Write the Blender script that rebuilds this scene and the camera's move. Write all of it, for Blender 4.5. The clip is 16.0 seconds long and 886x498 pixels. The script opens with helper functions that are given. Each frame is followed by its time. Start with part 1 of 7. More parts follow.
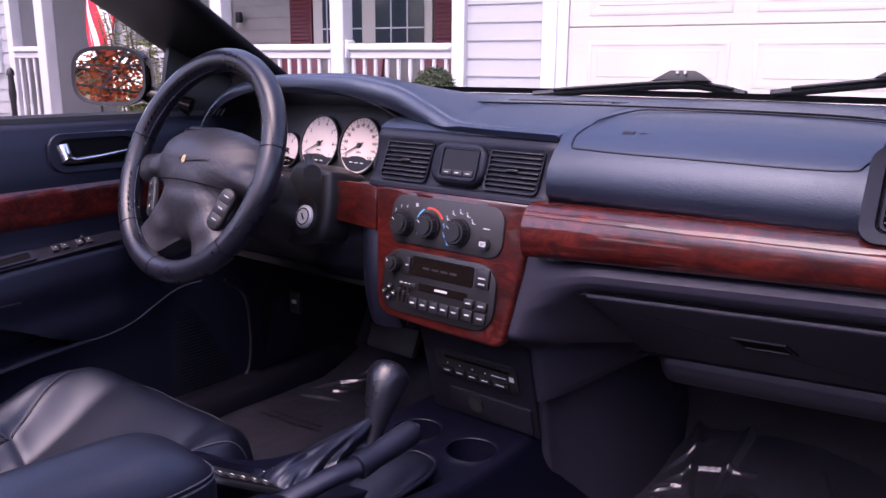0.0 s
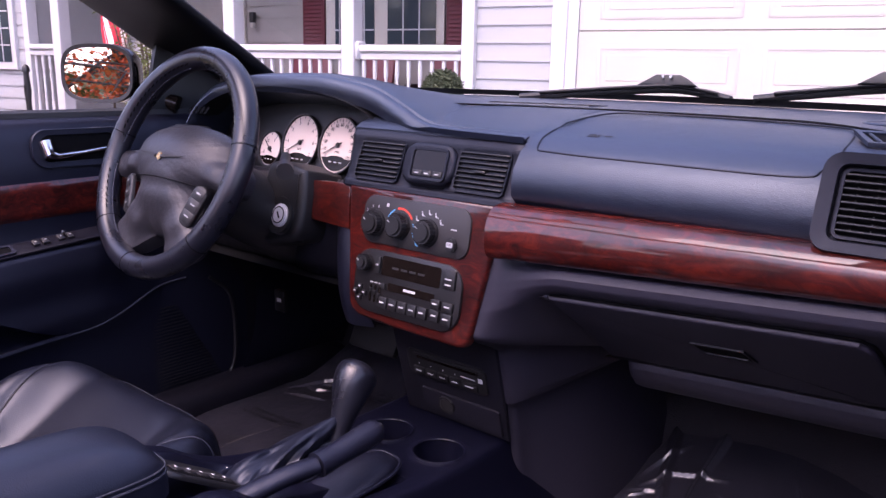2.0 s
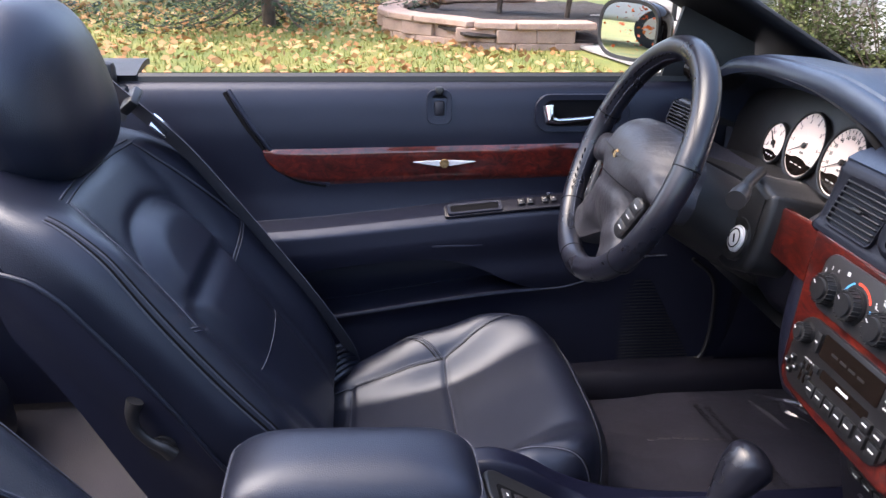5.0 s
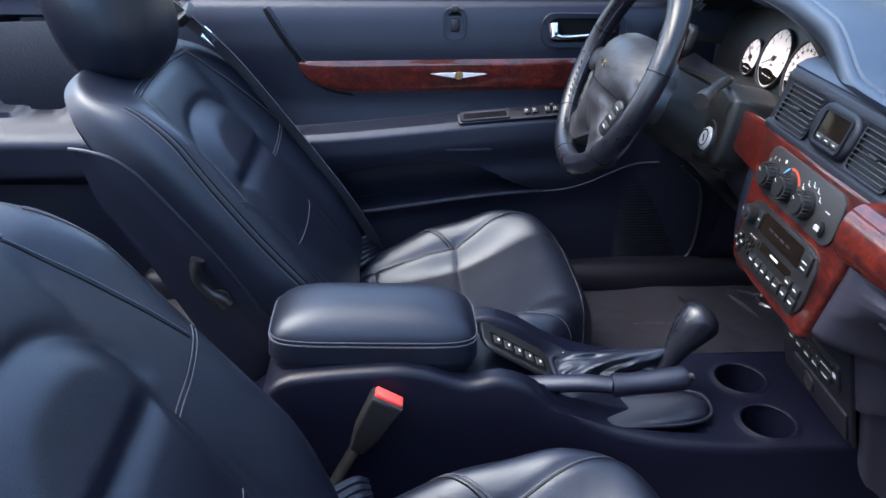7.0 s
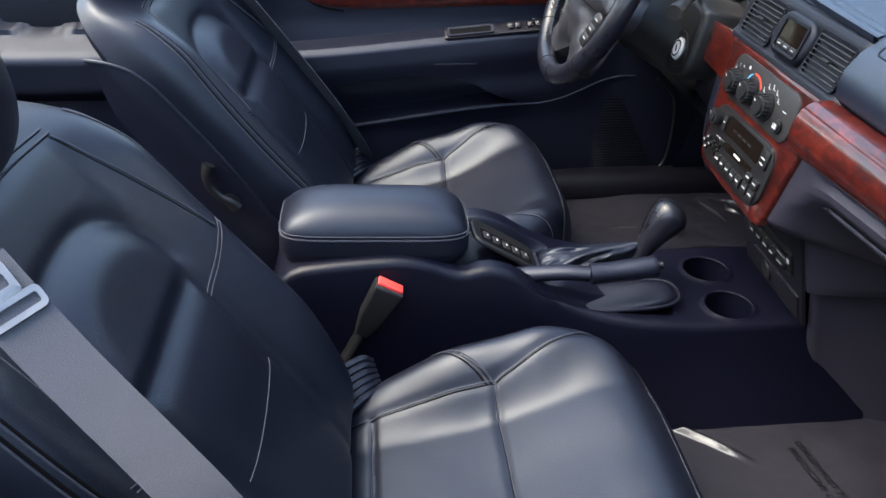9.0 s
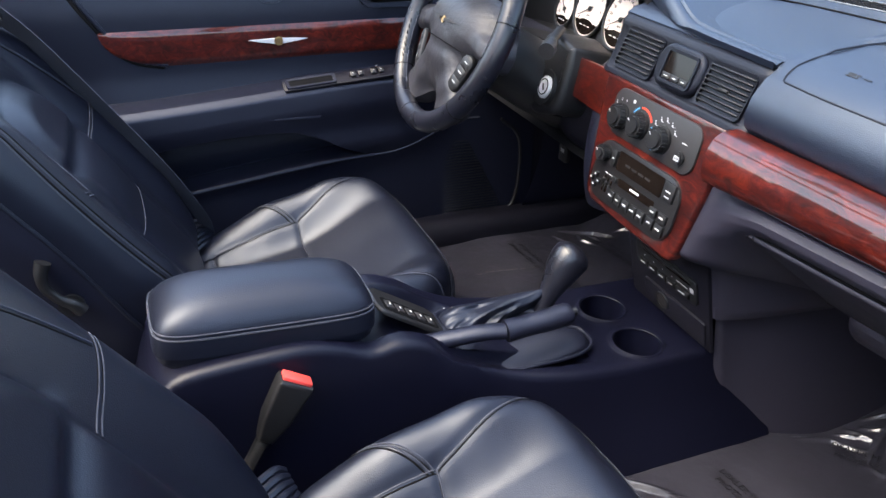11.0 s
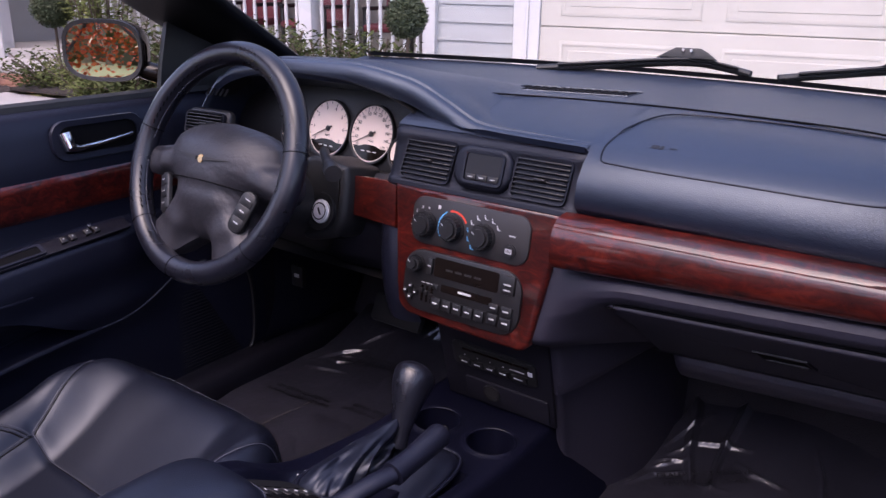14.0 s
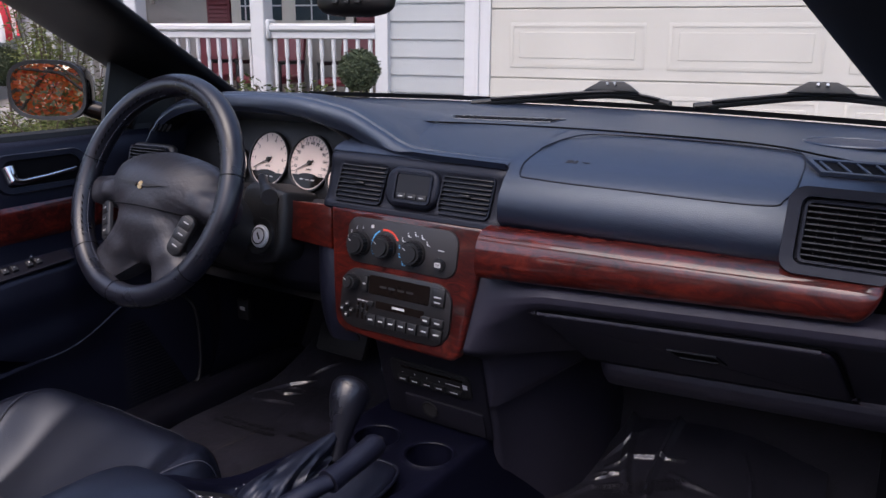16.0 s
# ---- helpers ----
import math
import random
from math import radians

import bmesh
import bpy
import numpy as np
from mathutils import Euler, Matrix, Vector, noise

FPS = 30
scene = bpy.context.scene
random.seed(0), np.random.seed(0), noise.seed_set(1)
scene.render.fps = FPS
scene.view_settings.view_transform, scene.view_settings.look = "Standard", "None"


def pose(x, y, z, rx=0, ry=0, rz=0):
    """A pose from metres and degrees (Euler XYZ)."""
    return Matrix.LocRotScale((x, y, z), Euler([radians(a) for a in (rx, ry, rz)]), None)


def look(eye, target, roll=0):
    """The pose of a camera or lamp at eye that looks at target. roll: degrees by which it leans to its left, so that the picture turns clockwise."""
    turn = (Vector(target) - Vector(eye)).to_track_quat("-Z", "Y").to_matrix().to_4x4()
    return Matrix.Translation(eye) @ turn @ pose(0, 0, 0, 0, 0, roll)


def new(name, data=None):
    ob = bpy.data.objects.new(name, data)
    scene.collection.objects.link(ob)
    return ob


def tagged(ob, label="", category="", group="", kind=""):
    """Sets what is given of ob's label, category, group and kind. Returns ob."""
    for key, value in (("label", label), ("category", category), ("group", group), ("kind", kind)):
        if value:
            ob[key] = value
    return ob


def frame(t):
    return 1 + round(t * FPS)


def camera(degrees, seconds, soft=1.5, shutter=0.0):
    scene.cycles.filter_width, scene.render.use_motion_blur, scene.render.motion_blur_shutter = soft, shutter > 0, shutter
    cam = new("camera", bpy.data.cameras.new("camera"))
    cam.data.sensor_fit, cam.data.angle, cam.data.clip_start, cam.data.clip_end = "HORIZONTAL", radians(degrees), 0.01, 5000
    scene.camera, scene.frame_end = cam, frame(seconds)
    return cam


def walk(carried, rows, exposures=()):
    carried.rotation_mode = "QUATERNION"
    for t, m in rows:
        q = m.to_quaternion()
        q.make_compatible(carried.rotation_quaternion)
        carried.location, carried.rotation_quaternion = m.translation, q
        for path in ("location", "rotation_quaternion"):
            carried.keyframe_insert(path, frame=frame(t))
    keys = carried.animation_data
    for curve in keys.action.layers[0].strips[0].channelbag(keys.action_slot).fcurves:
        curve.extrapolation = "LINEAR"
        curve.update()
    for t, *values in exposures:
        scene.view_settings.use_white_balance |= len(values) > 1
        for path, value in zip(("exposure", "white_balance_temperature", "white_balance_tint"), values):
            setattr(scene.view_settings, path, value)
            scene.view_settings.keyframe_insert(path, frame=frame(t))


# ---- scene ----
cam = camera(58.4, 16.0)
PATH = [
    (0, (0.6681, -0.8393, 1.041), (-0.5505, 0.6821, 0.592), 0.4),
    (0.5, (0.6665, -0.8416, 1.040), (-0.5392, 0.6923, 0.598), 0.5),
    (1, (0.6838, -0.8252, 1.044), (-0.5074, 0.7186, 0.601), 0.6),
    (1.5, (0.7048, -0.8122, 1.044), (-0.4928, 0.7274, 0.599), 0.8),
    (2, (0.7171, -0.8017, 1.040), (-0.5291, 0.6983, 0.596), 1.1),
    (2.5, (0.7213, -0.7694, 1.064), (-0.6540, 0.6039, 0.592), 1.1),
    (3, (0.7215, -0.7379, 1.109), (-0.7908, 0.4697, 0.606), 1.9),
    (3.5, (0.6951, -0.6828, 1.139), (-0.9829, 0.2440, 0.570), 1.8),
    (4, (0.6776, -0.6158, 1.146), (-1.1255, 0.0090, 0.546), 2.2),
    (4.5, (0.6738, -0.5352, 1.172), (-1.1957, -0.2267, 0.530), 1.5),
    (6.8, (0.8751, -0.5132, 1.208), (-0.9209, -0.4072, 0.337), 0.8),
    (7, (0.8937, -0.5120, 1.207), (-0.8890, -0.3900, 0.306), 1.0),
    (7.5, (0.9336, -0.5180, 1.210), (-0.8048, -0.3724, 0.230), 1.3),
    (8, (0.9710, -0.5232, 1.218), (-0.7376, -0.3832, 0.189), 1.2),
    (8.2, (0.9865, -0.5250, 1.221), (-0.7150, -0.3990, 0.181), 1.1),
    (10.3, (1.0042, -0.6112, 1.207), (-0.6556, -0.1724, 0.181), 2.6),
    (10.5, (0.9612, -0.6263, 1.193), (-0.6961, -0.1239, 0.192), 2.9),
    (11, (0.8473, -0.6698, 1.183), (-0.7720, 0.0278, 0.238), 3.0),
    (11.5, (0.7873, -0.7084, 1.181), (-0.7641, 0.1991, 0.304), 3.0),
    (12, (0.7418, -0.7646, 1.173), (-0.7258, 0.3109, 0.342), 2.3),
    (12.5, (0.6920, -0.8145, 1.166), (-0.6747, 0.4191, 0.383), 1.8),
    (13, (0.6349, -0.8190, 1.158), (-0.6208, 0.5511, 0.419), 1.6),
    (13.5, (0.6003, -0.8519, 1.150), (-0.5669, 0.6170, 0.458), 1.3),
    (14, (0.5862, -0.8748, 1.157), (-0.5200, 0.6603, 0.511), 1.0),
    (14.5, (0.6060, -0.8935, 1.135), (-0.4582, 0.6941, 0.546), 1.0),
    (15, (0.6309, -0.8960, 1.121), (-0.4175, 0.7159, 0.571), 0.8),
    (15.5, (0.6463, -0.9023, 1.122), (-0.4035, 0.7175, 0.600), 0.6),
    (16, (0.6584, -0.9021, 1.121), (-0.3937, 0.7193, 0.606), 0.4),
]
EXPOSURES = [(0, 2.10, 6550, 46), (3, 2.27, 6700, 42), (4.5, 2.72, 6950, 22), (7, 2.86, 6250, 5), (8, 2.56, 6750, 5), (10.5, 3.03, 7050, 2), (12.5, 2.31, 6650, 36), (14, 1.74, 6550, 33), (16, 1.42, 6600, 20)]
walk(cam, [(t, look(eye, target, roll)) for t, eye, target, roll in PATH], EXPOSURES)

# ---------- light ----------
world = bpy.data.worlds.new("sky")
scene.world = world
world.use_nodes = True
wn = world.node_tree
sky = wn.nodes.new("ShaderNodeTexSky")
sky.sky_type = "NISHITA"
sky.sun_disc = False
SUN_UP, SUN_TURN = 60.0, 182.0
sky.sun_elevation, sky.sun_rotation = radians(SUN_UP), radians(SUN_TURN)
sky.air_density, sky.dust_density, sky.ozone_density = 1.0, 2.5, 1.0
wn.nodes["Background"].inputs["Strength"].default_value = 0.15
wn.links.new(sky.outputs[0], wn.nodes["Background"].inputs["Color"])
sun = new("sun", bpy.data.lights.new("sun", "SUN"))
sun.data.energy, sun.data.angle, sun.data.color = 0.70, radians(50), (1.0, 0.95, 0.88)
_d = Vector((math.sin(radians(SUN_TURN)) * math.cos(radians(SUN_UP)), math.cos(radians(SUN_TURN)) * math.cos(radians(SUN_UP)), math.sin(radians(SUN_UP))))
sun.rotation_euler = _d.to_track_quat("Z", "Y").to_euler()


# ---------- materials ----------
def material(name, base, rough=0.5, metal=0.0, grain=0.0, grain_size=300.0, bump=0.0, bump_size=400.0, blotch=0.0, blotch_size=6.0,
             coat=0.0, second=None, coat_rough=0.05, voronoi=False, spec=0.5, sheen=0.0, tint=None):
    m = bpy.data.materials.new(name)
    m.use_nodes = True
    nt = m.node_tree
    b = nt.nodes["Principled BSDF"]
    b.inputs["Roughness"].default_value = rough
    b.inputs["Metallic"].default_value = metal
    b.inputs["Specular IOR Level"].default_value = spec
    b.inputs["Coat Weight"].default_value = coat
    if tint:
        b.inputs["Specular Tint"].default_value = (*tint, 1)
    b.inputs["Coat Roughness"].default_value = coat_rough
    b.inputs["Sheen Weight"].default_value = sheen
    tc = nt.nodes.new("ShaderNodeTexCoord")
    col = None
    if blotch or second:
        n = nt.nodes.new("ShaderNodeTexNoise")
        n.inputs["Scale"].default_value = blotch_size
        n.inputs["Detail"].default_value = 6
        nt.links.new(tc.outputs["Object"], n.inputs["Vector"])
        r = nt.nodes.new("ShaderNodeValToRGB")
        r.color_ramp.elements[0].position, r.color_ramp.elements[1].position = 0.3, 0.72
        lo = [c * (1 - blotch) for c in base] if not second else base
        hi = [min(1, c * (1 + blotch)) for c in base] if not second else second
        r.color_ramp.elements[0].color = (*lo, 1)
        r.color_ramp.elements[1].color = (*hi, 1)
        nt.links.new(n.outputs["Fac"], r.inputs["Fac"])
        col = r.outputs["Color"]
        rr = nt.nodes.new("ShaderNodeMapRange")
        rr.inputs["To Min"].default_value, rr.inputs["To Max"].default_value = rough * 0.85, min(1, rough * 1.18)
        nt.links.new(n.outputs["Fac"], rr.inputs["Value"])
        nt.links.new(rr.outputs["Result"], b.inputs["Roughness"])
    if grain:
        g = nt.nodes.new("ShaderNodeTexNoise")
        g.inputs["Scale"].default_value = grain_size
        g.inputs["Detail"].default_value = 3
        nt.links.new(tc.outputs["Object"], g.inputs["Vector"])
        mr = nt.nodes.new("ShaderNodeMapRange")
        mr.inputs["To Min"].default_value, mr.inputs["To Max"].default_value = 1 - grain, 1 + grain
        nt.links.new(g.outputs["Fac"], mr.inputs["Value"])
        mx = nt.nodes.new("ShaderNodeMix")
        mx.data_type, mx.blend_type = "RGBA", "MULTIPLY"
        mx.inputs["Factor"].default_value = 1.0
        if col:
            nt.links.new(col, mx.inputs["A"])
        else:
            mx.inputs["A"].default_value = (*base, 1)
        nt.links.new(mr.outputs["Result"], mx.inputs["B"])
        col = mx.outputs["Result"]
    if col:
        nt.links.new(col, b.inputs["Base Color"])
    else:
        b.inputs["Base Color"].default_value = (*base, 1)
    if bump:
        if voronoi:
            t = nt.nodes.new("ShaderNodeTexVoronoi")
            t.feature = "DISTANCE_TO_EDGE"
            out = t.outputs["Distance"]
        else:
            t = nt.nodes.new("ShaderNodeTexNoise")
            t.inputs["Detail"].default_value = 4
            out = t.outputs["Fac"]
        t.inputs["Scale"].default_value = bump_size
        nt.links.new(tc.outputs["Object"], t.inputs["Vector"])
        bp = nt.nodes.new("ShaderNodeBump")
        bp.inputs["Strength"].default_value = bump
        bp.inputs["Distance"].default_value = 0.002 if bump_size > 60 else 0.02
        nt.links.new(out, bp.inputs["Height"])
        nt.links.new(bp.outputs["Normal"], b.inputs["Normal"])
    return m


def wood_burl():
    m = bpy.data.materials.new("burl_wood")
    m.use_nodes = True
    nt = m.node_tree
    b = nt.nodes["Principled BSDF"]
    tc = nt.nodes.new("ShaderNodeTexCoord")
    mp = nt.nodes.new("ShaderNodeMapping")
    mp.inputs["Scale"].default_value = (1.0, 1.6, 2.2)
    nt.links.new(tc.outputs["Object"], mp.inputs["Vector"])
    n1 = nt.nodes.new("ShaderNodeTexNoise")
    n1.inputs["Scale"].default_value, n1.inputs["Detail"].default_value, n1.inputs["Distortion"].default_value = 30, 10, 1.3
    n1.inputs["Roughness"].default_value = 0.68
    nt.links.new(mp.outputs[0], n1.inputs["Vector"])
    r = nt.nodes.new("ShaderNodeValToRGB")
    e = r.color_ramp.elements
    e[0].position, e[0].color = 0.32, (0.010, 0.0020, 0.0015, 1)
    e[1].position, e[1].color = 0.76, (0.135, 0.0150, 0.0058, 1)
    k = e.new(0.5)
    k.color = (0.052, 0.0042, 0.0024, 1)
    nt.links.new(n1.outputs["Fac"], r.inputs["Fac"])
    # darker clouds and fine pores in the veneer, a slightly wavy lacquer over it
    n2 = nt.nodes.new("ShaderNodeTexNoise")
    n2.inputs["Scale"].default_value, n2.inputs["Detail"].default_value, n2.inputs["Distortion"].default_value = 9, 4, 0.8
    nt.links.new(mp.outputs[0], n2.inputs["Vector"])
    r2 = nt.nodes.new("ShaderNodeMapRange")
    r2.inputs["From Min"].default_value, r2.inputs["From Max"].default_value = 0.3, 0.7
    r2.inputs["To Min"].default_value, r2.inputs["To Max"].default_value = 0.55, 1.25
    nt.links.new(n2.outputs["Fac"], r2.inputs["Value"])
    mx = nt.nodes.new("ShaderNodeMix")
    mx.data_type, mx.blend_type = "RGBA", "MULTIPLY"
    mx.inputs["Factor"].default_value = 1.0
    nt.links.new(r.outputs["Color"], mx.inputs["A"])
    nt.links.new(r2.outputs["Result"], mx.inputs["B"])
    nt.links.new(mx.outputs["Result"], b.inputs["Base Color"])
    n3 = nt.nodes.new("ShaderNodeTexNoise")
    n3.inputs["Scale"].default_value, n3.inputs["Detail"].default_value = 11, 1
    nt.links.new(tc.outputs["Object"], n3.inputs["Vector"])
    bp = nt.nodes.new("ShaderNodeBump")
    bp.inputs["Strength"].default_value, bp.inputs["Distance"].default_value = 0.25, 0.010
    nt.links.new(n3.outputs["Fac"], bp.inputs["Height"])
    nt.links.new(bp.outputs["Normal"], b.inputs["Coat Normal"])
    b.inputs["Roughness"].default_value = 0.5
    b.inputs["Specular IOR Level"].default_value = 0.2
    b.inputs["Coat Weight"].default_value = 1.0
    b.inputs["Coat Roughness"].default_value = 0.03
    return m


def glass_mat(name, tint=(1, 1, 1), rough=0.0):
    m = bpy.data.materials.new(name)
    m.use_nodes = True
    nt = m.node_tree
    nt.nodes.remove(nt.nodes["Principled BSDF"])
    out = nt.nodes["Material Output"]
    tr = nt.nodes.new("ShaderNodeBsdfTransparent")
    tr.inputs["Color"].default_value = (*tint, 1)
    gl = nt.nodes.new("ShaderNodeBsdfGlossy")
    gl.inputs["Roughness"].default_value = rough
    fr = nt.nodes.new("ShaderNodeLayerWeight")
    fr.inputs["Blend"].default_value = 0.12
    pw = nt.nodes.new("ShaderNodeMath")
    pw.operation = "MULTIPLY"
    pw.inputs[1].default_value = 0.10
    nt.links.new(fr.outputs["Facing"], pw.inputs[0])
    mix = nt.nodes.new("ShaderNodeMixShader")
    nt.links.new(pw.outputs[0], mix.inputs[0])
    nt.links.new(tr.outputs[0], mix.inputs[1])
    nt.links.new(gl.outputs[0], mix.inputs[2])
    nt.links.new(mix.outputs[0], out.inputs["Surface"])
    return m


LEATHER = material("navy_leather", (0.0060, 0.0074, 0.0145), 0.38, spec=0.50, blotch=0.18, blotch_size=7, bump=0.16, bump_size=420, voronoi=True, grain=0.08, grain_size=500, tint=(0.84, 0.90, 1.0))
LEATHER_RIM = material("rim_leather", (0.0080, 0.0085, 0.0135), 0.28, blotch=0.25, blotch_size=26, bump=0.02, bump_size=380)
HUBSKIN = material("worn_hub_leather", (0.0190, 0.0185, 0.0230), 0.44, spec=0.45, blotch=0.20, blotch_size=14, bump=0.35, bump_size=160)
PLASTIC = material("navy_plastic", (0.0066, 0.0073, 0.0150), 0.40, spec=0.46, blotch=0.08, blotch_size=5, bump=0.22, bump_size=650, voronoi=True, tint=(0.80, 0.86, 1.0))
PAD = material("navy_dash_skin", (0.0078, 0.0112, 0.0235), 0.36, spec=0.90, blotch=0.08, blotch_size=4, bump=0.22, bump_size=520, voronoi=True, tint=(0.78, 0.89, 1.0))
LOWER = material("dark_lower_plastic", (0.0072, 0.0069, 0.0118), 0.46, spec=0.34, blotch=0.08, blotch_size=6, bump=0.2, bump_size=600, voronoi=True)
BLACK = material("black_plastic", (0.008, 0.008, 0.009), 0.45, blotch=0.1, blotch_size=20, bump=0.08, bump_size=600)
CHARCOAL = material("charcoal_face_plastic", (0.0190, 0.0180, 0.0190), 0.42, blotch=0.06, blotch_size=15, bump=0.06, bump_size=700)
# brown cast in the black paints the warm reflection on the displays
GLOSSBLACK = material("display_black", (0.0085, 0.0060, 0.0050), 0.08, spec=0.20, blotch=0.1, blotch_size=10)
RADIOFACE = material("radio_face_plastic", (0.0105, 0.0100, 0.0110), 0.36, blotch=0.06, blotch_size=15, bump=0.06, bump_size=700)
RUBBER = material("rubber", (0.010, 0.011, 0.012), 0.6, blotch=0.15, blotch_size=12, bump=0.1, bump_size=200)
CARPET = material("dark_carpet", (0.0190, 0.0175, 0.0240), 0.95, grain=0.5, grain_size=700, bump=0.8, bump_size=500, blotch=0.2, blotch_size=9)
FILM = material("plastic_floor_film", (0.0245, 0.0240, 0.0325), 0.30, spec=0.35, blotch=0.2, blotch_size=9, bump=0.25, bump_size=14, coat=1.0, coat_rough=0.05)
VENTSKIN = material("dark_vent_skin", (0.0045, 0.0048, 0.0085), 0.46, spec=0.35, blotch=0.08, blotch_size=8, bump=0.10, bump_size=700, voronoi=True, tint=(0.8, 0.86, 1.0))
LOWDASH = material("grey_violet_dash_plastic", (0.0215, 0.0200, 0.0325), 0.50, spec=0.45, blotch=0.08, blotch_size=5, bump=0.30, bump_size=520, voronoi=True)
CONSOLE = material("deep_navy_console", (0.0026, 0.0031, 0.0100), 0.40, spec=0.30, blotch=0.08, blotch_size=6, bump=0.15, bump_size=650, voronoi=True)
SATIN = material("satin_metal", (0.70, 0.70, 0.72), 0.32, metal=0.3, blotch=0.06, blotch_size=80)
PERF = material("perforated_grille", (0.0130, 0.0140, 0.0220), 0.5, grain=0.7, grain_size=260, bump=0.5, bump_size=260)
PILLAR = material("dark_pillar_cloth", (0.0040, 0.0042, 0.0060), 0.55, spec=0.22, blotch=0.1, blotch_size=9, bump=0.15, bump_size=600)
WOOD = wood_burl()
CHROME = material("chrome", (0.75, 0.75, 0.76), 0.12, metal=1.0, blotch=0.03, blotch_size=30)
DULLSTEEL = material("dull_steel", (0.22, 0.22, 0.23), 0.42, metal=1.0, blotch=0.15, blotch_size=60)
STEEL = material("brushed_steel", (0.5, 0.5, 0.5), 0.3, metal=1.0, blotch=0.08, blotch_size=60)
CREAM = material("gauge_cream", (0.72, 0.60, 0.54), 0.6, blotch=0.04, blotch_size=12)
INK = material("black_ink", (0.012, 0.011, 0.011), 0.6, blotch=0.1, blotch_size=40)
WHITEINK = material("white_print", (0.52, 0.52, 0.52), 0.6, blotch=0.05, blotch_size=40)
REDINK = material("red_print", (0.7, 0.06, 0.03), 0.5, blotch=0.05, blotch_size=40)
BLUEINK = material("blue_print", (0.08, 0.35, 0.62), 0.5, blotch=0.05, blotch_size=40)
REDBTN = material("red_button", (0.75, 0.07, 0.06), 0.35, blotch=0.05, blotch_size=40)
GOLD = material("gold_badge", (0.50, 0.34, 0.17), 0.25, metal=0.8, blotch=0.1, blotch_size=60)
THREAD = material("seam_thread", (0.034, 0.038, 0.055), 0.6, blotch=0.2, blotch_size=300)
# near-black base paints the shade of gaps, cups and grooves; also dark stitches
GROOVE = material("gap_shade", (0.0022, 0.0022, 0.0030), 0.8, spec=0.12, blotch=0.2, blotch_size=50)
MIRROR = material("mirror_glass", (0.86, 0.87, 0.88), 0.01, metal=1.0)
GLASS = glass_mat("clear_glass", (0.94, 0.97, 0.96))
SMOKE = glass_mat("lens_glass", (0.96, 0.96, 0.96))
BELT = material("belt_webbing", (0.040, 0.043, 0.058), 0.65, grain=0.3, grain_size=900, bump=0.3, bump_size=900, blotch=0.1, blotch_size=14)


# ---------- mesh helpers ----------
def smooth(me, on=True):
    me.polygons.foreach_set("use_smooth", [on] * len(me.polygons))
    return me


def part(name, bm, mat, parent=None, label="", m=None, flat=False):
    if isinstance(bm, bpy.types.Mesh):
        me = bm
    else:
        bmesh.ops.recalc_face_normals(bm, faces=bm.faces)
        me = bpy.data.meshes.new(name)
        bm.to_mesh(me)
        bm.free()
    if not me.materials:
        me.materials.append(mat)
    smooth(me, not flat)
    if not flat and len(me.polygons) < 60000:
        me.set_sharp_from_angle(angle=radians(38))
    ob = new(name, me)
    if parent:
        ob.parent = parent
        if parent.type == "MESH":
            ob.matrix_parent_inverse = parent.matrix_basis.inverted()
    if m is not None:
        ob.matrix_basis = m
    if label:
        ob["label"] = label
    return ob


def thing(name, label, category, m=None, group="", kind=""):
    ob = new(name)
    ob.empty_display_size = 0.05
    if m is not None:
        ob.matrix_basis = m
    return tagged(ob, label, category, group, kind)


def surface(fn, nu, nv, thick=0.0, us=None, vs=None, closed_u=False):
    """A sheet from fn(u, v), u and v in 0..1; thick: second skin pushed back along the sheet's normal."""
    bm = bmesh.new()
    us = us if us is not None else [i / nu for i in range(nu + (0 if closed_u else 1))]
    vs = vs if vs is not None else [j / nv for j in range(nv + 1)]
    g = [[bm.verts.new(fn(u, v)) for v in vs] for u in us]
    nI = len(us)
    for i in range(nI if closed_u else nI - 1):
        for j in range(len(vs) - 1):
            bm.faces.new((g[i][j], g[(i + 1) % nI][j], g[(i + 1) % nI][j + 1], g[i][j + 1]))
    if thick:
        bm.normal_update()
        bmesh.ops.solidify(bm, geom=list(bm.faces), thickness=thick)
    return bm


def rbox(sx, sy, sz, r=0.005, seg=2, at=(0, 0, 0), bm=None, m=None):
    """A box with rounded edges, centred at a place."""
    b2 = bmesh.new()
    bmesh.ops.create_cube(b2, size=1.0, matrix=Matrix.Diagonal((sx, sy, sz, 1)))
    if r > 0:
        bmesh.ops.bevel(b2, geom=list(b2.edges), offset=min(r, 0.49 * min(sx, sy, sz)), segments=seg, affect="EDGES", profile=0.5)
    bmesh.ops.transform(b2, matrix=(m if m is not None else Matrix.Translation(at)), verts=b2.verts)
    return join(bm, b2)


def join(bm, b2):
    if bm is None:
        return b2
    me = bpy.data.meshes.new("tmp")
    b2.to_mesh(me)
    b2.free()
    bm.from_mesh(me)
    bpy.data.meshes.remove(me)
    return bm


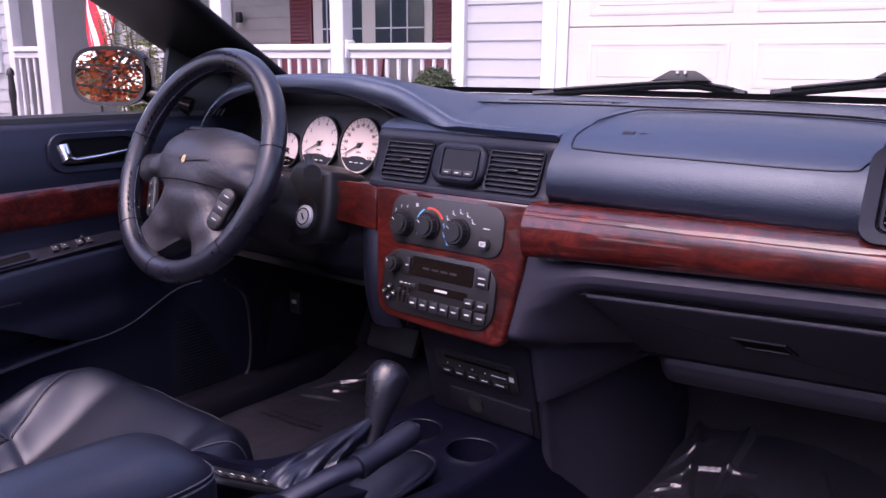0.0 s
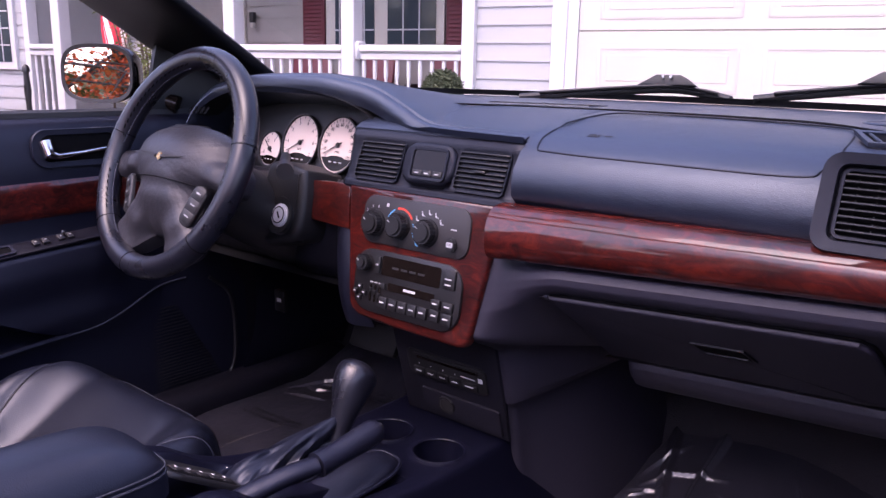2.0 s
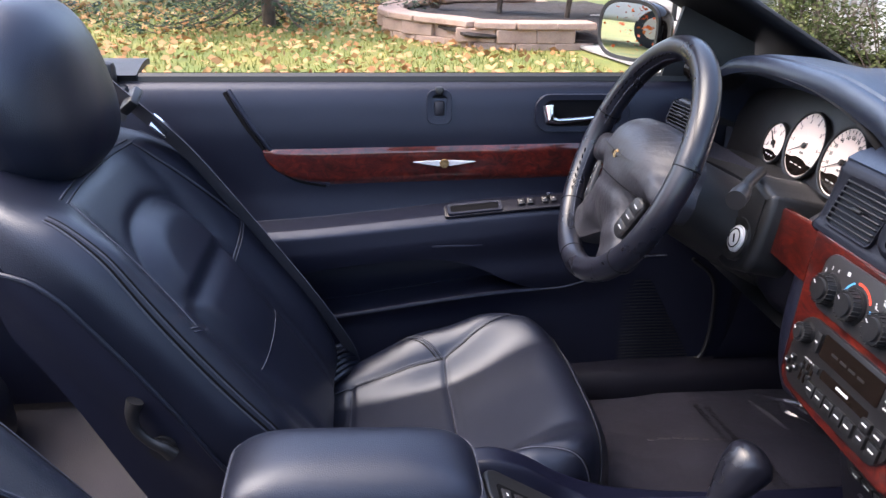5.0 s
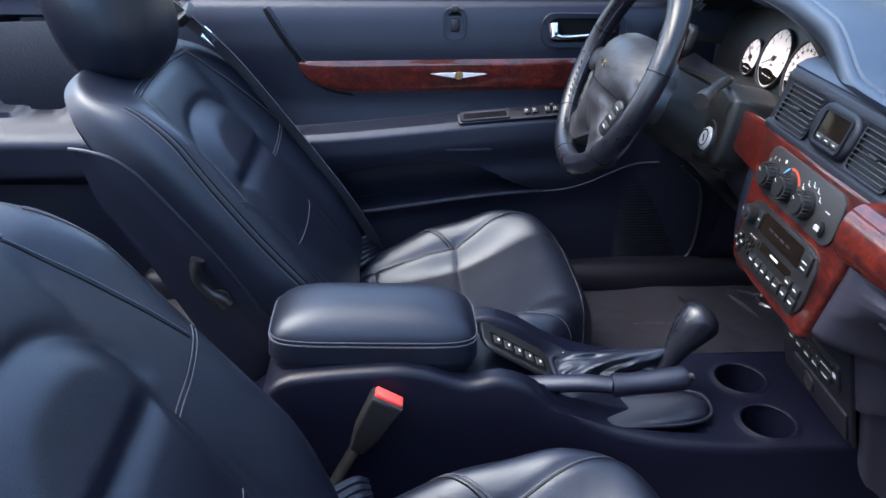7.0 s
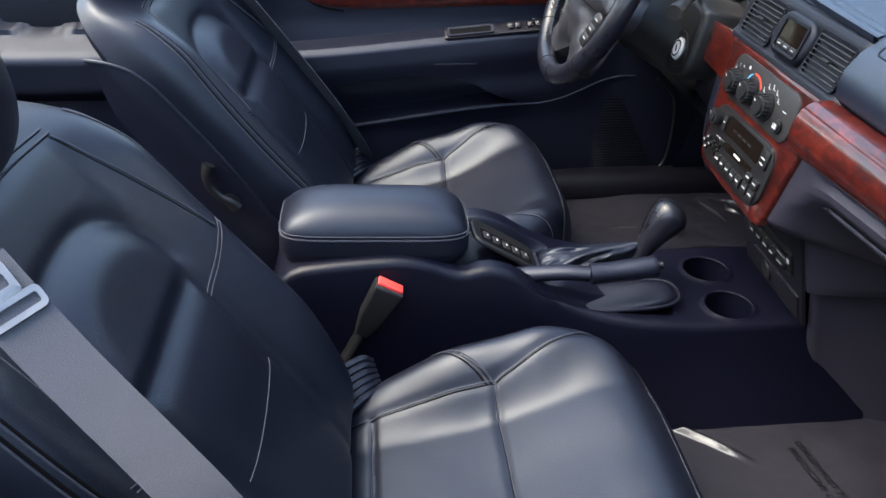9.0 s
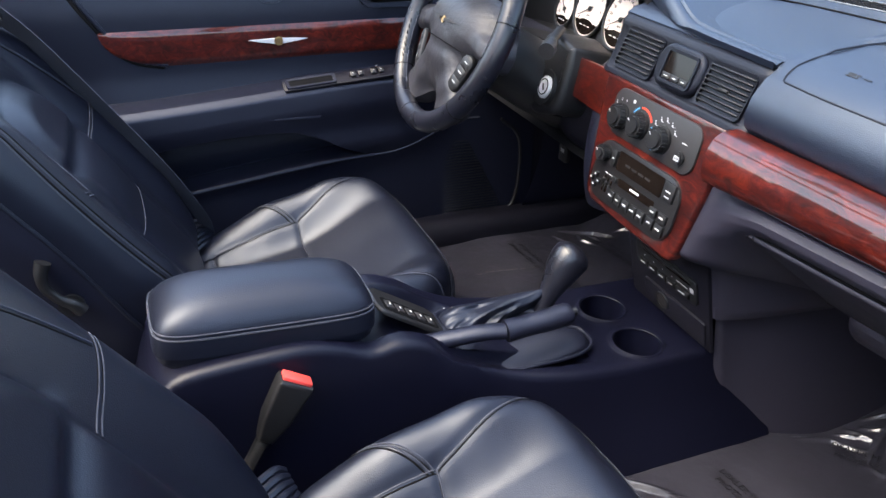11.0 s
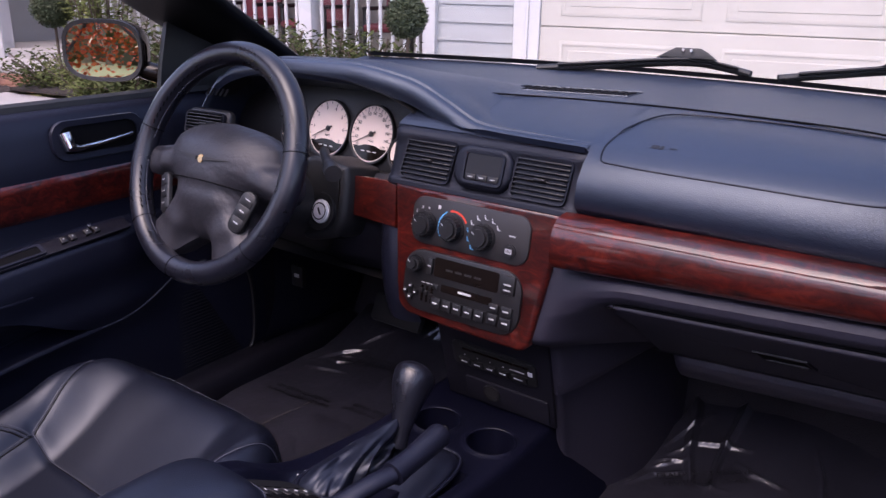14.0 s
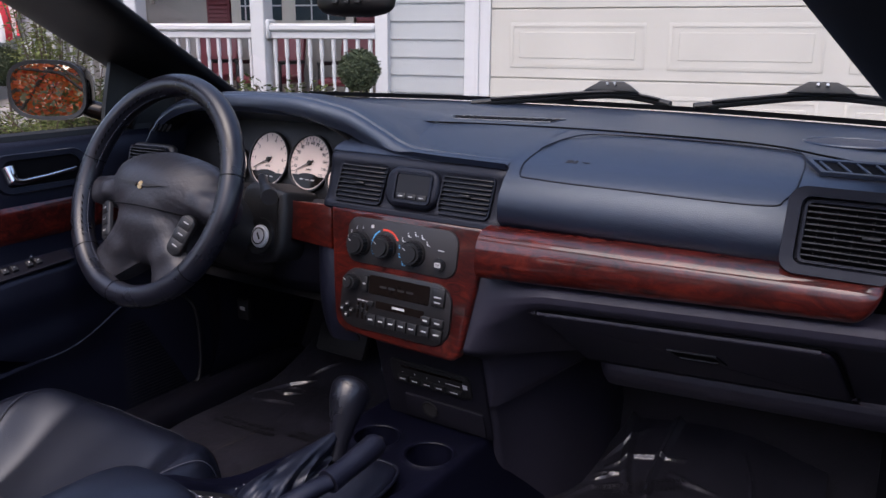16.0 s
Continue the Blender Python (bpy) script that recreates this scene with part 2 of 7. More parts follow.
def tube(pts, r, n=8, bm=None, closed=False, flatten=1.0):
    """A tube along points; r a number or a function of 0..1."""
    bm = bm or bmesh.new()
    pts = [Vector(p) for p in pts]
    rings = []
    up = Vector((0.13, 0.21, 0.97)).normalized()
    N = len(pts)
    for i, p in enumerate(pts):
        a = pts[(i + 1) % N] if closed else pts[min(i + 1, N - 1)]
        b = pts[i - 1] if (i or closed) else pts[0]
        t = (a - b).normalized()
        s = t.cross(up)
        s = s.normalized() if s.length > 1e-4 else t.orthogonal().normalized()
        w = s.cross(t)
        up = w if not closed else up
        rr = r(i / max(1, N - 1)) if callable(r) else r
        rings.append([bm.verts.new(p + rr * (math.cos(2 * math.pi * k / n) * s + flatten * math.sin(2 * math.pi * k / n) * w)) for k in range(n)])
    for i in range(N if closed else N - 1):
        A, B = rings[i], rings[(i + 1) % N]
        for k in range(n):
            bm.faces.new((A[k], A[(k + 1) % n], B[(k + 1) % n], B[k]))
    if not closed:
        bm.faces.new(rings[0][::-1])
        bm.faces.new(rings[-1])
    return bm


def spline(pts, n=8, closed=False):
    """A smooth curve through points."""
    P = [Vector(p) for p in pts]
    N = len(P)
    out = []
    for i in range(N if closed else N - 1):
        p1, p2 = P[i], P[(i + 1) % N]
        p0 = P[i - 1] if (i or closed) else p1 * 2 - p2
        p3 = P[(i + 2) % N] if (i + 2 < N or closed) else p2 * 2 - p1
        for k in range(n):
            t = k / n
            out.append(0.5 * ((2 * p1) + (p2 - p0) * t + (2 * p0 - 5 * p1 + 4 * p2 - p3) * t * t + (3 * p1 - p0 - 3 * p2 + p3) * t ** 3))
    if not closed:
        out.append(P[-1])
    return out


def curve1(table):
    """A smooth function through (x, y) pairs."""
    xs = [a for a, _ in table]
    ys = [b for _, b in table]
    n = len(xs)
    d = [(ys[i + 1] - ys[i]) / (xs[i + 1] - xs[i]) for i in range(n - 1)]
    s = [d[0]] + [0 if d[i - 1] * d[i] <= 0 else 2 * d[i - 1] * d[i] / (d[i - 1] + d[i]) for i in range(1, n - 1)] + [d[-1]]

    def f(x):
        if x <= xs[0]:
            return ys[0]
        if x >= xs[-1]:
            return ys[-1]
        i = max(k for k in range(n - 1) if xs[k] <= x)
        h = xs[i + 1] - xs[i]
        t = (x - xs[i]) / h
        return ((1 + 2 * t) * (1 - t) ** 2 * ys[i] + t * (1 - t) ** 2 * h * s[i] + t * t * (3 - 2 * t) * ys[i + 1] + t * t * (t - 1) * h * s[i + 1])
    return f


def disc(r, depth, n=32, bevel=0.0, bm=None, m=None, r2=None):
    """A turned disc along +z from 0 to depth."""
    b2 = bmesh.new()
    bmesh.ops.create_cone(b2, cap_ends=True, segments=n, radius1=r, radius2=r if r2 is None else r2, depth=depth, matrix=Matrix.Translation((0, 0, depth / 2)))
    if bevel:
        bmesh.ops.bevel(b2, geom=[e for e in b2.edges if len(e.link_faces) == 2 and any(len(f.verts) > 4 for f in e.link_faces)], offset=bevel, segments=2, affect="EDGES")
    if m is not None:
        bmesh.ops.transform(b2, matrix=m, verts=b2.verts)
    return join(bm, b2)


def plate(outline, depth, bevel=0.0, seg=2, m=None, bm=None):
    """A flat plate from an outline of (x, y), its face at z = depth."""
    b2 = bmesh.new()
    f = b2.faces.new([b2.verts.new((x, y, 0)) for x, y in outline])
    ex = bmesh.ops.extrude_face_region(b2, geom=[f])
    top = [v for v in ex["geom"] if isinstance(v, bmesh.types.BMVert)]
    bmesh.ops.translate(b2, vec=(0, 0, depth), verts=top)
    if bevel:
        es = [e for e in b2.edges if all(v in set(top) for v in e.verts)]
        bmesh.ops.bevel(b2, geom=es, offset=bevel, segments=seg, affect="EDGES", profile=0.5)
    if m is not None:
        bmesh.ops.transform(b2, matrix=m, verts=b2.verts)
    return join(bm, b2)


def rrect(w, h, r, n=5, cx=0, cy=0):
    """A rectangle outline with round corners."""
    out = []
    for sx, sy, a0 in ((1, 1, 0), (-1, 1, 90), (-1, -1, 180), (1, -1, 270)):
        for k in range(n + 1):
            a = radians(a0 + 90 * k / n)
            out.append((cx + sx * (w / 2 - r) + r * math.cos(a), cy + sy * (h / 2 - r) + r * math.sin(a)))
    return out


def ring_plate(outer, inner, depth, m=None, bm=None):
    """A frame between two outlines of equally many points."""
    b2 = bmesh.new()
    n = len(outer)
    L = [[b2.verts.new((x, y, z)) for x, y in o] for o, z in ((outer, 0), (outer, depth * 0.8), ([(a * 0.93 + c * 0.07, b * 0.93 + d * 0.07) for (a, b), (c, d) in zip(outer, inner)], depth), (inner, depth * 0.9), (inner, 0))]
    for A, B in zip(L, L[1:] + L[:1]):
        for k in range(n):
            b2.faces.new((A[k], A[(k + 1) % n], B[(k + 1) % n], B[k]))
    if m is not None:
        bmesh.ops.transform(b2, matrix=m, verts=b2.verts)
    return join(bm, b2)


def basis(origin, right, up):
    """A frame on a face: x to the right along it, y up it, z out of it."""
    r = Vector(right).normalized()
    n = r.cross(Vector(up)).normalized()
    u = n.cross(r)
    m = Matrix((r, u, n)).transposed().to_4x4()
    m.translation = Vector(origin)
    return m


def words(text, size, mat, m, parent, name="lettering", bold=0.0, depth=0.0002):
    cu = bpy.data.curves.new(name, "FONT")
    cu.body, cu.size, cu.align_x, cu.align_y, cu.extrude, cu.offset = text, size, "CENTER", "CENTER", depth, bold
    cu.resolution_u = 2
    tmp = bpy.data.objects.new("tmp", cu)
    scene.collection.objects.link(tmp)
    dg = bpy.context.evaluated_depsgraph_get()
    me = bpy.data.meshes.new_from_object(tmp.evaluated_get(dg))
    bpy.data.objects.remove(tmp)
    me.materials.clear()
    return part(name, me, mat, parent, m=m, flat=True)


def pillow(w, l, h, q=5.0, p=4.0, n=36, shape=None, low=0.0):
    """A cushion: half widths w and l, height h; shape(x, y, edge) -> change of x, y, z."""
    bm = bmesh.new()
    g = []
    for i in range(n + 1):
        row = []
        a = math.sin((i / n - 0.5) * math.pi)
        for j in range(n + 1):
            b = math.sin((j / n - 0.5) * math.pi)
            mx = max(abs(a), abs(b))
            f = mx / max(1e-9, (abs(a) ** q + abs(b) ** q) ** (1 / q))
            x, y = a * f, b * f
            e = max(0.0, 1 - mx ** p) ** (1 / p)
            v = Vector((w * x, l * y, h * e - low * (1 - e)))
            if shape:
                v = shape(v, x, y, e)
            row.append(bm.verts.new(v))
        g.append(row)
    for i in range(n):
        for j in range(n):
            bm.faces.new((g[i][j], g[i + 1][j], g[i + 1][j + 1], g[i][j + 1]))
    rim = [g[i][0] for i in range(n)] + [g[n][j] for j in range(n)] + [g[i][n] for i in range(n, 0, -1)] + [g[0][j] for j in range(n, 0, -1)]
    bm.faces.new(rim)
    return bm


def gauss(x, s):
    return math.exp(-(x / s) ** 2)


def clamp(x, a=0.0, b=1.0):
    return max(a, min(b, x))


def ease(x, a, b):
    t = clamp((x - a) / (b - a))
    return t * t * (3 - 2 * t)


# ---------- the car's dashboard ----------
dash = thing("dashboard", "navy padded car dashboard with red burl wood trim", "dashboard")
FRONT = lambda x: 0.665 - 0.28 * x * x


def top_z(x, y):
    return 0.985 - 0.30 * max(0.0, 0.19 - y) ** 1.35 - 0.012 * (x / 0.66) ** 4


def pad_profile(x):
    f = FRONT(x)
    if x > 0.155:
        return [(f, 0.984), (f * 0.8, top_z(x, f * 0.8)), (0.36, top_z(x, 0.36)), (0.24, top_z(x, 0.24)), (0.14, top_z(x, 0.14)), (0.085, 0.968), (0.05, 0.957),
                (0.022, 0.940), (0.008, 0.920), (0.004, 0.902), (0.006, 0.886), (0.016, 0.876), (0.07, 0.872)]
    e = 0.041 if x > -0.16 else 0.20
    zt = 0.958 if x > -0.16 else 0.965
    return [(f, 0.984), (f * 0.8, top_z(x, f * 0.8)), (0.36, top_z(x, 0.36)), (0.28, top_z(x, 0.28)), (0.22, top_z(x, 0.22)), (e + 0.03, zt + 0.006), (e + 0.012, zt + 0.001),
            (e, zt - 0.006), (e, 0.94), (e, 0.92), (e, 0.90), (e + 0.01, 0.88), (e + 0.02, 0.87)]


def pad_point(u, v):
    x = -0.665 + 1.33 * u
    pr = pad_profile(x)
    k = v * (len(pr) - 1)
    i = min(int(k), len(pr) - 2)
    t = k - i
    return Vector((x, pr[i][0] * (1 - t) + pr[i + 1][0] * t, pr[i][1] * (1 - t) + pr[i + 1][1] * t))


XS = [i / 60 for i in range(61)]
XS = sorted([u for u in XS if abs(-0.665 + 1.33 * u - 0.155) > 0.008 and abs(-0.665 + 1.33 * u + 0.16) > 0.008] + [(x + 0.665) / 1.33 for x in (-0.162, -0.158, 0.153, 0.1552, 0.164)])
part("top_pad", surface(pad_point, 0, 24, us=XS), PAD, dash)

# airbag cover: a shallow plate with a groove round it
AB = [(0.172, 0.036), (0.205, 0.026), (0.33, 0.024), (0.48, 0.024), (0.505, 0.036), (0.512, 0.07), (0.50, 0.17), (0.47, 0.205), (0.34, 0.222), (0.24, 0.212), (0.195, 0.185), (0.172, 0.10)]


def pad_surface_z(y):
    pts = [(0.008, 0.920), (0.022, 0.940), (0.05, 0.957), (0.085, 0.968), (0.14, 0.9655), (0.24, 0.985), (0.36, 0.985)]
    for (y0, z0), (y1, z1) in zip(pts, pts[1:]):
        if y0 <= y <= y1:
            return z0 + (z1 - z0) * (y - y0) / (y1 - y0)
    return 0.985


loop = spline([(x, y, 0) for x, y in AB], 6, closed=True)
part("airbag_seam", tube([(p.x, p.y, max(pad_surface_z(p.y), top_z(p.x, p.y) if p.y > 0.09 else 0) + 0.0003) for p in loop], 0.0013, 6, closed=True), VENTSKIN, dash)

# brow over the instruments
LIPZ = curve1([(-0.635, 0.930), (-0.61, 0.985), (-0.55, 1.012), (-0.44, 1.026), (-0.30, 1.029), (-0.18, 1.015), (-0.09, 0.988), (-0.017, 0.966), (0.05, 0.963), (0.15, 0.961)])
LIPY = curve1([(-0.635, 0.05), (-0.60, 0.075), (-0.44, 0.075), (-0.18, 0.075), (-0.017, 0.046), (0.15, 0.040)])
DROP = curve1([(-0.635, 0.03), (-0.5, 0.030), (-0.30, 0.034), (-0.15, 0.036), (-0.06, 0.028), (-0.005, 0.008), (0.15, 0.006)])


def brow_point(u, v):
    x = -0.635 + 0.785 * u
    z, y, d = LIPZ(x), LIPY(x), DROP(x)
    back = 0.17 + 0.05 * ease(x, -0.5, -0.1)
    rows = [(0.36, top_z(x, 0.36) - 0.004), (y + back, max(top_z(x, y + back), z * 0.35 + 0.65 * top_z(x, 0.28)) + 0.001), (y + 0.085, z - 0.004), (y + 0.035, z), (y + 0.016, z - 0.001), (y + 0.013, z - 0.004),
            (y + 0.009, z - 0.003), (y + 0.002, z - 0.005), (y - 0.004, z - 0.012), (y - 0.006, z - d * 0.6), (y - 0.002, z - d), (y + 0.02, z - d - 0.004), (y + 0.09, z - d - 0.03)]
    k = v * (len(rows) - 1)
    i = min(int(k), len(rows) - 2)
    t = k - i
    return Vector((x, rows[i][0] * (1 - t) + rows[i + 1][0] * t, rows[i][1] * (1 - t) + rows[i + 1][1] * t))


part("instrument_brow", surface(brow_point, 60, 24), PAD, dash)

# instrument panel and its side walls
CL = basis((-0.36, 0.1185, 0.905), (1, -0.05, 0), (0, 0.28, 1))
part("instrument_panel", plate([(-0.26, -0.075), (0.20, -0.075), (0.225, 0.0), (0.20, 0.075), (0.08, 0.10), (-0.12, 0.10), (-0.235, 0.07), (-0.27, 0.0)], 0.012, 0.004, m=CL @ Matrix.Translation((0, 0, -0.0135))), BLACK, dash)


def cluster_wall(u, v):
    a = math.pi * (1.0 - u)
    x = -0.37 + 0.262 * math.cos(a)
    zz = 0.885 + (0.10 + 0.02 * math.sin(a)) * math.sin(a) ** 0.55
    return Vector((x, 0.065 + 0.085 * v, zz - 0.012 * v))


part("cluster_hood_lining", surface(cluster_wall, 40, 4), BLACK, dash)

# vent housing
VH = basis((0.0, 0.026, 0.912), (1, 0, 0), (0, 0.30, 1))


def housing_point(u, v):
    """A soft frame round the vents: rolls over at the top and turns in at the foot."""
    x = -0.163 + 0.322 * u
    rows = [(0.075, 0.952), (0.050, 0.951), (0.042, 0.950), (0.035, 0.947), (0.030, 0.941), (0.0285, 0.925), (0.022, 0.900), (0.015, 0.880), (0.010, 0.876), (0.008, 0.870), (0.012, 0.864), (0.03, 0.862)]
    k = v * (len(rows) - 1)
    i = min(int(k), len(rows) - 2)
    t = k - i
    side = ease(abs(2 * u - 1), 0.93, 1.0)
    return Vector((x, rows[i][0] * (1 - t) + rows[i + 1][0] * t + 0.012 * side, rows[i][1] * (1 - t) + rows[i + 1][1] * t))


part("vent_housing", surface(housing_point, 40, 33), VENTSKIN, dash)


def vent(cx, w, h, m, name="air_vent", rows=8, slant=0.0):
    sk = lambda pts: [(x + slant * y, y) for x, y in pts]
    f = part(name, ring_plate(sk(rrect(w, h, 0.008)), sk(rrect(w - 0.006, h - 0.006, 0.006)), 0.007, m=m @ Matrix.Translation((cx, 0, 0.0))), VENTSKIN, dash)
    # flat near-black plate paints the shade behind the slats
    part("vent_cavity", plate(sk(rrect(w - 0.005, h - 0.005, 0.006)), 0.001, m=m @ Matrix.Translation((cx, 0, -0.0005))), GROOVE, f)
    bar = rbox(w - 0.007, 0.0021, 0.0085, 0.0008, 2)
    bar.to_mesh(bar_me := bpy.data.meshes.new("vent_slat"))
    bar.free()
    for k in range(rows):
        y = (k + 0.5) / rows * (h - 0.008) - (h - 0.008) / 2
        part("vent_slat", bar_me, BLACK, f, m=m @ Matrix.Translation((cx + slant * y, y, 0.0045)) @ pose(0, 0, 0, -14))
    for k in range(7):
        part("vent_fin", rbox(0.0012, h - 0.010, 0.002, 0.0004, 1), BLACK, f, m=m @ Matrix.Translation((cx + (k - 3) * w * 0.13, 0, 0.0012)))
    part("vent_tab", rbox(0.018, 0.0042, 0.006, 0.0016, 2), BLACK, f, m=m @ Matrix.Translation((cx, -0.001, 0.0082)))
    return f


VF = VH @ Matrix.Translation((0, -0.004, -0.002)) @ pose(0, 0, 0, -1)
vent(-0.089, 0.090, 0.062, VF, slant=0.10)
vent(0.096, 0.086, 0.060, VF, slant=0.06)
clock = part("clock", plate(rrect(0.094, 0.060, 0.024, 8), 0.013, 0.007, 4, m=VF @ Matrix.Translation((0.007, 0.001, 0.0))), VENTSKIN, dash, "bulging clock pod with dark display")
part("clock_bezel", ring_plate(rrect(0.066, 0.046, 0.008), rrect(0.058, 0.038, 0.004), 0.003, m=VF @ Matrix.Translation((0.011, 0.001, 0.0126))), VENTSKIN, clock)
part("clock_display", plate(rrect(0.056, 0.028, 0.002), 0.001, m=VF @ Matrix.Translation((0.011, 0.0055, 0.0126))), GLOSSBLACK, clock)
for k in range(3):
    part("clock_button", rbox(0.017, 0.0085, 0.003, 0.001, 2), BLACK, clock, m=VF @ Matrix.Translation((-0.007 + 0.018 * k, -0.0125, 0.0132)))
    part("button_mark", rbox(0.0075, 0.0012, 0.0004, 0, 1), WHITEINK, clock, m=VF @ Matrix.Translation((-0.007 + 0.018 * k, -0.0125, 0.0149)), flat=True)

# wood stack
ST = basis((0.003, 0.004, 0.772), (1, 0, 0), (0, 0.17, 1))
S_OUT = [(-0.1405, 0.098), (0.137, 0.098), (0.1345, 0.06), (0.126, 0.0), (0.115, -0.070), (0.112, -0.085), (0.106, -0.093), (0.096, -0.096), (-0.02, -0.094), (-0.094, -0.090), (-0.106, -0.084), (-0.114, -0.074), (-0.119, -0.05), (-0.128, 0.01)]
part("wood_fascia", plate(S_OUT[::-1], 0.014, 0.006, 3, m=ST), WOOD, dash, "red-brown burl wood centre fascia")
part("wood_trim", plate([(-0.235, 0.096), (-0.142, 0.098), (-0.136, 0.030), (-0.225, 0.034)], 0.010, 0.004, 2, m=ST), WOOD, dash)


def wood_right(u, v):
    x = 0.143 + 0.475 * u
    top = 0.8765 + 0.010 * u
    low = 0.8075 + 0.030 * u
    if u > 0.945:
        low = top - (top - low) * math.sqrt(max(0.0, 1 - ((u - 0.945) / 0.0551) ** 2))
    a = math.pi * (v - 0.5)
    return Vector((x, 0.012 - 0.038 * math.cos(a) ** 0.5 - 0.012 * v, (top + low) / 2 - (top - low) / 2 * math.sin(a)))


part("wood_trim", surface(wood_right, 0, 18, us=[0.94 * k / 36 for k in range(36)] + [0.94 + 0.06 * (k / 14) ** 0.6 for k in range(15)]), WOOD, dash, "long glossy burl wood trim strip")


# lower dash, passenger side
EDGE_X = curve1([(0.50, 0.107), (0.66, 0.108), (0.70, 0.115), (0.78, 0.126), (0.866, 0.139)])


def lower_point(u, v):
    x = 0.106 + 0.552 * u
    rows = [(0.020, 0.812), (-0.004, 0.810), (-0.016, 0.806), (-0.022, 0.798), (-0.021, 0.789), (-0.014, 0.781), (-0.004, 0.775), (0.04, 0.743), (0.08, 0.7125), (0.12, 0.682), (0.146, 0.662), (0.152, 0.655),
            (0.149, 0.650), (0.1475, 0.642), (0.151, 0.632), (0.158, 0.622), (0.168, 0.612), (0.180, 0.606), (0.24, 0.602)]
    k = v * (len(rows) - 1)
    i = min(int(k), len(rows) - 2)
    t = k - i
    y, z = rows[i][0] * (1 - t) + rows[i + 1][0] * t, rows[i][1] * (1 - t) + rows[i + 1][1] * t
    # the ledge fades out towards the centre stack
    fade = 1 - ease(x, 0.20, 0.27)
    if z < 0.672:
        y += 0.11 * fade
        z += 0.02 * fade
    z += 0.068 * (x - 0.20) * ease(x, 0.15, 0.25)
    zl = 0.812 - 0.24 * v
    yl = (0.004 + 0.17 * (zl - 0.772) - 0.006) * ease(zl, 0.655, 0.70) + (0.072 - 0.28 * (zl - 0.59)) * (1 - ease(zl, 0.655, 0.70))
    w = 1 - ease(x, 0.112, 0.245) ** 0.8
    xx = x if u > 0.25 else x + (EDGE_X(zl) - 0.106) * (1 - u / 0.25)
    return Vector((xx, y * (1 - w) + yl * w, z * (1 - w) + zl * w))


part("lower_dash", surface(lower_point, 70, 72), LOWDASH, dash)


def gb_point(x, s):
    """On the sloping face: s from 0 at its upper edge to 1 at the ledge."""
    y, z = -0.004 + 0.150 * s, 0.775 - 0.113 * s
    return Vector((x, y, z + 0.068 * (x - 0.20) * ease(x, 0.15, 0.25)))


GA, GC = gb_point(0.40, 0.0), gb_point(0.40, 1.0)
GX = gb_point(0.5, 0.5) - gb_point(0.3, 0.5)
GB = basis(gb_point(0.40, 0.5), GX, GA - GC)
gb_out = [(p.x, p.y) for p in spline([(-0.172, 0.086, 0), (-0.165, 0.090, 0), (0.0, 0.090, 0), (0.150, 0.090, 0), (0.172, 0.084, 0), (0.181, 0.066, 0), (0.185, 0.0, 0), (0.188, -0.086, 0), (0.18, -0.0905, 0), (0.0, -0.0905, 0), (-0.155, -0.0905, 0), (-0.166, -0.086, 0), (-0.168, 0.0, 0)], 4, closed=True)]
gb = part("glovebox_door", plate(gb_out, 0.0072, 0.003, 3, m=GB @ Matrix.Translation((0, 0, 0.0005))), LOWDASH, dash)
part("door_gap", tube([GB @ Vector((x * 1.014, y * 1.022, 0.0012)) for x, y in gb_out], 0.0021, 6, closed=True), GROOVE, gb)
part("latch_recess", ring_plate([(-0.034, 0.014), (0.028, 0.014), (0.036, -0.016), (-0.026, -0.016)], [(-0.030, 0.011), (0.025, 0.011), (0.031, -0.013), (-0.023, -0.013)], 0.0025, m=GB @ Matrix.Translation((0.018, 0.010, 0.0076))), LOWER, gb)
part("latch", plate([(-0.029, 0.0105), (-0.022, -0.0125), (0.030, -0.0125), (0.024, 0.0105)], 0.0022, 0.001, m=GB @ Matrix.Translation((0.018, 0.010, 0.0074))), GROOVE, gb)
part("latch_pull", rbox(0.050, 0.005, 0.004, 0.0015, 2), LOWER, gb, m=GB @ Matrix.Translation((0.021, 0.000, 0.0100)))

# passenger side vent
RV = basis((0.588, 0.012, 0.920), (1, 0, 0), (0, 0.35, 1))
part("vent_surround", plate([(-0.076, -0.040), (-0.070, -0.044), (0.08, -0.044), (0.08, 0.045), (-0.066, 0.045), (-0.074, 0.040)][::1], 0.020, 0.010, 4, m=RV @ Matrix.Translation((0, 0, -0.012))), VENTSKIN, dash)
vent(0.010, 0.136, 0.068, RV @ Matrix.Translation((0, 0, 0.0075)), rows=9)
part("vent_collar", ring_plate(rrect(0.166, 0.096, 0.018, 6, 0.008), rrect(0.142, 0.074, 0.010, 6, 0.010), 0.020, m=RV @ Matrix.Translation((0, 0, 0.001))), VENTSKIN, dash)

# radio, climate controls, disc changer
CP = ST @ Matrix.Translation((-0.002, 0.054, 0.0142))
climate = part("climate_panel", plate(rrect(0.196, 0.068, 0.020), 0.003, 0.0015, m=CP), CHARCOAL, dash)
RP = ST @ Matrix.Translation((-0.004, -0.034, 0.0142))
radio = part("radio", plate(rrect(0.198, 0.090, 0.030, 8), 0.004, 0.0015, m=RP), RADIOFACE, dash)
CD = basis((0.005, 0.066, 0.59), (1, 0, 0), (0, -0.28, 1))
part("lower_console_panel", plate([(-0.095, 0.09), (0.105, 0.09), (0.105, -0.088), (-0.095, -0.088)], 0.006, 0.003, m=CD @ Matrix.Translation((0, 0, -0.006))), LOWER, dash)
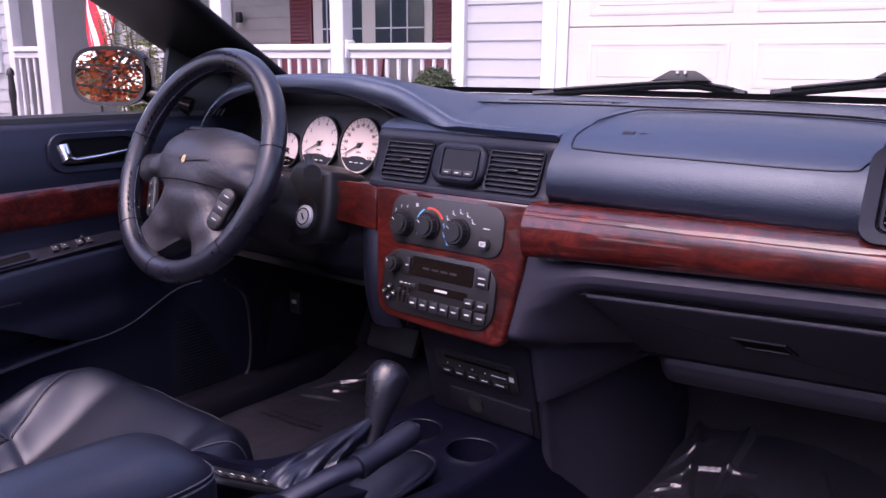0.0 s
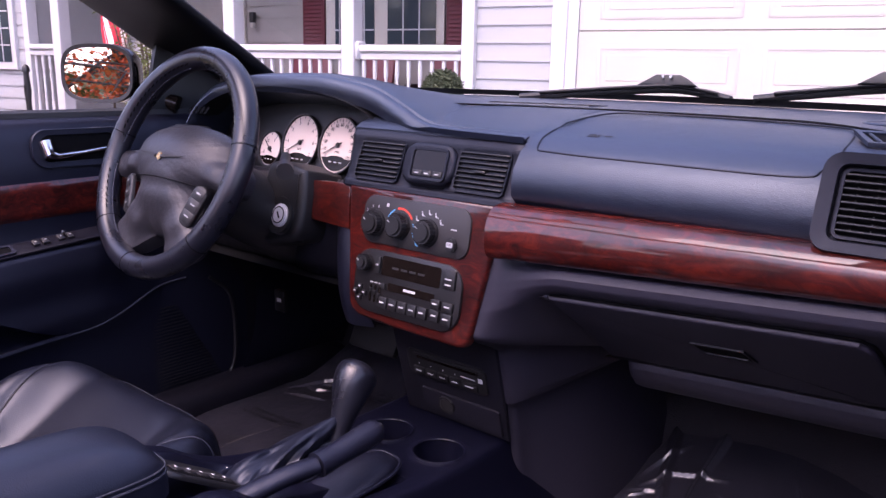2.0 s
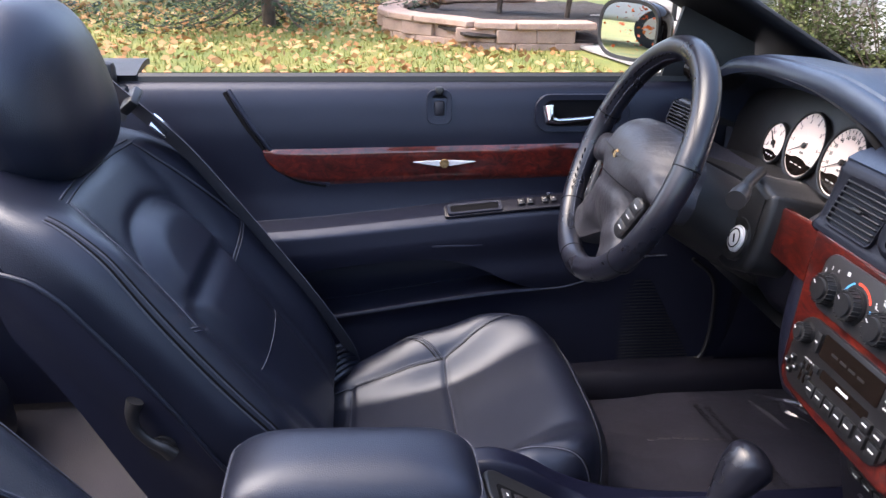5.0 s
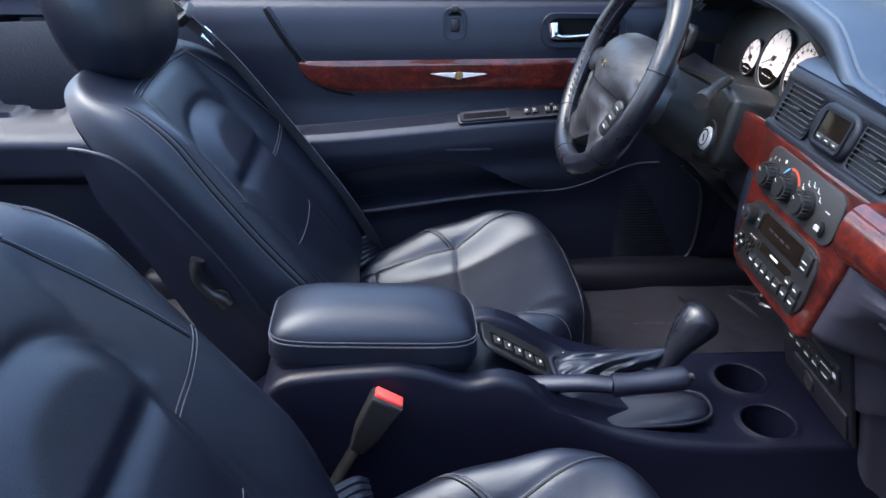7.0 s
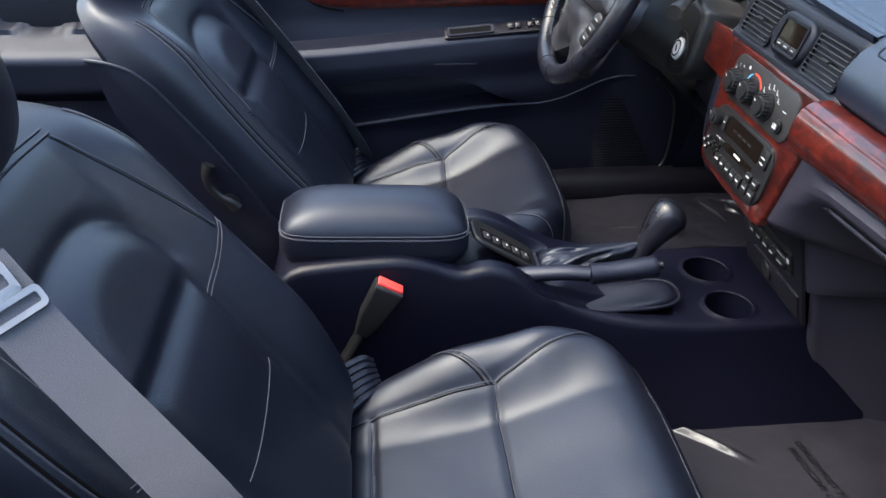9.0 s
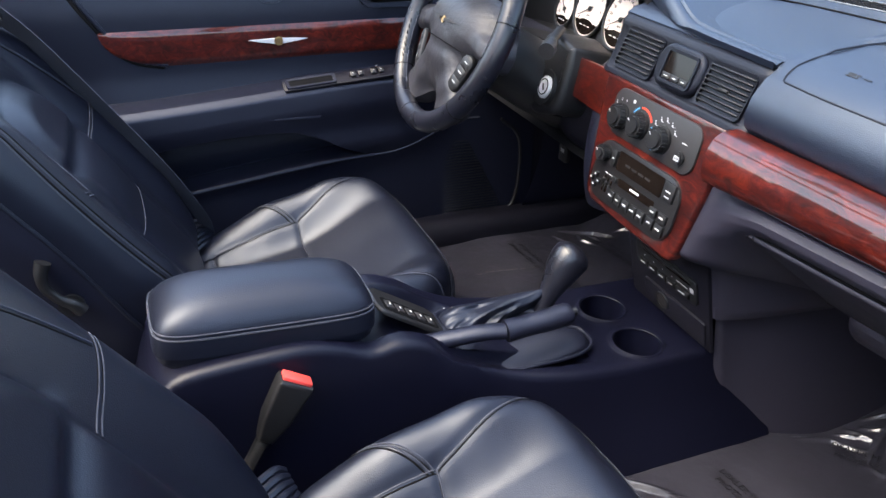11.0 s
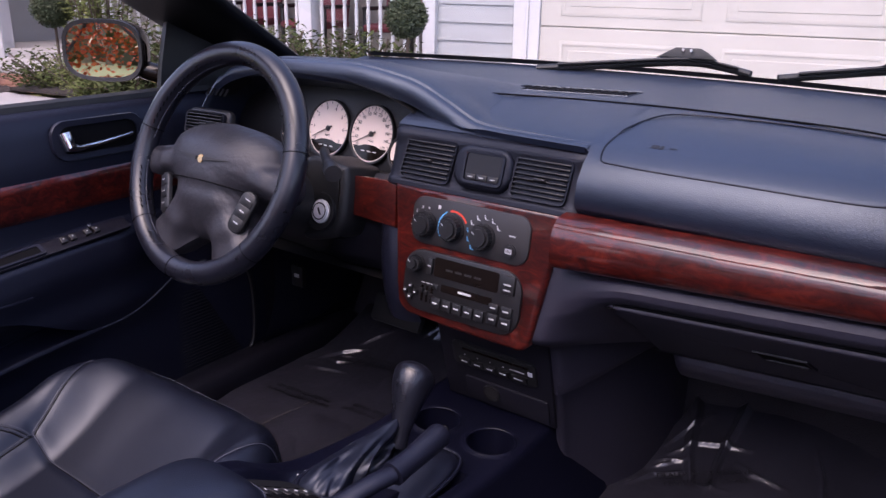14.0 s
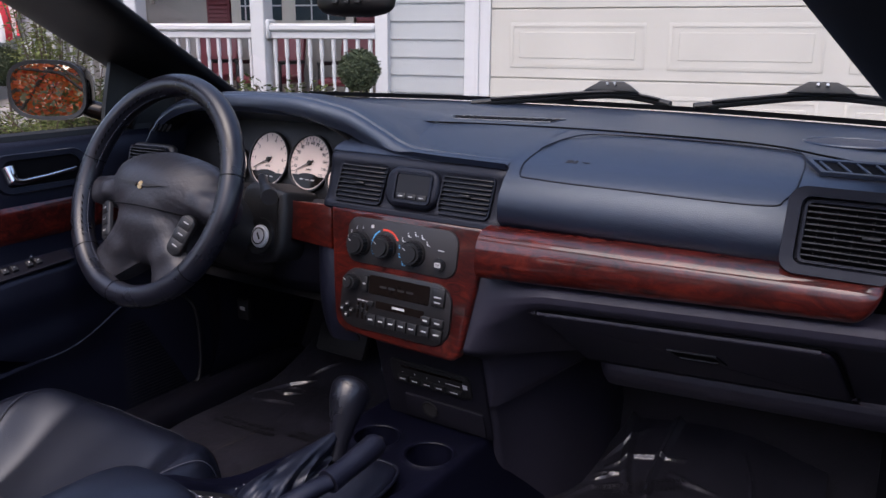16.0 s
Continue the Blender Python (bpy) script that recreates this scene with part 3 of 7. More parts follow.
changer = part("disc_changer", plate(rrect(0.152, 0.046, 0.010), 0.004, 0.0015, m=CD @ Matrix.Translation((0.006, 0.010, 0))), BLACK, dash)

for sx in (-1, 1):
    part("console_flank", surface(lambda u, v, sx=sx: Vector((0.006 + sx * (0.098 + 0.008 * ease(v, 0.0, 0.06) + 0.050 * ease(v, 0.1, 0.9) + 0.035 * (1 - u) * ease(v, 0.0, 0.5)), 0.064 + 0.07 * (1 - u) + 0.36 * v ** 1.4, 0.35 + 0.335 * u)), 14, 30), LOWDASH, dash)
# column side and knee panel


def knee_point(u, v):
    """Padded panel under the column, rolling forward at its foot."""
    x = -0.62 + 0.475 * u
    rows = [(0.075, 0.862), (0.052, 0.850), (0.044, 0.835), (0.040, 0.80), (0.042, 0.76), (0.052, 0.725), (0.072, 0.700), (0.11, 0.685), (0.20, 0.68)]
    k = v * (len(rows) - 1)
    i = min(int(k), len(rows) - 2)
    t = k - i
    return Vector((x, rows[i][0] * (1 - t) + rows[i + 1][0] * t - 0.020 * gauss(x + 0.27, 0.07), rows[i][1] * (1 - t) + rows[i + 1][1] * t))


part("knee_panel", surface(knee_point, 30, 32), LOWER, dash)
part("lower_bolster", surface(lambda u, v: Vector((-0.190 + 0.062 * u + 0.028 * v * u + 0.006 * v, 0.020 - 0.014 * math.sin(math.pi * u) + 0.05 * (1 - u) ** 3 + 0.028 * v ** 3 - 0.030 * v, 0.812 - 0.155 * v)), 14, 16, 0.006), PLASTIC, dash)

# ---------- steering wheel ----------
WM = basis((-0.349, -0.153, 0.898), (1, 0, 0), (0, math.sin(0.41), math.cos(0.41)))
wheel = thing("steering_wheel", "dark leather steering wheel with four spokes and winged badge", "steering wheel")
RIM = [WM @ Vector((0.162 * math.cos(a), 0.164 * math.sin(a), 0)) for a in [2 * math.pi * k / 72 for k in range(72)]]
part("rim", tube(RIM, 0.0175, 16, closed=True), LEATHER_RIM, wheel)
HUB_W = curve1([(-0.112, 0.0), (-0.1105, 0.030), (-0.104, 0.058), (-0.09, 0.072), (-0.06, 0.080), (-0.045, 0.086), (-0.03, 0.100), (-0.012, 0.114), (0.012, 0.117), (0.032, 0.110), (0.048, 0.088), (0.058, 0.055), (0.0635, 0.0)])


def hub_edge(a):
    c, w, r = math.cos(a), math.sin(a), 0.05
    while r < 0.13 and -0.112 < r * w < 0.0635 and abs(r * c) < HUB_W(r * w):
        r += 0.0008
    return r


def hub_point(u, v):
    """A domed pad whose outline runs out into four spokes."""
    a = 2 * math.pi * u
    d = math.degrees(a)
    base = hub_edge(a)
    side = math.exp(-((min(abs(d - 354), d + 6) / 10.5) ** 4)) + math.exp(-(((d - 186) / 10.5) ** 4))
    foot = math.exp(-(((d - 239.5) / 17.0) ** 4)) + math.exp(-(((d - 300.5) / 17.0) ** 4))
    R = base + (0.163 - base) * min(1.0, side + foot)
    rim = clamp(v / 0.82)
    r = R * rim
    q = min(1.0, r / base)
    z = 0.0225 - 0.036 * q ** 2.6 - 0.008 * q ** 12
    z -= 0.0035 * gauss(r * math.sin(a) + 0.040, 0.012) * (1 - q ** 4)
    sp = min(1.0, side + foot) * ease(r, 0.075, 0.118)
    z = z * (1 - sp) + sp * (0.0225 - 0.024 * (r / 0.160) ** 2.2 - 0.006 * gauss(r - 0.125, 0.02))
    x, y = r * math.cos(a), r * math.sin(a)
    if v > 0.82:
        t = (v - 0.82) / 0.18
        z -= 0.034 * t ** 0.8
        f = 1 + 0.012 * math.sin(math.pi * t) - 0.03 * t
        x, y = x * f, y * f
    return WM @ Vector((x, y, z))


part("hub", surface(hub_point, 240, 44, closed_u=True), HUBSKIN, wheel, "leather hub pad with four broad spokes")
BD = WM @ Matrix.Translation((0.0, 0.0, 0.0226)) @ pose(0, 0, 0, 0)
bdg = part("badge", disc(0.0062, 0.0022, 24, 0.0008, m=BD), GOLD, wheel, "gold winged badge")
for sx in (-1, 1):
    part("wing", plate([(sx * 0.007, 0.0030), (sx * 0.058, 0.0042), (sx * 0.040, 0.0016), (sx * 0.020, -0.0006), (sx * 0.007, -0.0024)][::sx], 0.0012, m=BD @ pose(0, 0, 0.0036, 0, sx * 4.2)), INK, bdg)
for d in (12, 168, 222, 262, 318):
    a = radians(d)
    c = Vector((0.162 * math.cos(a), 0.164 * math.sin(a), 0))
    part("rim_seam", tube([WM @ (c + (c.normalized() * math.cos(q) + Vector((0, 0, 1)) * math.sin(q)) * 0.0175) for q in [2 * math.pi * k / 24 for k in range(24)]], 0.0008, 5, closed=True), GROOVE, wheel)
for d in [100 + 4 * k for k in range(17)] + [16 + 4 * k for k in range(17)] + [192 + 4 * k for k in range(7)]:
    a = radians(d)
    part("rim_stitch", rbox(0.0016, 0.0075, 0.0022, 0.0006, 1), GROOVE, wheel, m=WM @ pose(0.1490 * math.cos(a), 0.1510 * math.sin(a), 0.0118, 0, 0, d + 24) )
part("airbag_crease", tube([WM @ Vector((x, -0.030 - 0.10 * abs(x) ** 1.6, 0.0225 - 0.036 * (math.hypot(x, 0.03) / 0.112) ** 2.6 - 0.0018)) for x in [-0.085 + 0.17 * k / 30 for k in range(31)]], 0.0010, 5), GROOVE, wheel)
for sx in (-1, 1):
    SWM = WM @ Matrix.Translation((sx * 0.086, -0.060, -0.0035)) @ pose(0, 0, 0, 0, sx * 16, -sx * 20)
    pod = part("switch_pod", plate(rrect(0.027, 0.064, 0.012), 0.007, 0.003, 3, m=SWM), BLACK, wheel)
    for k in range(3):
        part("switch", rbox(0.020, 0.0175, 0.003, 0.0014, 2), BLACK, pod, m=SWM @ Matrix.Translation((0, 0.0195 - 0.0185 * k, 0.0066)))
        part("switch_mark", rbox(0.0085, 0.0015, 0.0004, 0.0001, 1), WHITEINK, pod, m=SWM @ Matrix.Translation((0, 0.0205 - 0.0185 * k, 0.0082)))
# stitched inner seam of the rim
ST_ME = rbox(0.0018, 0.0062, 0.0018, 0.0005, 1)
ST_ME.to_mesh(st_me := bpy.data.meshes.new("stitch"))
ST_ME.free()
for a0, a1 in ((100, 172), (188, 236), (8, 80), (304, 352)):
    for k in range(26):
        a = radians(a0 + (a1 - a0) * k / 25)
        part("stitch", st_me, THREAD, wheel, m=WM @ Matrix.Translation((0.1452 * math.cos(a), 0.1472 * math.sin(a), 0.0035)) @ pose(0, 0, 0, 0, 0, math.degrees(a)))
for a in (radians(12), radians(168), radians(236), radians(304), radians(270)):
    part("rim_seam", tube([WM @ (Vector((0.162 * math.cos(a), 0.164 * math.sin(a), 0)) + 0.0168 * (Vector((math.cos(a), math.sin(a), 0)) * math.cos(k) + Vector((0, 0, 1)) * math.sin(k))) for k in [2 * math.pi * j / 20 for j in range(20)]], 0.0007, 5, closed=True), GROOVE, wheel)
col = thing("steering_column", "dark plastic steering column shroud with ignition and stalk", "steering column")
part("shroud", tube([WM @ Vector(p) for p in ((0, -0.012, -0.035), (0, -0.016, -0.09), (0, -0.025, -0.17), (0, -0.03, -0.26))], lambda t: 0.064 + 0.016 * t, 28, flatten=0.80), BLACK, col)
part("column_side", plate([(p.x, p.y) for p in spline([(-0.050, 0.046, 0), (0.025, 0.047, 0), (0.041, 0.034, 0), (0.045, -0.030, 0), (0.038, -0.058, 0), (0.015, -0.070, 0), (-0.045, -0.072, 0)], 5, closed=True)], 0.080, 0.012, 4, m=basis((-0.262, 0.062, 0.824), (1, 0, 0), (0, 0.20, 1))), BLACK, col)
part("column_groove", tube([(-0.315, -0.0195, 0.775), (-0.262, -0.0205, 0.768), (-0.222, -0.012, 0.772)], 0.0016, 6), GROOVE, col)
KEY = basis((-0.262, -0.022, 0.810), (1, 0, 0), (0, 0.32, 1))
part("ignition_collar", ring_plate([(0.030 * math.cos(2 * math.pi * k / 40), 0.030 * math.sin(2 * math.pi * k / 40)) for k in range(40)], [(0.021 * math.cos(2 * math.pi * k / 40), 0.021 * math.sin(2 * math.pi * k / 40)) for k in range(40)], 0.016, m=KEY @ Matrix.Translation((0, 0, -0.010))), BLACK, col)
ign = part("ignition_ring", disc(0.0185, 0.010, 36, 0.003, m=KEY @ Matrix.Translation((0, 0, -0.003))), SATIN, col, "bright metal ignition lock")
part("lock_groove", tube([KEY @ Vector((0.0128 * math.cos(2 * math.pi * k / 32), 0.0128 * math.sin(2 * math.pi * k / 32), 0.0070)) for k in range(32)], 0.0010, 6, closed=True), GROOVE, ign)
part("key_slot", rbox(0.003, 0.012, 0.001, 0.0003, 1), GROOVE, ign, m=KEY @ Matrix.Translation((0, 0, 0.0073)) @ pose(0, 0, 0, 0, 0, 35))
part("stalk", tube(spline([(-0.275, 0.00, 0.900), (-0.235, -0.035, 0.897), (-0.200, -0.062, 0.892)], 6), lambda t: 0.0075 + 0.004 * ease(t, 0.6, 0.9), 12), BLACK, col)
part("stalk_end", tube([(-0.203, -0.060, 0.8925), (-0.186, -0.074, 0.891)], 0.0125, 16), CHARCOAL, col)

# ---------- centre console ----------
console = thing("centre_console", "navy plastic centre console with two cup holders", "console")
CT = curve1([(-0.95, 0.44), (-0.72, 0.47), (-0.675, 0.590), (-0.645, 0.605), (-0.584, 0.612), (-0.513, 0.615), (-0.47, 0.607), (-0.418, 0.588), (-0.382, 0.596), (-0.337, 0.583), (-0.289, 0.553), (-0.24, 0.531), (-0.20, 0.521), (-0.12, 0.510), (-0.04, 0.504), (0.21, 0.503)])


CUPS = ((-0.052, 0.003), (0.049, 0.002))


def console_point(u, v):
    y = -0.95 + 1.16 * u
    zt = CT(y)
    wr = 0.058 + 0.037 * ease(y, -0.40, -0.10)
    wl = -0.128
    flare = 0.02 + 0.035 * ease(y, -0.3, 0.0)
    if v < 0.12:
        t = v / 0.12
        return Vector((wl - 0.022 + 0.018 * t, y, 0.345 + (zt - 0.012 - 0.345) * t))
    if v > 0.86:
        t = (v - 0.86) / 0.14
        return Vector((wr + 0.006 + flare * t ** 1.4, y, zt - 0.013 + (0.345 - zt + 0.013) * t))
    t = (v - 0.12) / 0.74
    x = wl - 0.004 + (wr + 0.010 - wl) * t
    r = 0.014
    d = max(0.0, r - (x - wl + 0.004)) if x < 0 else max(0.0, r - (wr + 0.006 - x))
    z = zt - (r - math.sqrt(max(0.0, r * r - d * d))) * 0.9
    for cx, cy in CUPS:
        q = math.hypot(x - cx, y - cy)
        z += 0.0018 * gauss(q - 0.0405, 0.0025) - 0.062 * (1 - ease(q, 0.0350, 0.0378))
    # well of the switch panel
    z -= 0.022 * (1 - ease(abs(x + 0.030), 0.050, 0.066)) * ease(y, -0.46, -0.42) * (1 - ease(y, -0.29, -0.25))
    # channel of the handbrake
    z -= 0.016 * (1 - ease(abs(x - 0.052), 0.012, 0.022)) * ease(y, -0.345, -0.30) * (1 - ease(y, -0.105, -0.085))
    return Vector((x, y, z))


VS = [0, 0.04, 0.08, 0.12] + [0.12 + 0.74 * (k + 1) / 76 for k in range(76)] + [0.89, 0.93, 0.97, 1.0]
US = [0.55 * k / 40 for k in range(40)] + [0.55 + 0.22 * k / 24 for k in range(24)] + [0.77 + 0.14 * k / 64 for k in range(65)] + [0.93, 0.96, 1.0]
part("body", surface(console_point, 0, 0, us=US, vs=VS), CONSOLE, console)


for cx, cy in CUPS:
    part("cup_rim", tube([(cx + 0.0382 * math.cos(2 * math.pi * k / 48), cy + 0.0382 * math.sin(2 * math.pi * k / 48), CT(cy) + 0.0005) for k in range(48)], 0.0026, 8, closed=True), CONSOLE, console)
    cup = bmesh.new()
    bmesh.ops.create_cone(cup, cap_ends=False, segments=48, radius1=0.0335, radius2=0.0375, depth=0.064, matrix=Matrix.Translation((cx, cy, CT(cy) - 0.032)))
    part("cup_wall", cup, CONSOLE, console)


def arm_shape(v, x, y, e):
    v.z += 0.012 * (1 - x * x) * e
    return v


AM = pose(-0.024, -0.541, 0.618, -2.0)
arm = part("armrest", pillow(0.068, 0.138, 0.050, 6, 3.2, 40, arm_shape, 0.006), LEATHER, console, "stitched navy leather armrest lid", m=AM)
part("lid_base", pillow(0.066, 0.136, 0.03, 6, 4, 24, None, 0.0), LEATHER, arm, m=AM @ pose(0, 0, -0.003, 180))
lp = [(p.x, p.y) for p in [Vector((0.0665 * abs(math.cos(a)) ** 0.36 * (1 if math.cos(a) > 0 else -1), 0.1365 * abs(math.sin(a)) ** 0.36 * (1 if math.sin(a) > 0 else -1), 0)) for a in [2 * math.pi * k / 96 for k in range(96)]]]
part("seam", tube([AM @ Vector((x, y, 0.019)) for x, y in lp], 0.0016, 6, closed=True), THREAD, arm)
part("seam", tube([AM @ Vector((x * 0.995, y * 0.997, 0.025)) for x, y in lp], 0.0009, 5, closed=True), THREAD, arm)

# gear lever and handbrake
gear = thing("gear_lever", "leather-wrapped gear lever in a soft leather boot", "gear lever")
KN = spline([(-0.018, -0.136, 0.540), (-0.020, -0.122, 0.570), (-0.024, -0.106, 0.598), (-0.028, -0.089, 0.621), (-0.030, -0.071, 0.638)], 10)
part("knob", tube(KN, lambda t: (0.0130 + 0.0165 * ease(t, 0.10, 0.80)) * math.sqrt(max(0.02, 1 - max(0.0, (t - 0.80) / 0.20) ** 2)), 22), LEATHER_RIM, gear)
for k in range(34):
    i = int(2 + k * (len(KN) - 8) / 34)
    t = i / (len(KN) - 1)
    rr = 0.0130 + 0.0165 * ease(t, 0.10, 0.80)
    part("stitch", rbox(0.0010, 0.0042, 0.0009, 0.0002, 1), THREAD, gear, m=Matrix.Translation(KN[i].lerp(KN[min(i + 1, len(KN) - 1)], (k * (len(KN) - 8) / 34) % 1) + Vector((0.55, -0.35, -0.30)).normalized() * rr) @ pose(0, 0, 0, 40, 20, 25))


def boot_shape(v, x, y, e):
    f = 0.0045 * math.sin(12 * y + 4 * x + 1.5 * noise.noise(Vector((2 * x, 3 * y, 4)))) * (1 - e) * 4 * e + 0.0060 * noise.noise(Vector((3.2 * x, 6 * y, 1.5))) * 4 * e * (1 - e)
    v += Vector((0.022 * e ** 3 + f, 0.066 * e ** 3, 0.020 * e ** 6 + f))
    return v


part("boot", pillow(0.034, 0.083, 0.040, 4, 1.7, 48, boot_shape, 0.0), LEATHER, gear, m=pose(-0.044, -0.200, 0.527, -4))
part("boot_frame", tube([(-0.044 + 0.037 * abs(math.cos(a)) ** 0.5 * (1 if math.cos(a) > 0 else -1), -0.200 + 0.086 * abs(math.sin(a)) ** 0.5 * (1 if math.sin(a) > 0 else -1), 0.531 - 0.07 * 0.086 * math.sin(a)) for a in [2 * math.pi * k / 48 for k in range(48)]], 0.0045, 8, closed=True), PLASTIC, gear)
for k in range(9):
    part("gate_mark", rbox(0.0016, 0.0020, 0.0010, 0.0003, 1), WHITEINK, gear, m=pose(-0.084, -0.262 + 0.014 * k, 0.5365 - 0.0009 * k))
brake = thing("handbrake", "navy handbrake lever with ribbed grip and button", "handbrake")
part("grip", tube(spline([(0.046, -0.224, 0.571), (0.048, -0.19, 0.575), (0.049, -0.15, 0.580), (0.049, -0.126, 0.583)], 5), lambda t: 0.0172 - 0.002 * ease(t, 0.92, 1) - 0.0015 * gauss(t - 0.3, 0.2), 18, flatten=0.92), PLASTIC, brake)
part("arm", tube(spline([(0.010, -0.335, 0.548), (0.024, -0.295, 0.560), (0.037, -0.255, 0.569), (0.046, -0.224, 0.571)], 6), lambda t: 0.0150 - 0.002 * t, 14, flatten=0.8), PLASTIC, brake)
part("release_button", tube([(0.049, -0.127, 0.583), (0.049, -0.117, 0.5845)], 0.0062, 12), BLACK, brake)
part("slot_plate", pillow(0.031, 0.086, 0.010, 3.0, 3, 24, lambda v, x, y, e: v + Vector((0, 0, 0.012 * y * e)), 0.0), PLASTIC, console, m=pose(0.030, -0.168, 0.5135, 3, 10, -4))
part("slot_rim", tube([(0.030 + 0.0345 * abs(math.cos(a)) ** 0.6 * (1 if math.cos(a) > 0 else -1), -0.168 + 0.091 * abs(math.sin(a)) ** 0.6 * (1 if math.sin(a) > 0 else -1), 0.518 + 0.0045 * math.sin(a) - 0.003 * math.cos(a)) for a in [2 * math.pi * k / 48 for k in range(48)]], 0.0030, 8, closed=True), PLASTIC, console)
# window switch panel before the armrest
SP = basis((-0.030, -0.345, 0.578), (1, 0, 0), (0, 1, -0.62))
swp = part("switch_panel", plate(rrect(0.068, 0.120, 0.020), 0.006, 0.004, 3, m=SP), BLACK, console)
part("switch_recess", plate(rrect(0.034, 0.094, 0.006), 0.001, m=SP @ Matrix.Translation((0.010, 0.0, 0.0056))), GROOVE, swp)
for k in range(5):
    part("switch", rbox(0.020, 0.012, 0.004, 0.0015, 2), CHARCOAL, swp, m=SP @ Matrix.Translation((0.010, 0.036 - 0.018 * k, 0.0066)) @ pose(0, 0, 0, 8))
    part("switch_mark", rbox(0.005, 0.0024, 0.0006, 0.0002, 1), WHITEINK, swp, m=SP @ Matrix.Translation((0.010, 0.0365 - 0.018 * k, 0.0089)) @ pose(0, 0, 0, 8))

# ---------- seats
CUSH_MID = curve1([(-0.64, 0.450), (-0.55, 0.462), (-0.40, 0.494), (-0.30, 0.530), (-0.225, 0.550), (-0.165, 0.538)])
CUSH_BOL = curve1([(-0.64, 0.030), (-0.52, 0.052), (-0.42, 0.078), (-0.34, 0.074), (-0.26, 0.044), (-0.165, 0.012)])


def cushion_top(lx, y):
    b = 1 - ease(abs(abs(lx) - 0.210), 0.0, 0.100)
    z = CUSH_MID(y) + CUSH_BOL(y) * b - 0.004 * gauss(lx, 0.08) + 0.004 * gauss(lx, 0.07) * gauss(y + 0.47, 0.05)
    for g in (gauss(y + 0.388, 0.005) * (abs(lx) < 0.17), gauss(y + 0.552, 0.005) * (abs(lx) < 0.16), gauss(abs(lx) - 0.160, 0.006) * (y < -0.388), gauss(abs(lx) - (0.160 + (y + 0.388) * 0.30), 0.006) * (-0.388 <= y < -0.2)):
        z -= 0.0035 * g
    return z


def cushion_shape(v, x, y, e, sag=0.0):
    yy = v.y - 0.397
    w = 1 - 0.07 * ease(yy, -0.28, -0.165) - 0.05 * ease(-yy, 0.5, 0.64)
    z = 0.375 + e * (cushion_top(v.x, yy) - sag * ease(-yy, 0.19, 0.38) - 0.375)
    crease = 0.0006 * noise.noise(Vector((v.x * 18, yy * 30, 2.0))) * e
    crease += 0.0007 * abs(noise.noise(Vector((v.x * 9 + yy * 5, yy * 16, 5.0)))) * e
    return Vector((v.x * w, yy, z + crease))


def back_front(lx, up):
    """Front of the backrest: side bolsters, an arched raised insert, a sunken lower panel."""
    q = abs(lx)
    b = (1 - ease(abs(q - 0.205), 0.0, 0.085)) * (1 - ease(up, 0.10, 0.24)) * (1 - 0.4 * ease(-up, 0.15, 0.28))
    z = -0.040 + 0.034 * b - 0.030 * ease(up, 0.17, 0.27)
    # upper insert, a soft raised panel with rounded upper corners
    arch = 0.105 * (1 - ((q / 0.124) ** 2.6 + (max(0.0, up - 0.004) / 0.112) ** 2.6) ** (1 / 2.6))
    z += (0.014 * ease(arch, -0.004, 0.040) - 0.0045 * gauss(arch + 0.002, 0.009)) * ease(up, -0.012, 0.016)
    # lower panel, its upper edge swelling out under the insert
    low = min(-0.002 - up, 0.112 - 0.10 * max(0.0, -up - 0.04) - q)
    z += 0.012 * ease(low, -0.010, 0.036) * (1 - 0.8 * ease(-up, 0.05, 0.18)) - 0.003 * gauss(low + 0.001, 0.010) * (1 - ease(up, -0.02, 0.004))
    return z


def back_shape(v, x, y, e):
    up = v.y - 0.03
    w = 1 - 0.06 * ease(up, 0.10, 0.27) - 0.05 * ease(-up, 0.15, 0.29)
    z = -0.105 + e * (back_front(v.x, up) + 0.105)
    return Vector((v.x * w, up, z))


def headrest_shape(v, x, y, e):
    v.z += 0.014 * (1 - x * x) * e
    v.x *= 1 - 0.10 * ease(v.y, 0.0, 0.11) - 0.06 * ease(-v.y, 0.02, 0.11)
    return v


SIDE_Z = curve1([(-0.20, -0.097), (-0.155, -0.094), (-0.115, -0.090), (-0.06, -0.085), (0.0, -0.082), (0.104, -0.081), (0.142, -0.088), (0.17, -0.105), (0.189, -0.124), (0.20, -0.140)])


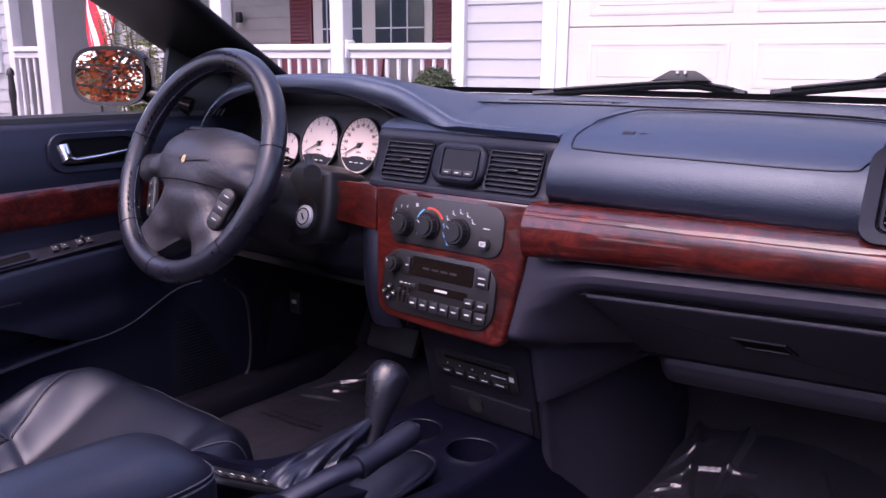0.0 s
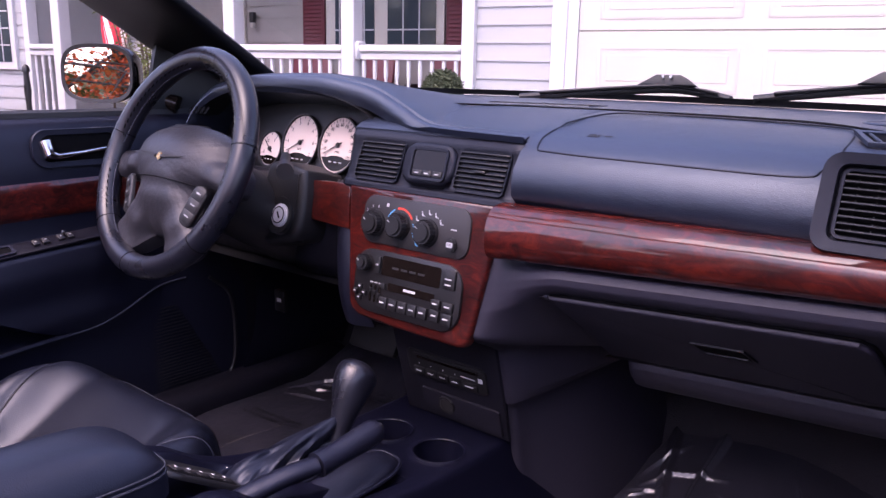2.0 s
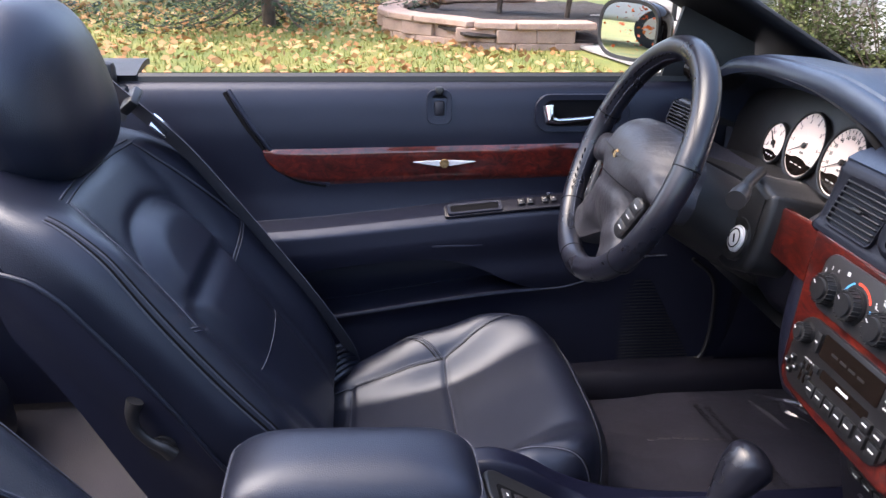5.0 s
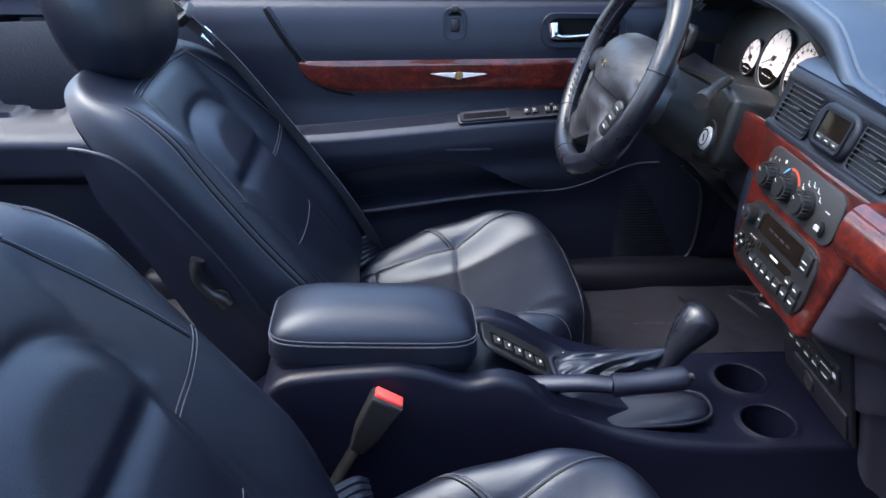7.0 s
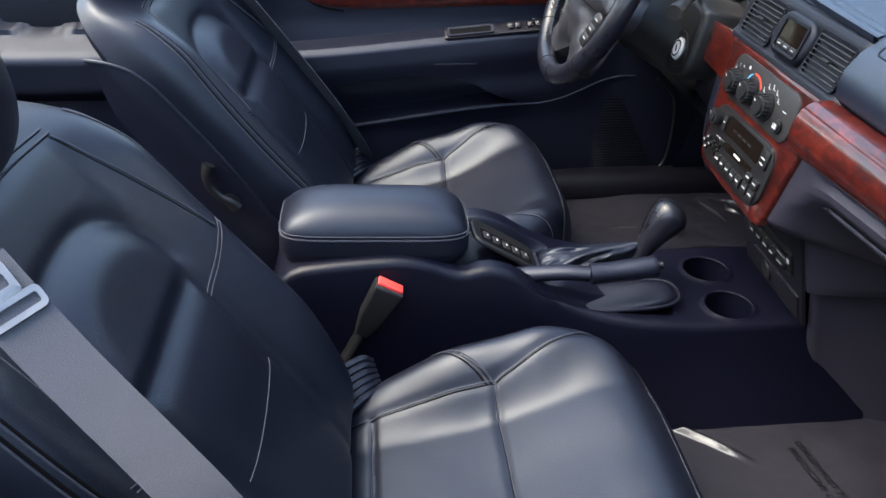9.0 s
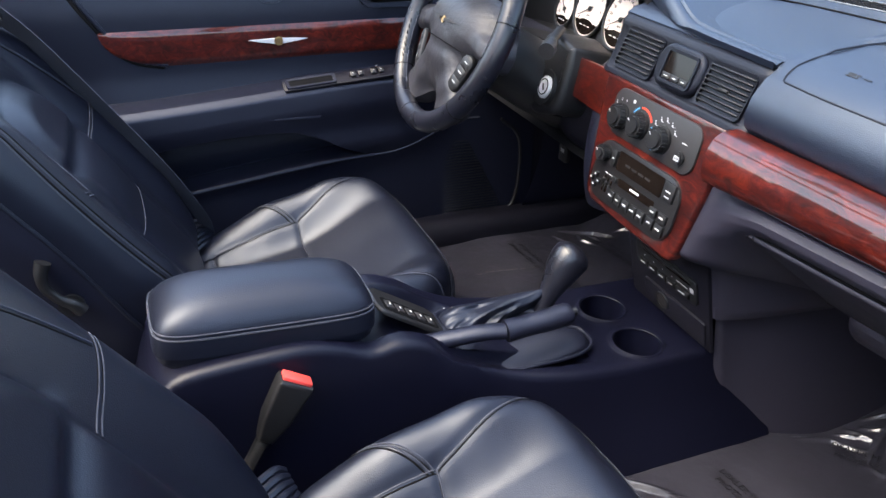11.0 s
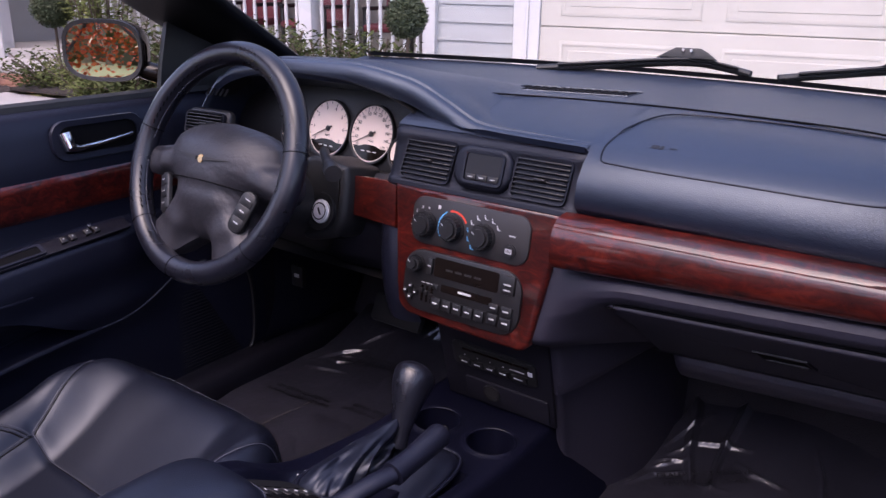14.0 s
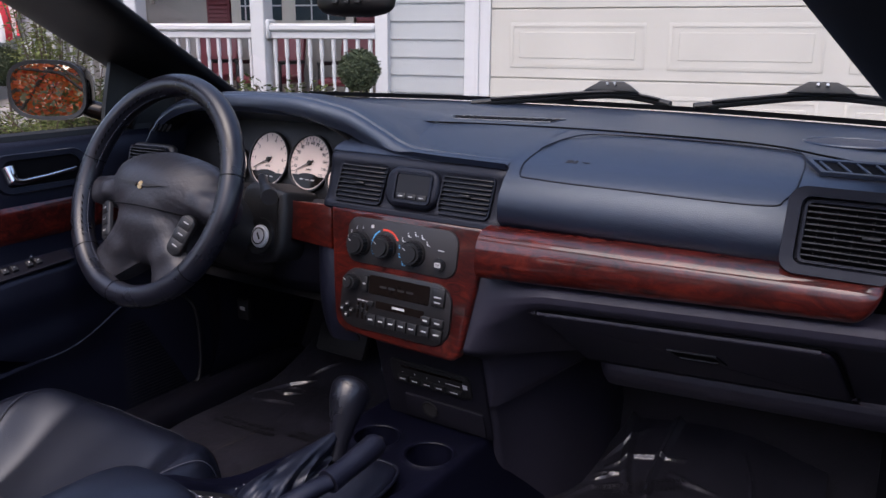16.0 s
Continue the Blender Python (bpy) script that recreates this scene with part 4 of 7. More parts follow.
def seat(cx, sag, label):
    s = thing("bucket_seat", label, "car seat", group="front seats")
    part("seat_cushion", pillow(0.245, 0.232, 0.1, 3.4, 6.0, 150, lambda v, x, y, e: cushion_shape(v, x, y, e, sag), 0.0), LEATHER, s, m=pose(cx, 0, 0))
    part("seat_base", rbox(0.42, 0.40, 0.05, 0.02, 3, at=(cx, -0.41, 0.362)), BLACK, s)
    BM = basis((cx, -0.722, 0.765), (-1, 0, 0), (0, -0.6, 0.8))
    part("backrest", pillow(0.242, 0.292, 0.1, 6.0, 6.0, 150, back_shape, 0.0), LEATHER, s, m=BM)
    part("back_shell", pillow(0.230, 0.285, 0.045, 6.0, 3.0, 32, lambda v, x, y, e: Vector((v.x * (1 - 0.06 * ease(v.y, 0.10, 0.27)), v.y - 0.03, v.z)), 0.0), PLASTIC, s, "dark navy plastic seat back shell", m=BM @ Matrix.Translation((0, 0, -0.100)) @ pose(0, 0, 0, 0, 180, 0))
    HM = basis((cx, -0.938, 0.992), (-1, 0, 0), (0, -0.26, 1))
    part("headrest", pillow(0.138, 0.116, 0.070, 3.2, 2.6, 44, headrest_shape, 0.0), LEATHER, s, m=HM)
    part("headrest_back", pillow(0.136, 0.114, 0.062, 3.2, 2.6, 28, headrest_shape, 0.0), LEATHER, s, m=HM @ pose(0, 0, 0, 0, 180, 0))
    for sx in (-1, 1):
        def side_at(up, z, out=0.0):
            w = 1 - 0.06 * ease(up, 0.10, 0.27) - 0.05 * ease(-up, 0.15, 0.29)
            return BM @ Vector((sx * (0.2415 * w + out - 0.010 * ease(-z, 0.105, 0.155)), up, z))
        sd = part("side_shell", surface(lambda u, v: side_at(-0.30 + 0.495 * u, SIDE_Z(-0.30 + 0.495 * u) * (1 - v) - (0.158 + 0.05 * ease(0.495 * u, 0.42, 0.05)) * v + 0.028 * v * ease(-0.30 + 0.495 * u, 0.10, 0.195), 0.0022), 40, 10, 0.004), PLASTIC, s, "smooth dark plastic shell on the seat's side")
        part("piping", tube([side_at(-0.30 + 0.495 * k / 50, SIDE_Z(-0.30 + 0.495 * k / 50) + 0.002, 0.002) for k in range(51)], 0.0030, 8), LEATHER, sd)
        part("hinge_cover", plate([(p.x, p.y) for p in spline([(-0.70, 0.50, 0), (-0.62, 0.50, 0), (-0.56, 0.44, 0), (-0.54, 0.39, 0), (-0.56, 0.35, 0), (-0.66, 0.345, 0), (-0.72, 0.36, 0)], 4, closed=True)], 0.016, 0.006, 3, m=Matrix(((0, 0, sx, cx + sx * 0.222), (1, 0, 0, 0), (0, 1, 0, 0), (0, 0, 0, 1)))), PLASTIC, s)
    for k in (-0.05, 0.05):
        part("headrest_post", tube([HM @ Vector((k, -0.17, -0.01)), HM @ Vector((k, -0.06, 0))], 0.006, 10), CHROME, s)

    def edge(x, y, q, p):
        mx = min(0.995, (abs(x) ** q + abs(y) ** q) ** (1 / q))
        return (1 - mx ** p) ** (1 / p)

    def on_cushion(pts, r, lift=0.0004, n=10):
        out = []
        for p in spline([(x, y, 0) for x, y in pts], n):
            v = cushion_shape(Vector((p.x, p.y + 0.397, 0)), 0, 0, edge(p.x / 0.245, (p.y + 0.397) / 0.232, 3.4, 6.0), sag)
            out.append(Vector((cx + v.x, v.y, v.z + lift)))
        return tube(out, r, 6)

    def on_back(pts, r, lift=0.0004, n=10):
        out = []
        for p in spline([(x, y, 0) for x, y in pts], n):
            v = back_shape(Vector((p.x, p.y + 0.03, 0)), 0, 0, edge(p.x / 0.242, (p.y + 0.03) / 0.292, 6.0, 6.0))
            out.append(BM @ Vector((v.x, v.y, v.z + lift)))
        return tube(out, r, 6)
    def stitched(on, pts, r):
        part("seam", on(pts, r), THREAD, s)
        part("seam_groove", on([(x + (0.0028 if x <= 0 else -0.0028), y - 0.0010) for x, y in pts], r * 1.5, -0.0010), GROOVE, s)
    for sx in (-1, 1):
        stitched(on_cushion, [(sx * 0.158, -0.585), (sx * 0.160, -0.48), (sx * 0.160, -0.388)], 0.0011)
        stitched(on_cushion, [(sx * 0.160, -0.388), (sx * 0.177, -0.33), (sx * 0.200, -0.265), (sx * 0.222, -0.215)], 0.0011)
        for d in (0.0, 0.006):
            stitched(on_cushion, [(sx * 0.160, -0.392 - d), (sx * 0.190, -0.425 - d), (sx * 0.226, -0.470 - d)], 0.0011)
        stitched(on_back, [(sx * 0.145, 0.184), (sx * 0.158, 0.12), (sx * 0.178, 0.04), (sx * 0.190, -0.010)], 0.0010)
        for d in (0.0, 0.006):
            stitched(on_back, [(sx * 0.205, -0.006 - d), (sx * 0.180, -0.019 - d), (sx * 0.150, -0.034 - d), (sx * 0.116, -0.043 - d)], 0.0010)
        for d in (0.0, 0.007):
            stitched(on_back, [(sx * (0.214 - d), 0.190), (sx * (0.222 - d), 0.12), (sx * (0.228 - d), 0.02), (sx * (0.229 - d), -0.10), (sx * (0.224 - d), -0.23)], 0.0011)
    stitched(on_cushion, [(-0.160, -0.388), (-0.06, -0.386), (0.06, -0.386), (0.160, -0.388)], 0.0011)
    stitched(on_cushion, [(-0.158, -0.552), (0.0, -0.556), (0.158, -0.552)], 0.0009)
    stitched(on_cushion, [(-0.222, -0.212), (-0.12, -0.196), (0.0, -0.191), (0.12, -0.196), (0.222, -0.212)], 0.0013)
    stitched(on_back, [(-0.092, -0.142), (-0.03, -0.147), (0.03, -0.147), (0.092, -0.142)], 0.0008)
    for d in (0.0, 0.008):
        stitched(on_back, [(-0.15, 0.186 + d), (-0.07, 0.192 + d), (0.0, 0.193 + d), (0.07, 0.192 + d), (0.15, 0.186 + d)], 0.0012)
    part("seam", tube([HM @ Vector((0.062 * (1 - 0.1 * abs(t)), 0.102 * t, 0.0585 * (1 - abs(t) ** 3.2) ** 0.4 + 0.009)) for t in [-0.95 + 1.9 * k / 24 for k in range(25)]], 0.0012, 6), THREAD, s)
    part("seam", tube([HM @ Vector((-0.062 * (1 - 0.1 * abs(t)), 0.102 * t, 0.0585 * (1 - abs(t) ** 3.2) ** 0.4 + 0.009)) for t in [-0.95 + 1.9 * k / 24 for k in range(25)]], 0.0012, 6), THREAD, s)
    # gathered leather where back meets cushion
    for sx in (-1, 1):
        for k in range(6):
            a = k / 5
            part("gather", tube(spline([(cx + sx * (0.165 + 0.05 * a), -0.585 - 0.012 * a, 0.478 + 0.030 * a - 0.8 * sag), (cx + sx * (0.185 + 0.05 * a), -0.560 - 0.006 * a, 0.486 + 0.024 * a - 0.8 * sag), (cx + sx * (0.212 + 0.032 * a), -0.540 - 0.012 * a, 0.478 + 0.020 * a - 0.8 * sag)], 6), 0.006, 8), LEATHER, s)
    return s


seat_d = seat(-0.366, 0.036, "navy leather driver's seat with stitched panels and headrest")
seat_p = seat(0.370, 0.012, "navy leather passenger seat with stitched panels and headrest")
# recline lever on the driver's seat
lever = part("recline_lever", tube(spline([(-0.112, -0.788, 0.688), (-0.110, -0.793, 0.672), (-0.110, -0.791, 0.652), (-0.110, -0.778, 0.634), (-0.110, -0.764, 0.624), (-0.113, -0.755, 0.612)], 6), lambda t: 0.0105 - 0.0035 * math.sin(math.pi * t), 12, flatten=0.8), BLACK, seat_d, "glossy black recline lever")
part("lever_hub", disc(0.016, 0.012, 24, 0.004, m=Matrix.Translation((-0.124, -0.766, 0.618)) @ pose(0, 0, 0, 0, 90, 0)), BLACK, lever)
# belt buckle on its stalk beside the passenger seat
buckle = thing("seat_belt_buckle", "black seat belt buckle with red button on a stalk", "belt buckle")
BK = basis((0.078, -0.539, 0.553), (0.06, 0.88, -0.475), (0.03, 0.48, 0.87))
part("housing", plate([(-0.021, 0.036), (0.021, 0.036), (0.0225, 0.030), (0.018, -0.024), (0.010, -0.055), (-0.010, -0.055), (-0.018, -0.024), (-0.0225, 0.030)], 0.024, 0.005, 3, m=BK @ Matrix.Translation((0, 0, -0.010))), BLACK, buckle)
part("release_button", rbox(0.038, 0.008, 0.018, 0.002, 2), REDBTN, buckle, "red release button", m=BK @ Matrix.Translation((0, 0.0365, 0)))
part("stalk", tube([BK @ Vector((0, -0.045, 0)), BK @ Vector((0.0, -0.09, 0.0)), BK @ Vector((0.0, -0.13, 0.004)), BK @ Vector((0.004, -0.19, 0.012))], 0.011, 10, flatten=0.6), BLACK, buckle)


# driver's belt down the outer side of the seat, passenger belt across the near side
def ribbon(pts, w, side, mat, parent, name="webbing", th=0.0016):
    c = spline(pts, 10)
    sd = Vector(side).normalized()
    return part(name, surface(lambda u, v: c[min(int(round(u * (len(c) - 1))), len(c) - 1)] + sd * (v - 0.5) * w, len(c) - 1, 2, th), mat, parent)


belt = thing("seat_belt", "dark navy seat belt hanging beside the driver's seat", "seat belt", group="seat belts")
ribbon([(-0.585, -0.955, 1.00), (-0.552, -0.875, 0.938), (-0.546, -0.802, 0.868), (-0.545, -0.730, 0.774), (-0.545, -0.618, 0.614), (-0.575, -0.560, 0.50), (-0.61, -0.545, 0.44)], 0.040, (0.62, 0.35, 0.55), BELT, belt)
part("guide", rbox(0.046, 0.030, 0.016, 0.005, 2, m=pose(-0.553, -0.872, 0.942, 42, 20, 0)), BLACK, belt)
part("tongue", rbox(0.036, 0.030, 0.004, 0.0015, 2, m=pose(-0.541, -0.832, 0.906, -48, 18, 0)), CHROME, belt, "bright chrome belt tongue")
belt2 = thing("seat_belt", "grey-blue seat belt running past the passenger seat", "seat belt", group="seat belts")
ribbon([(0.530, -0.810, 0.925), (0.552, -0.772, 0.880), (0.572, -0.737, 0.844), (0.596, -0.697, 0.808), (0.622, -0.656, 0.770), (0.650, -0.61, 0.71), (0.668, -0.58, 0.60), (0.672, -0.57, 0.48)], 0.042, (-0.624, 0.746, 0.243), BELT, belt2)
TG = basis((0.544, -0.785, 0.897), (-0.624, 0.746, 0.243), (-0.388, -0.563, 0.733))
tongue = part("tongue", ring_plate(rrect(0.042, 0.018, 0.005), rrect(0.034, 0.008, 0.002), 0.003, m=TG), DULLSTEEL, belt2, "dull steel belt tongue")
part("tongue_blade", ring_plate(rrect(0.024, 0.026, 0.004), rrect(0.014, 0.010, 0.002), 0.002, m=TG @ Matrix.Translation((0, 0.021, 0.0004))), DULLSTEEL, tongue)

# ---------- driver's door ----------
door = thing("door_1", "navy car door panel with burl wood strip and chrome handle", "car door", kind="structure")
DX_UP = curve1([(0.36, -0.655), (0.50, -0.655), (0.60, -0.660), (0.70, -0.668), (0.755, -0.675), (0.85, -0.672), (0.90, -0.678), (0.930, -0.688), (0.944, -0.705), (0.946, -0.73)])
SHELF = lambda y: 0.700 + 0.046 * ease(y, -0.80, -0.08)
POCKET_TOP = lambda y: 0.640 - 0.070 * ease(y, -0.42, -0.19) ** 1.4 - 0.045 * (1 - ease(y, -0.85, -0.45))
POCKET_RIM = lambda y: 0.505 + 0.066 * ease(y, -0.80, -0.16) + 0.05 * ease(y, -0.19, 0.03)


def door_x(y, z):
    x = DX_UP(z)
    s = SHELF(y) - z
    front = 1 - ease(y, -0.16, 0.02)
    bulge = ease(s, -0.001, 0.007) * (1 - 0.30 * ease(s, 0.045, 0.11) - 0.50 * ease(s, 0.13, 0.22))
    x += 0.056 * bulge * front * (0.75 + 0.25 * ease(s, 0.0, 0.02))
    t, r = POCKET_TOP(y), POCKET_RIM(y)
    inside = min(t - z, z - r) if y < -0.19 else -1
    x -= 0.070 * ease(inside, 0.0, 0.008)
    return x


def door_point(u, v):
    y = -0.93 + 1.12 * u
    r = POCKET_RIM(y)
    t = max(POCKET_TOP(y), r + 0.024)
    sh = SHELF(y)
    knots = [0.36, r - 0.006, r + 0.010, t - 0.010, t + 0.004, sh - 0.045, sh - 0.009, sh + 0.003, 0.835, 0.946]
    share = [0, 0.10, 0.19, 0.24, 0.33, 0.40, 0.47, 0.58, 0.72, 1.0]
    k = max(i for i in range(9) if share[i] <= v + 1e-9)
    z = knots[k] + (knots[k + 1] - knots[k]) * (v - share[k]) / (share[k + 1] - share[k])
    return Vector((door_x(y, z), y, z))


# near-black sheet added for the shade inside the map pocket
part("pocket_shade", surface(lambda u, v: Vector((-0.719, -0.86 + 0.66 * u, POCKET_RIM(-0.86 + 0.66 * u) + 0.004 + (max(POCKET_TOP(-0.86 + 0.66 * u), POCKET_RIM(-0.86 + 0.66 * u) + 0.010) - POCKET_RIM(-0.86 + 0.66 * u) - 0.008) * v)), 30, 6), GROOVE, door)
part("door_panel", surface(door_point, 160, 200), PLASTIC, door)
part("pocket_rim", tube([(door_x(y, POCKET_RIM(y) - 0.006) + 0.002, y, POCKET_RIM(y)) for y in [-0.85 + 0.65 * k / 40 for k in range(41)]], 0.0048, 8), PLASTIC, door)
part("panel_seam", tube([(door_x(y, POCKET_RIM(y) - 0.004) + 0.0015, y, POCKET_RIM(y)) for y in [-0.20 + 0.25 * k / 20 for k in range(21)]], 0.0020, 6), THREAD, door)
# ribbed speaker cover at the foot of the door
for k in range(26):
    zz = 0.40 + 0.0068 * k
    y0 = -0.19 + 0.07 * (1 - k / 25)
    part("grille_rib", rbox(0.0025, 0.22 - 0.002 * k, 0.0022, 0.0006, 1), BLACK, door, m=Matrix.Translation((DX_UP(zz) + 0.001, y0 + 0.13, zz)))
part("grille_frame", tube(spline([(-0.652, -0.19, 0.565), (-0.651, -0.10, 0.40), (-0.651, 0.10, 0.395), (-0.651, 0.15, 0.42), (-0.652, 0.15, 0.56), (-0.653, 0.10, 0.615)], 6), 0.004, 8), BLACK, door)
# handle in its oval bezel
HB = basis((-0.676, -0.135, 0.893), (0, 1, 0), (-0.08, 0, 1))
bezel = part("handle_bezel", ring_plate(rrect(0.170, 0.066, 0.026, 8), rrect(0.142, 0.046, 0.018, 8), 0.008, m=HB), PLASTIC, door)
# flat near-black plate in place of the shaded hollow behind the handle
part("handle_cup_shade", plate(rrect(0.144, 0.048, 0.018, 8), 0.001, m=HB @ Matrix.Translation((0, 0, 0.0025))), GROOVE, bezel)
part("door_handle", tube([HB @ Vector(p) for p in ((-0.062, 0.012, 0.006), (-0.060, -0.010, 0.013), (-0.045, -0.013, 0.013), (0.0, -0.009, 0.013), (0.05, -0.003, 0.012), (0.058, -0.002, 0.009))], lambda t: 0.0085 * (1 - ease(t, 0.15, 0.5)) + 0.0042, 12), CHROME, bezel, "chrome door handle")
LK = basis((-0.683, -0.389, 0.903), (0, 1, 0), (-0.12, 0, 1))
lock = part("lock_bezel", ring_plate(rrect(0.044, 0.060, 0.014), rrect(0.028, 0.042, 0.009), 0.008, m=LK), PLASTIC, door)
part("lock_cup", plate(rrect(0.029, 0.043, 0.009), 0.001, m=LK @ Matrix.Translation((0, 0, 0.001))), GROOVE, lock)
part("lock_slider", rbox(0.018, 0.026, 0.010, 0.004, 2), LOWER, lock, m=LK @ Matrix.Translation((0, -0.002, 0.004)))
part("lock_catch", rbox(0.014, 0.014, 0.014, 0.004, 2), BLACK, lock, m=LK @ Matrix.Translation((0, 0.028, 0.005)))
# winged badge on the wood
EM = basis((DX_UP(0.805) + 0.0085, -0.380, 0.806), (0, 1, 0), (0, 0, 1))
badge = part("badge", disc(0.0085, 0.0034, 28, 0.0012, m=EM), GOLD, door, "gold and chrome winged badge")
for sx in (-1, 1):
    part("wing", plate([(sx * 0.006, 0.0050), (sx * 0.030, 0.0042), (sx * 0.052, 0.0028), (sx * 0.034, -0.0008), (sx * 0.016, -0.0032), (sx * 0.006, -0.0045)][::sx], 0.0016, 0.0004, 1, m=EM @ Matrix.Diagonal((1.08, 1.15, 1, 1))), SATIN, badge)
# pull cup and switches on the armrest
AR = basis((-0.632, -0.280, 0.7315), (0, 1, 0.085), (-1, 0, 0.45))
sw = part("armrest_switch_panel", plate(rrect(0.255, 0.030, 0.005), 0.004, 0.0015, m=AR @ Matrix.Translation((0.025, 0, 0.002))), LOWER, door)
part("pull_cup_rim", ring_plate(rrect(0.098, 0.026, 0.005), rrect(0.086, 0.016, 0.003), 0.004, m=AR @ Matrix.Translation((-0.048, 0, 0.006))), PLASTIC, sw)
part("pull_cup", plate(rrect(0.088, 0.018, 0.003), 0.001, m=AR @ Matrix.Translation((-0.048, 0, 0.0075))), GROOVE, sw)
for x0 in (0.036, 0.052, 0.078, 0.094):
    part("window_switch", rbox(0.011, 0.012, 0.005, 0.0018, 2), CHARCOAL, sw, m=AR @ Matrix.Translation((x0, 0.001, 0.010)) @ pose(0, 0, 0, 14))
    part("switch_mark", rbox(0.003, 0.0014, 0.0005, 0.0002, 1), WHITEINK, sw, m=AR @ Matrix.Translation((x0, 0.001, 0.0128)) @ pose(0, 0, 0, 14))
part("mirror_joystick", tube([AR @ Vector((0.086, 0.008, 0.008)), AR @ Vector((0.086, 0.009, 0.017))], 0.003, 8), CHROME, sw)
part("armrest_mark", rbox(0.003, 0.09, 0.006, 0.0012, 2, m=Matrix.Translation((door_x(-0.36, 0.668) + 0.0005, -0.36, 0.668))), PLASTIC, door)
DX_FLAT = DX_UP
CREASE = [(0, -0.755, 0.928), (0, -0.738, 0.900), (0, -0.718, 0.868), (0, -0.700, 0.842), (0, -0.672, 0.800), (0, -0.640, 0.776), (0, -0.59, 0.7645)]


def door_wood(u, v):
    y = -0.695 + 0.80 * u
    zt = 0.832 + 0.010 * u
    zb = 0.765 + 0.016 * u
    k = clamp((y + 0.6951) / 0.12)
    zb = zt - (zt - zb) * math.sqrt(max(0.0, 1 - (1 - k) ** 2.2))
    z = zb + (zt - zb) * v
    return Vector((DX_FLAT(z) + 0.006 - 0.005 * (2 * v - 1) ** 8, y, z))


part("wood_trim", surface(door_wood, 0, 10, us=[0.15 * (k / 20) ** 1.7 for k in range(20)] + [0.15 + 0.85 * k / 40 for k in range(41)]), WOOD, door, "burl wood door trim strip")
# dark tube paints the crease's shadow line; the panel itself has no fold
part("crease_shade", tube([(door_x(p.y, p.z) + 0.0004, p.y, p.z) for p in spline(CREASE, 8)], 0.0034, 8), GROOVE, door)
part("panel_bead", tube([(door_x(p.y, p.z) + 0.0004, p.y + 0.007, p.z + 0.004) for p in spline(CREASE, 8)], 0.0040, 8), PLASTIC, door)
part("window_sill", tube([(-0.715, -0.93, 0.945), (-0.715, 0.14, 0.945)], 0.012, 8), RUBBER, door)
part("outer_skin", surface(lambda u, v: Vector((-0.735 - 0.06 * math.sin(v * 2.2), -0.95 + 1.2 * u, 0.945 - 0.6 * v)), 6, 8), BLACK, door)

# ---------- floor, tunnel and shell ----------
shell = thing("car_shell", "dark car body shell with carpeted floor", "car body")
part("floor_pan", rbox(1.36, 2.6, 0.03, 0.005, 1, at=(0, -0.45, 0.325)), CARPET, shell)
part("firewall", surface(lambda u, v: Vector((-0.68 + 1.36 * u, 0.42 + 0.32 * v - 0.1 * v * v, 0.34 + 0.62 * v)), 8, 12), CARPET, shell)
part("tunnel", surface(lambda u, v: Vector((0.125 * math.cos(math.pi * v) * (1.0 + 0.2 * (1 - math.sin(math.pi * v)) * ease(u, 0.3, 0.6)), -0.1 + 0.8 * u, 0.33 + 0.095 * math.sin(math.pi * v) ** 0.7)), 4, 20), CARPET, shell)
for sx in (-1, 1):
    def pillar(u, v, sx=sx):
        """Across from the glass edge to the side window edge, and up the slope."""
        z = 0.93 + 0.38 * v
        k = (z - 0.954) / 0.310
        xi, yi = 0.640 - 0.192 * k, 0.368 - 0.633 * k
        xo, yo = 0.800 - 0.140 * k, 0.285 - 0.600 * k
        a = u * 2 * math.pi
        c, w = math.cos(a), math.sin(a)
        p = 0.5 + 0.5 * (abs(c) ** 0.8) * (1 if c > 0 else -1)
        q = Vector((xi + (xo - xi) * p, yi + (yo - yi) * p, z + 0.010 * math.sin(math.pi * p)))
        off = 0.020 * (abs(w) ** 0.8) * (1 if w > 0 else -1)
        q += Vector((0.25, -0.55, -0.75)).normalized() * off
        return Vector((sx * q.x, q.y, q.z))
    part("windscreen_pillar", surface(pillar, 28, 24, closed_u=True), PILLAR, shell)
part("windscreen_header", tube(spline([(-0.56, -0.31, 1.266), (-0.3, -0.38, 1.30), (0, -0.40, 1.31), (0.3, -0.38, 1.30), (0.56, -0.31, 1.266)], 8), 0.045, 12, flatten=0.6), PLASTIC, shell)
part("cowl", surface(lambda u, v: Vector((-0.72 + 1.44 * u, FRONT(-0.72 + 1.44 * u) - 0.01 + 0.14 * v, 0.965 - 0.012 * v)), 20, 3, 0.01), BLACK, shell)
part("bonnet", surface(lambda u, v: Vector((-0.76 + 1.52 * u, 0.74 + (1.42 + 0.25 * (2 * u - 1) ** 2) * v - 0.25 * (2 * u - 1) ** 2 - 0.20 * v * (2 * u - 1) ** 2, 0.940 - 0.09 * (2 * u - 1) ** 2 - 0.17 * v ** 1.6)), 24, 16, 0.01), BLACK, shell)
part("nose", surface(lambda u, v: Vector((-0.76 + 1.52 * u, 2.155 - 0.20 * (2 * u - 1) ** 2 + 0.13 * math.sin(math.pi * v ** 0.7), 0.770 - 0.09 * (2 * u - 1) ** 2 - (0.50 - 0.09 * (2 * u - 1) ** 2) * v)), 24, 12, 0.01), BLACK, shell)
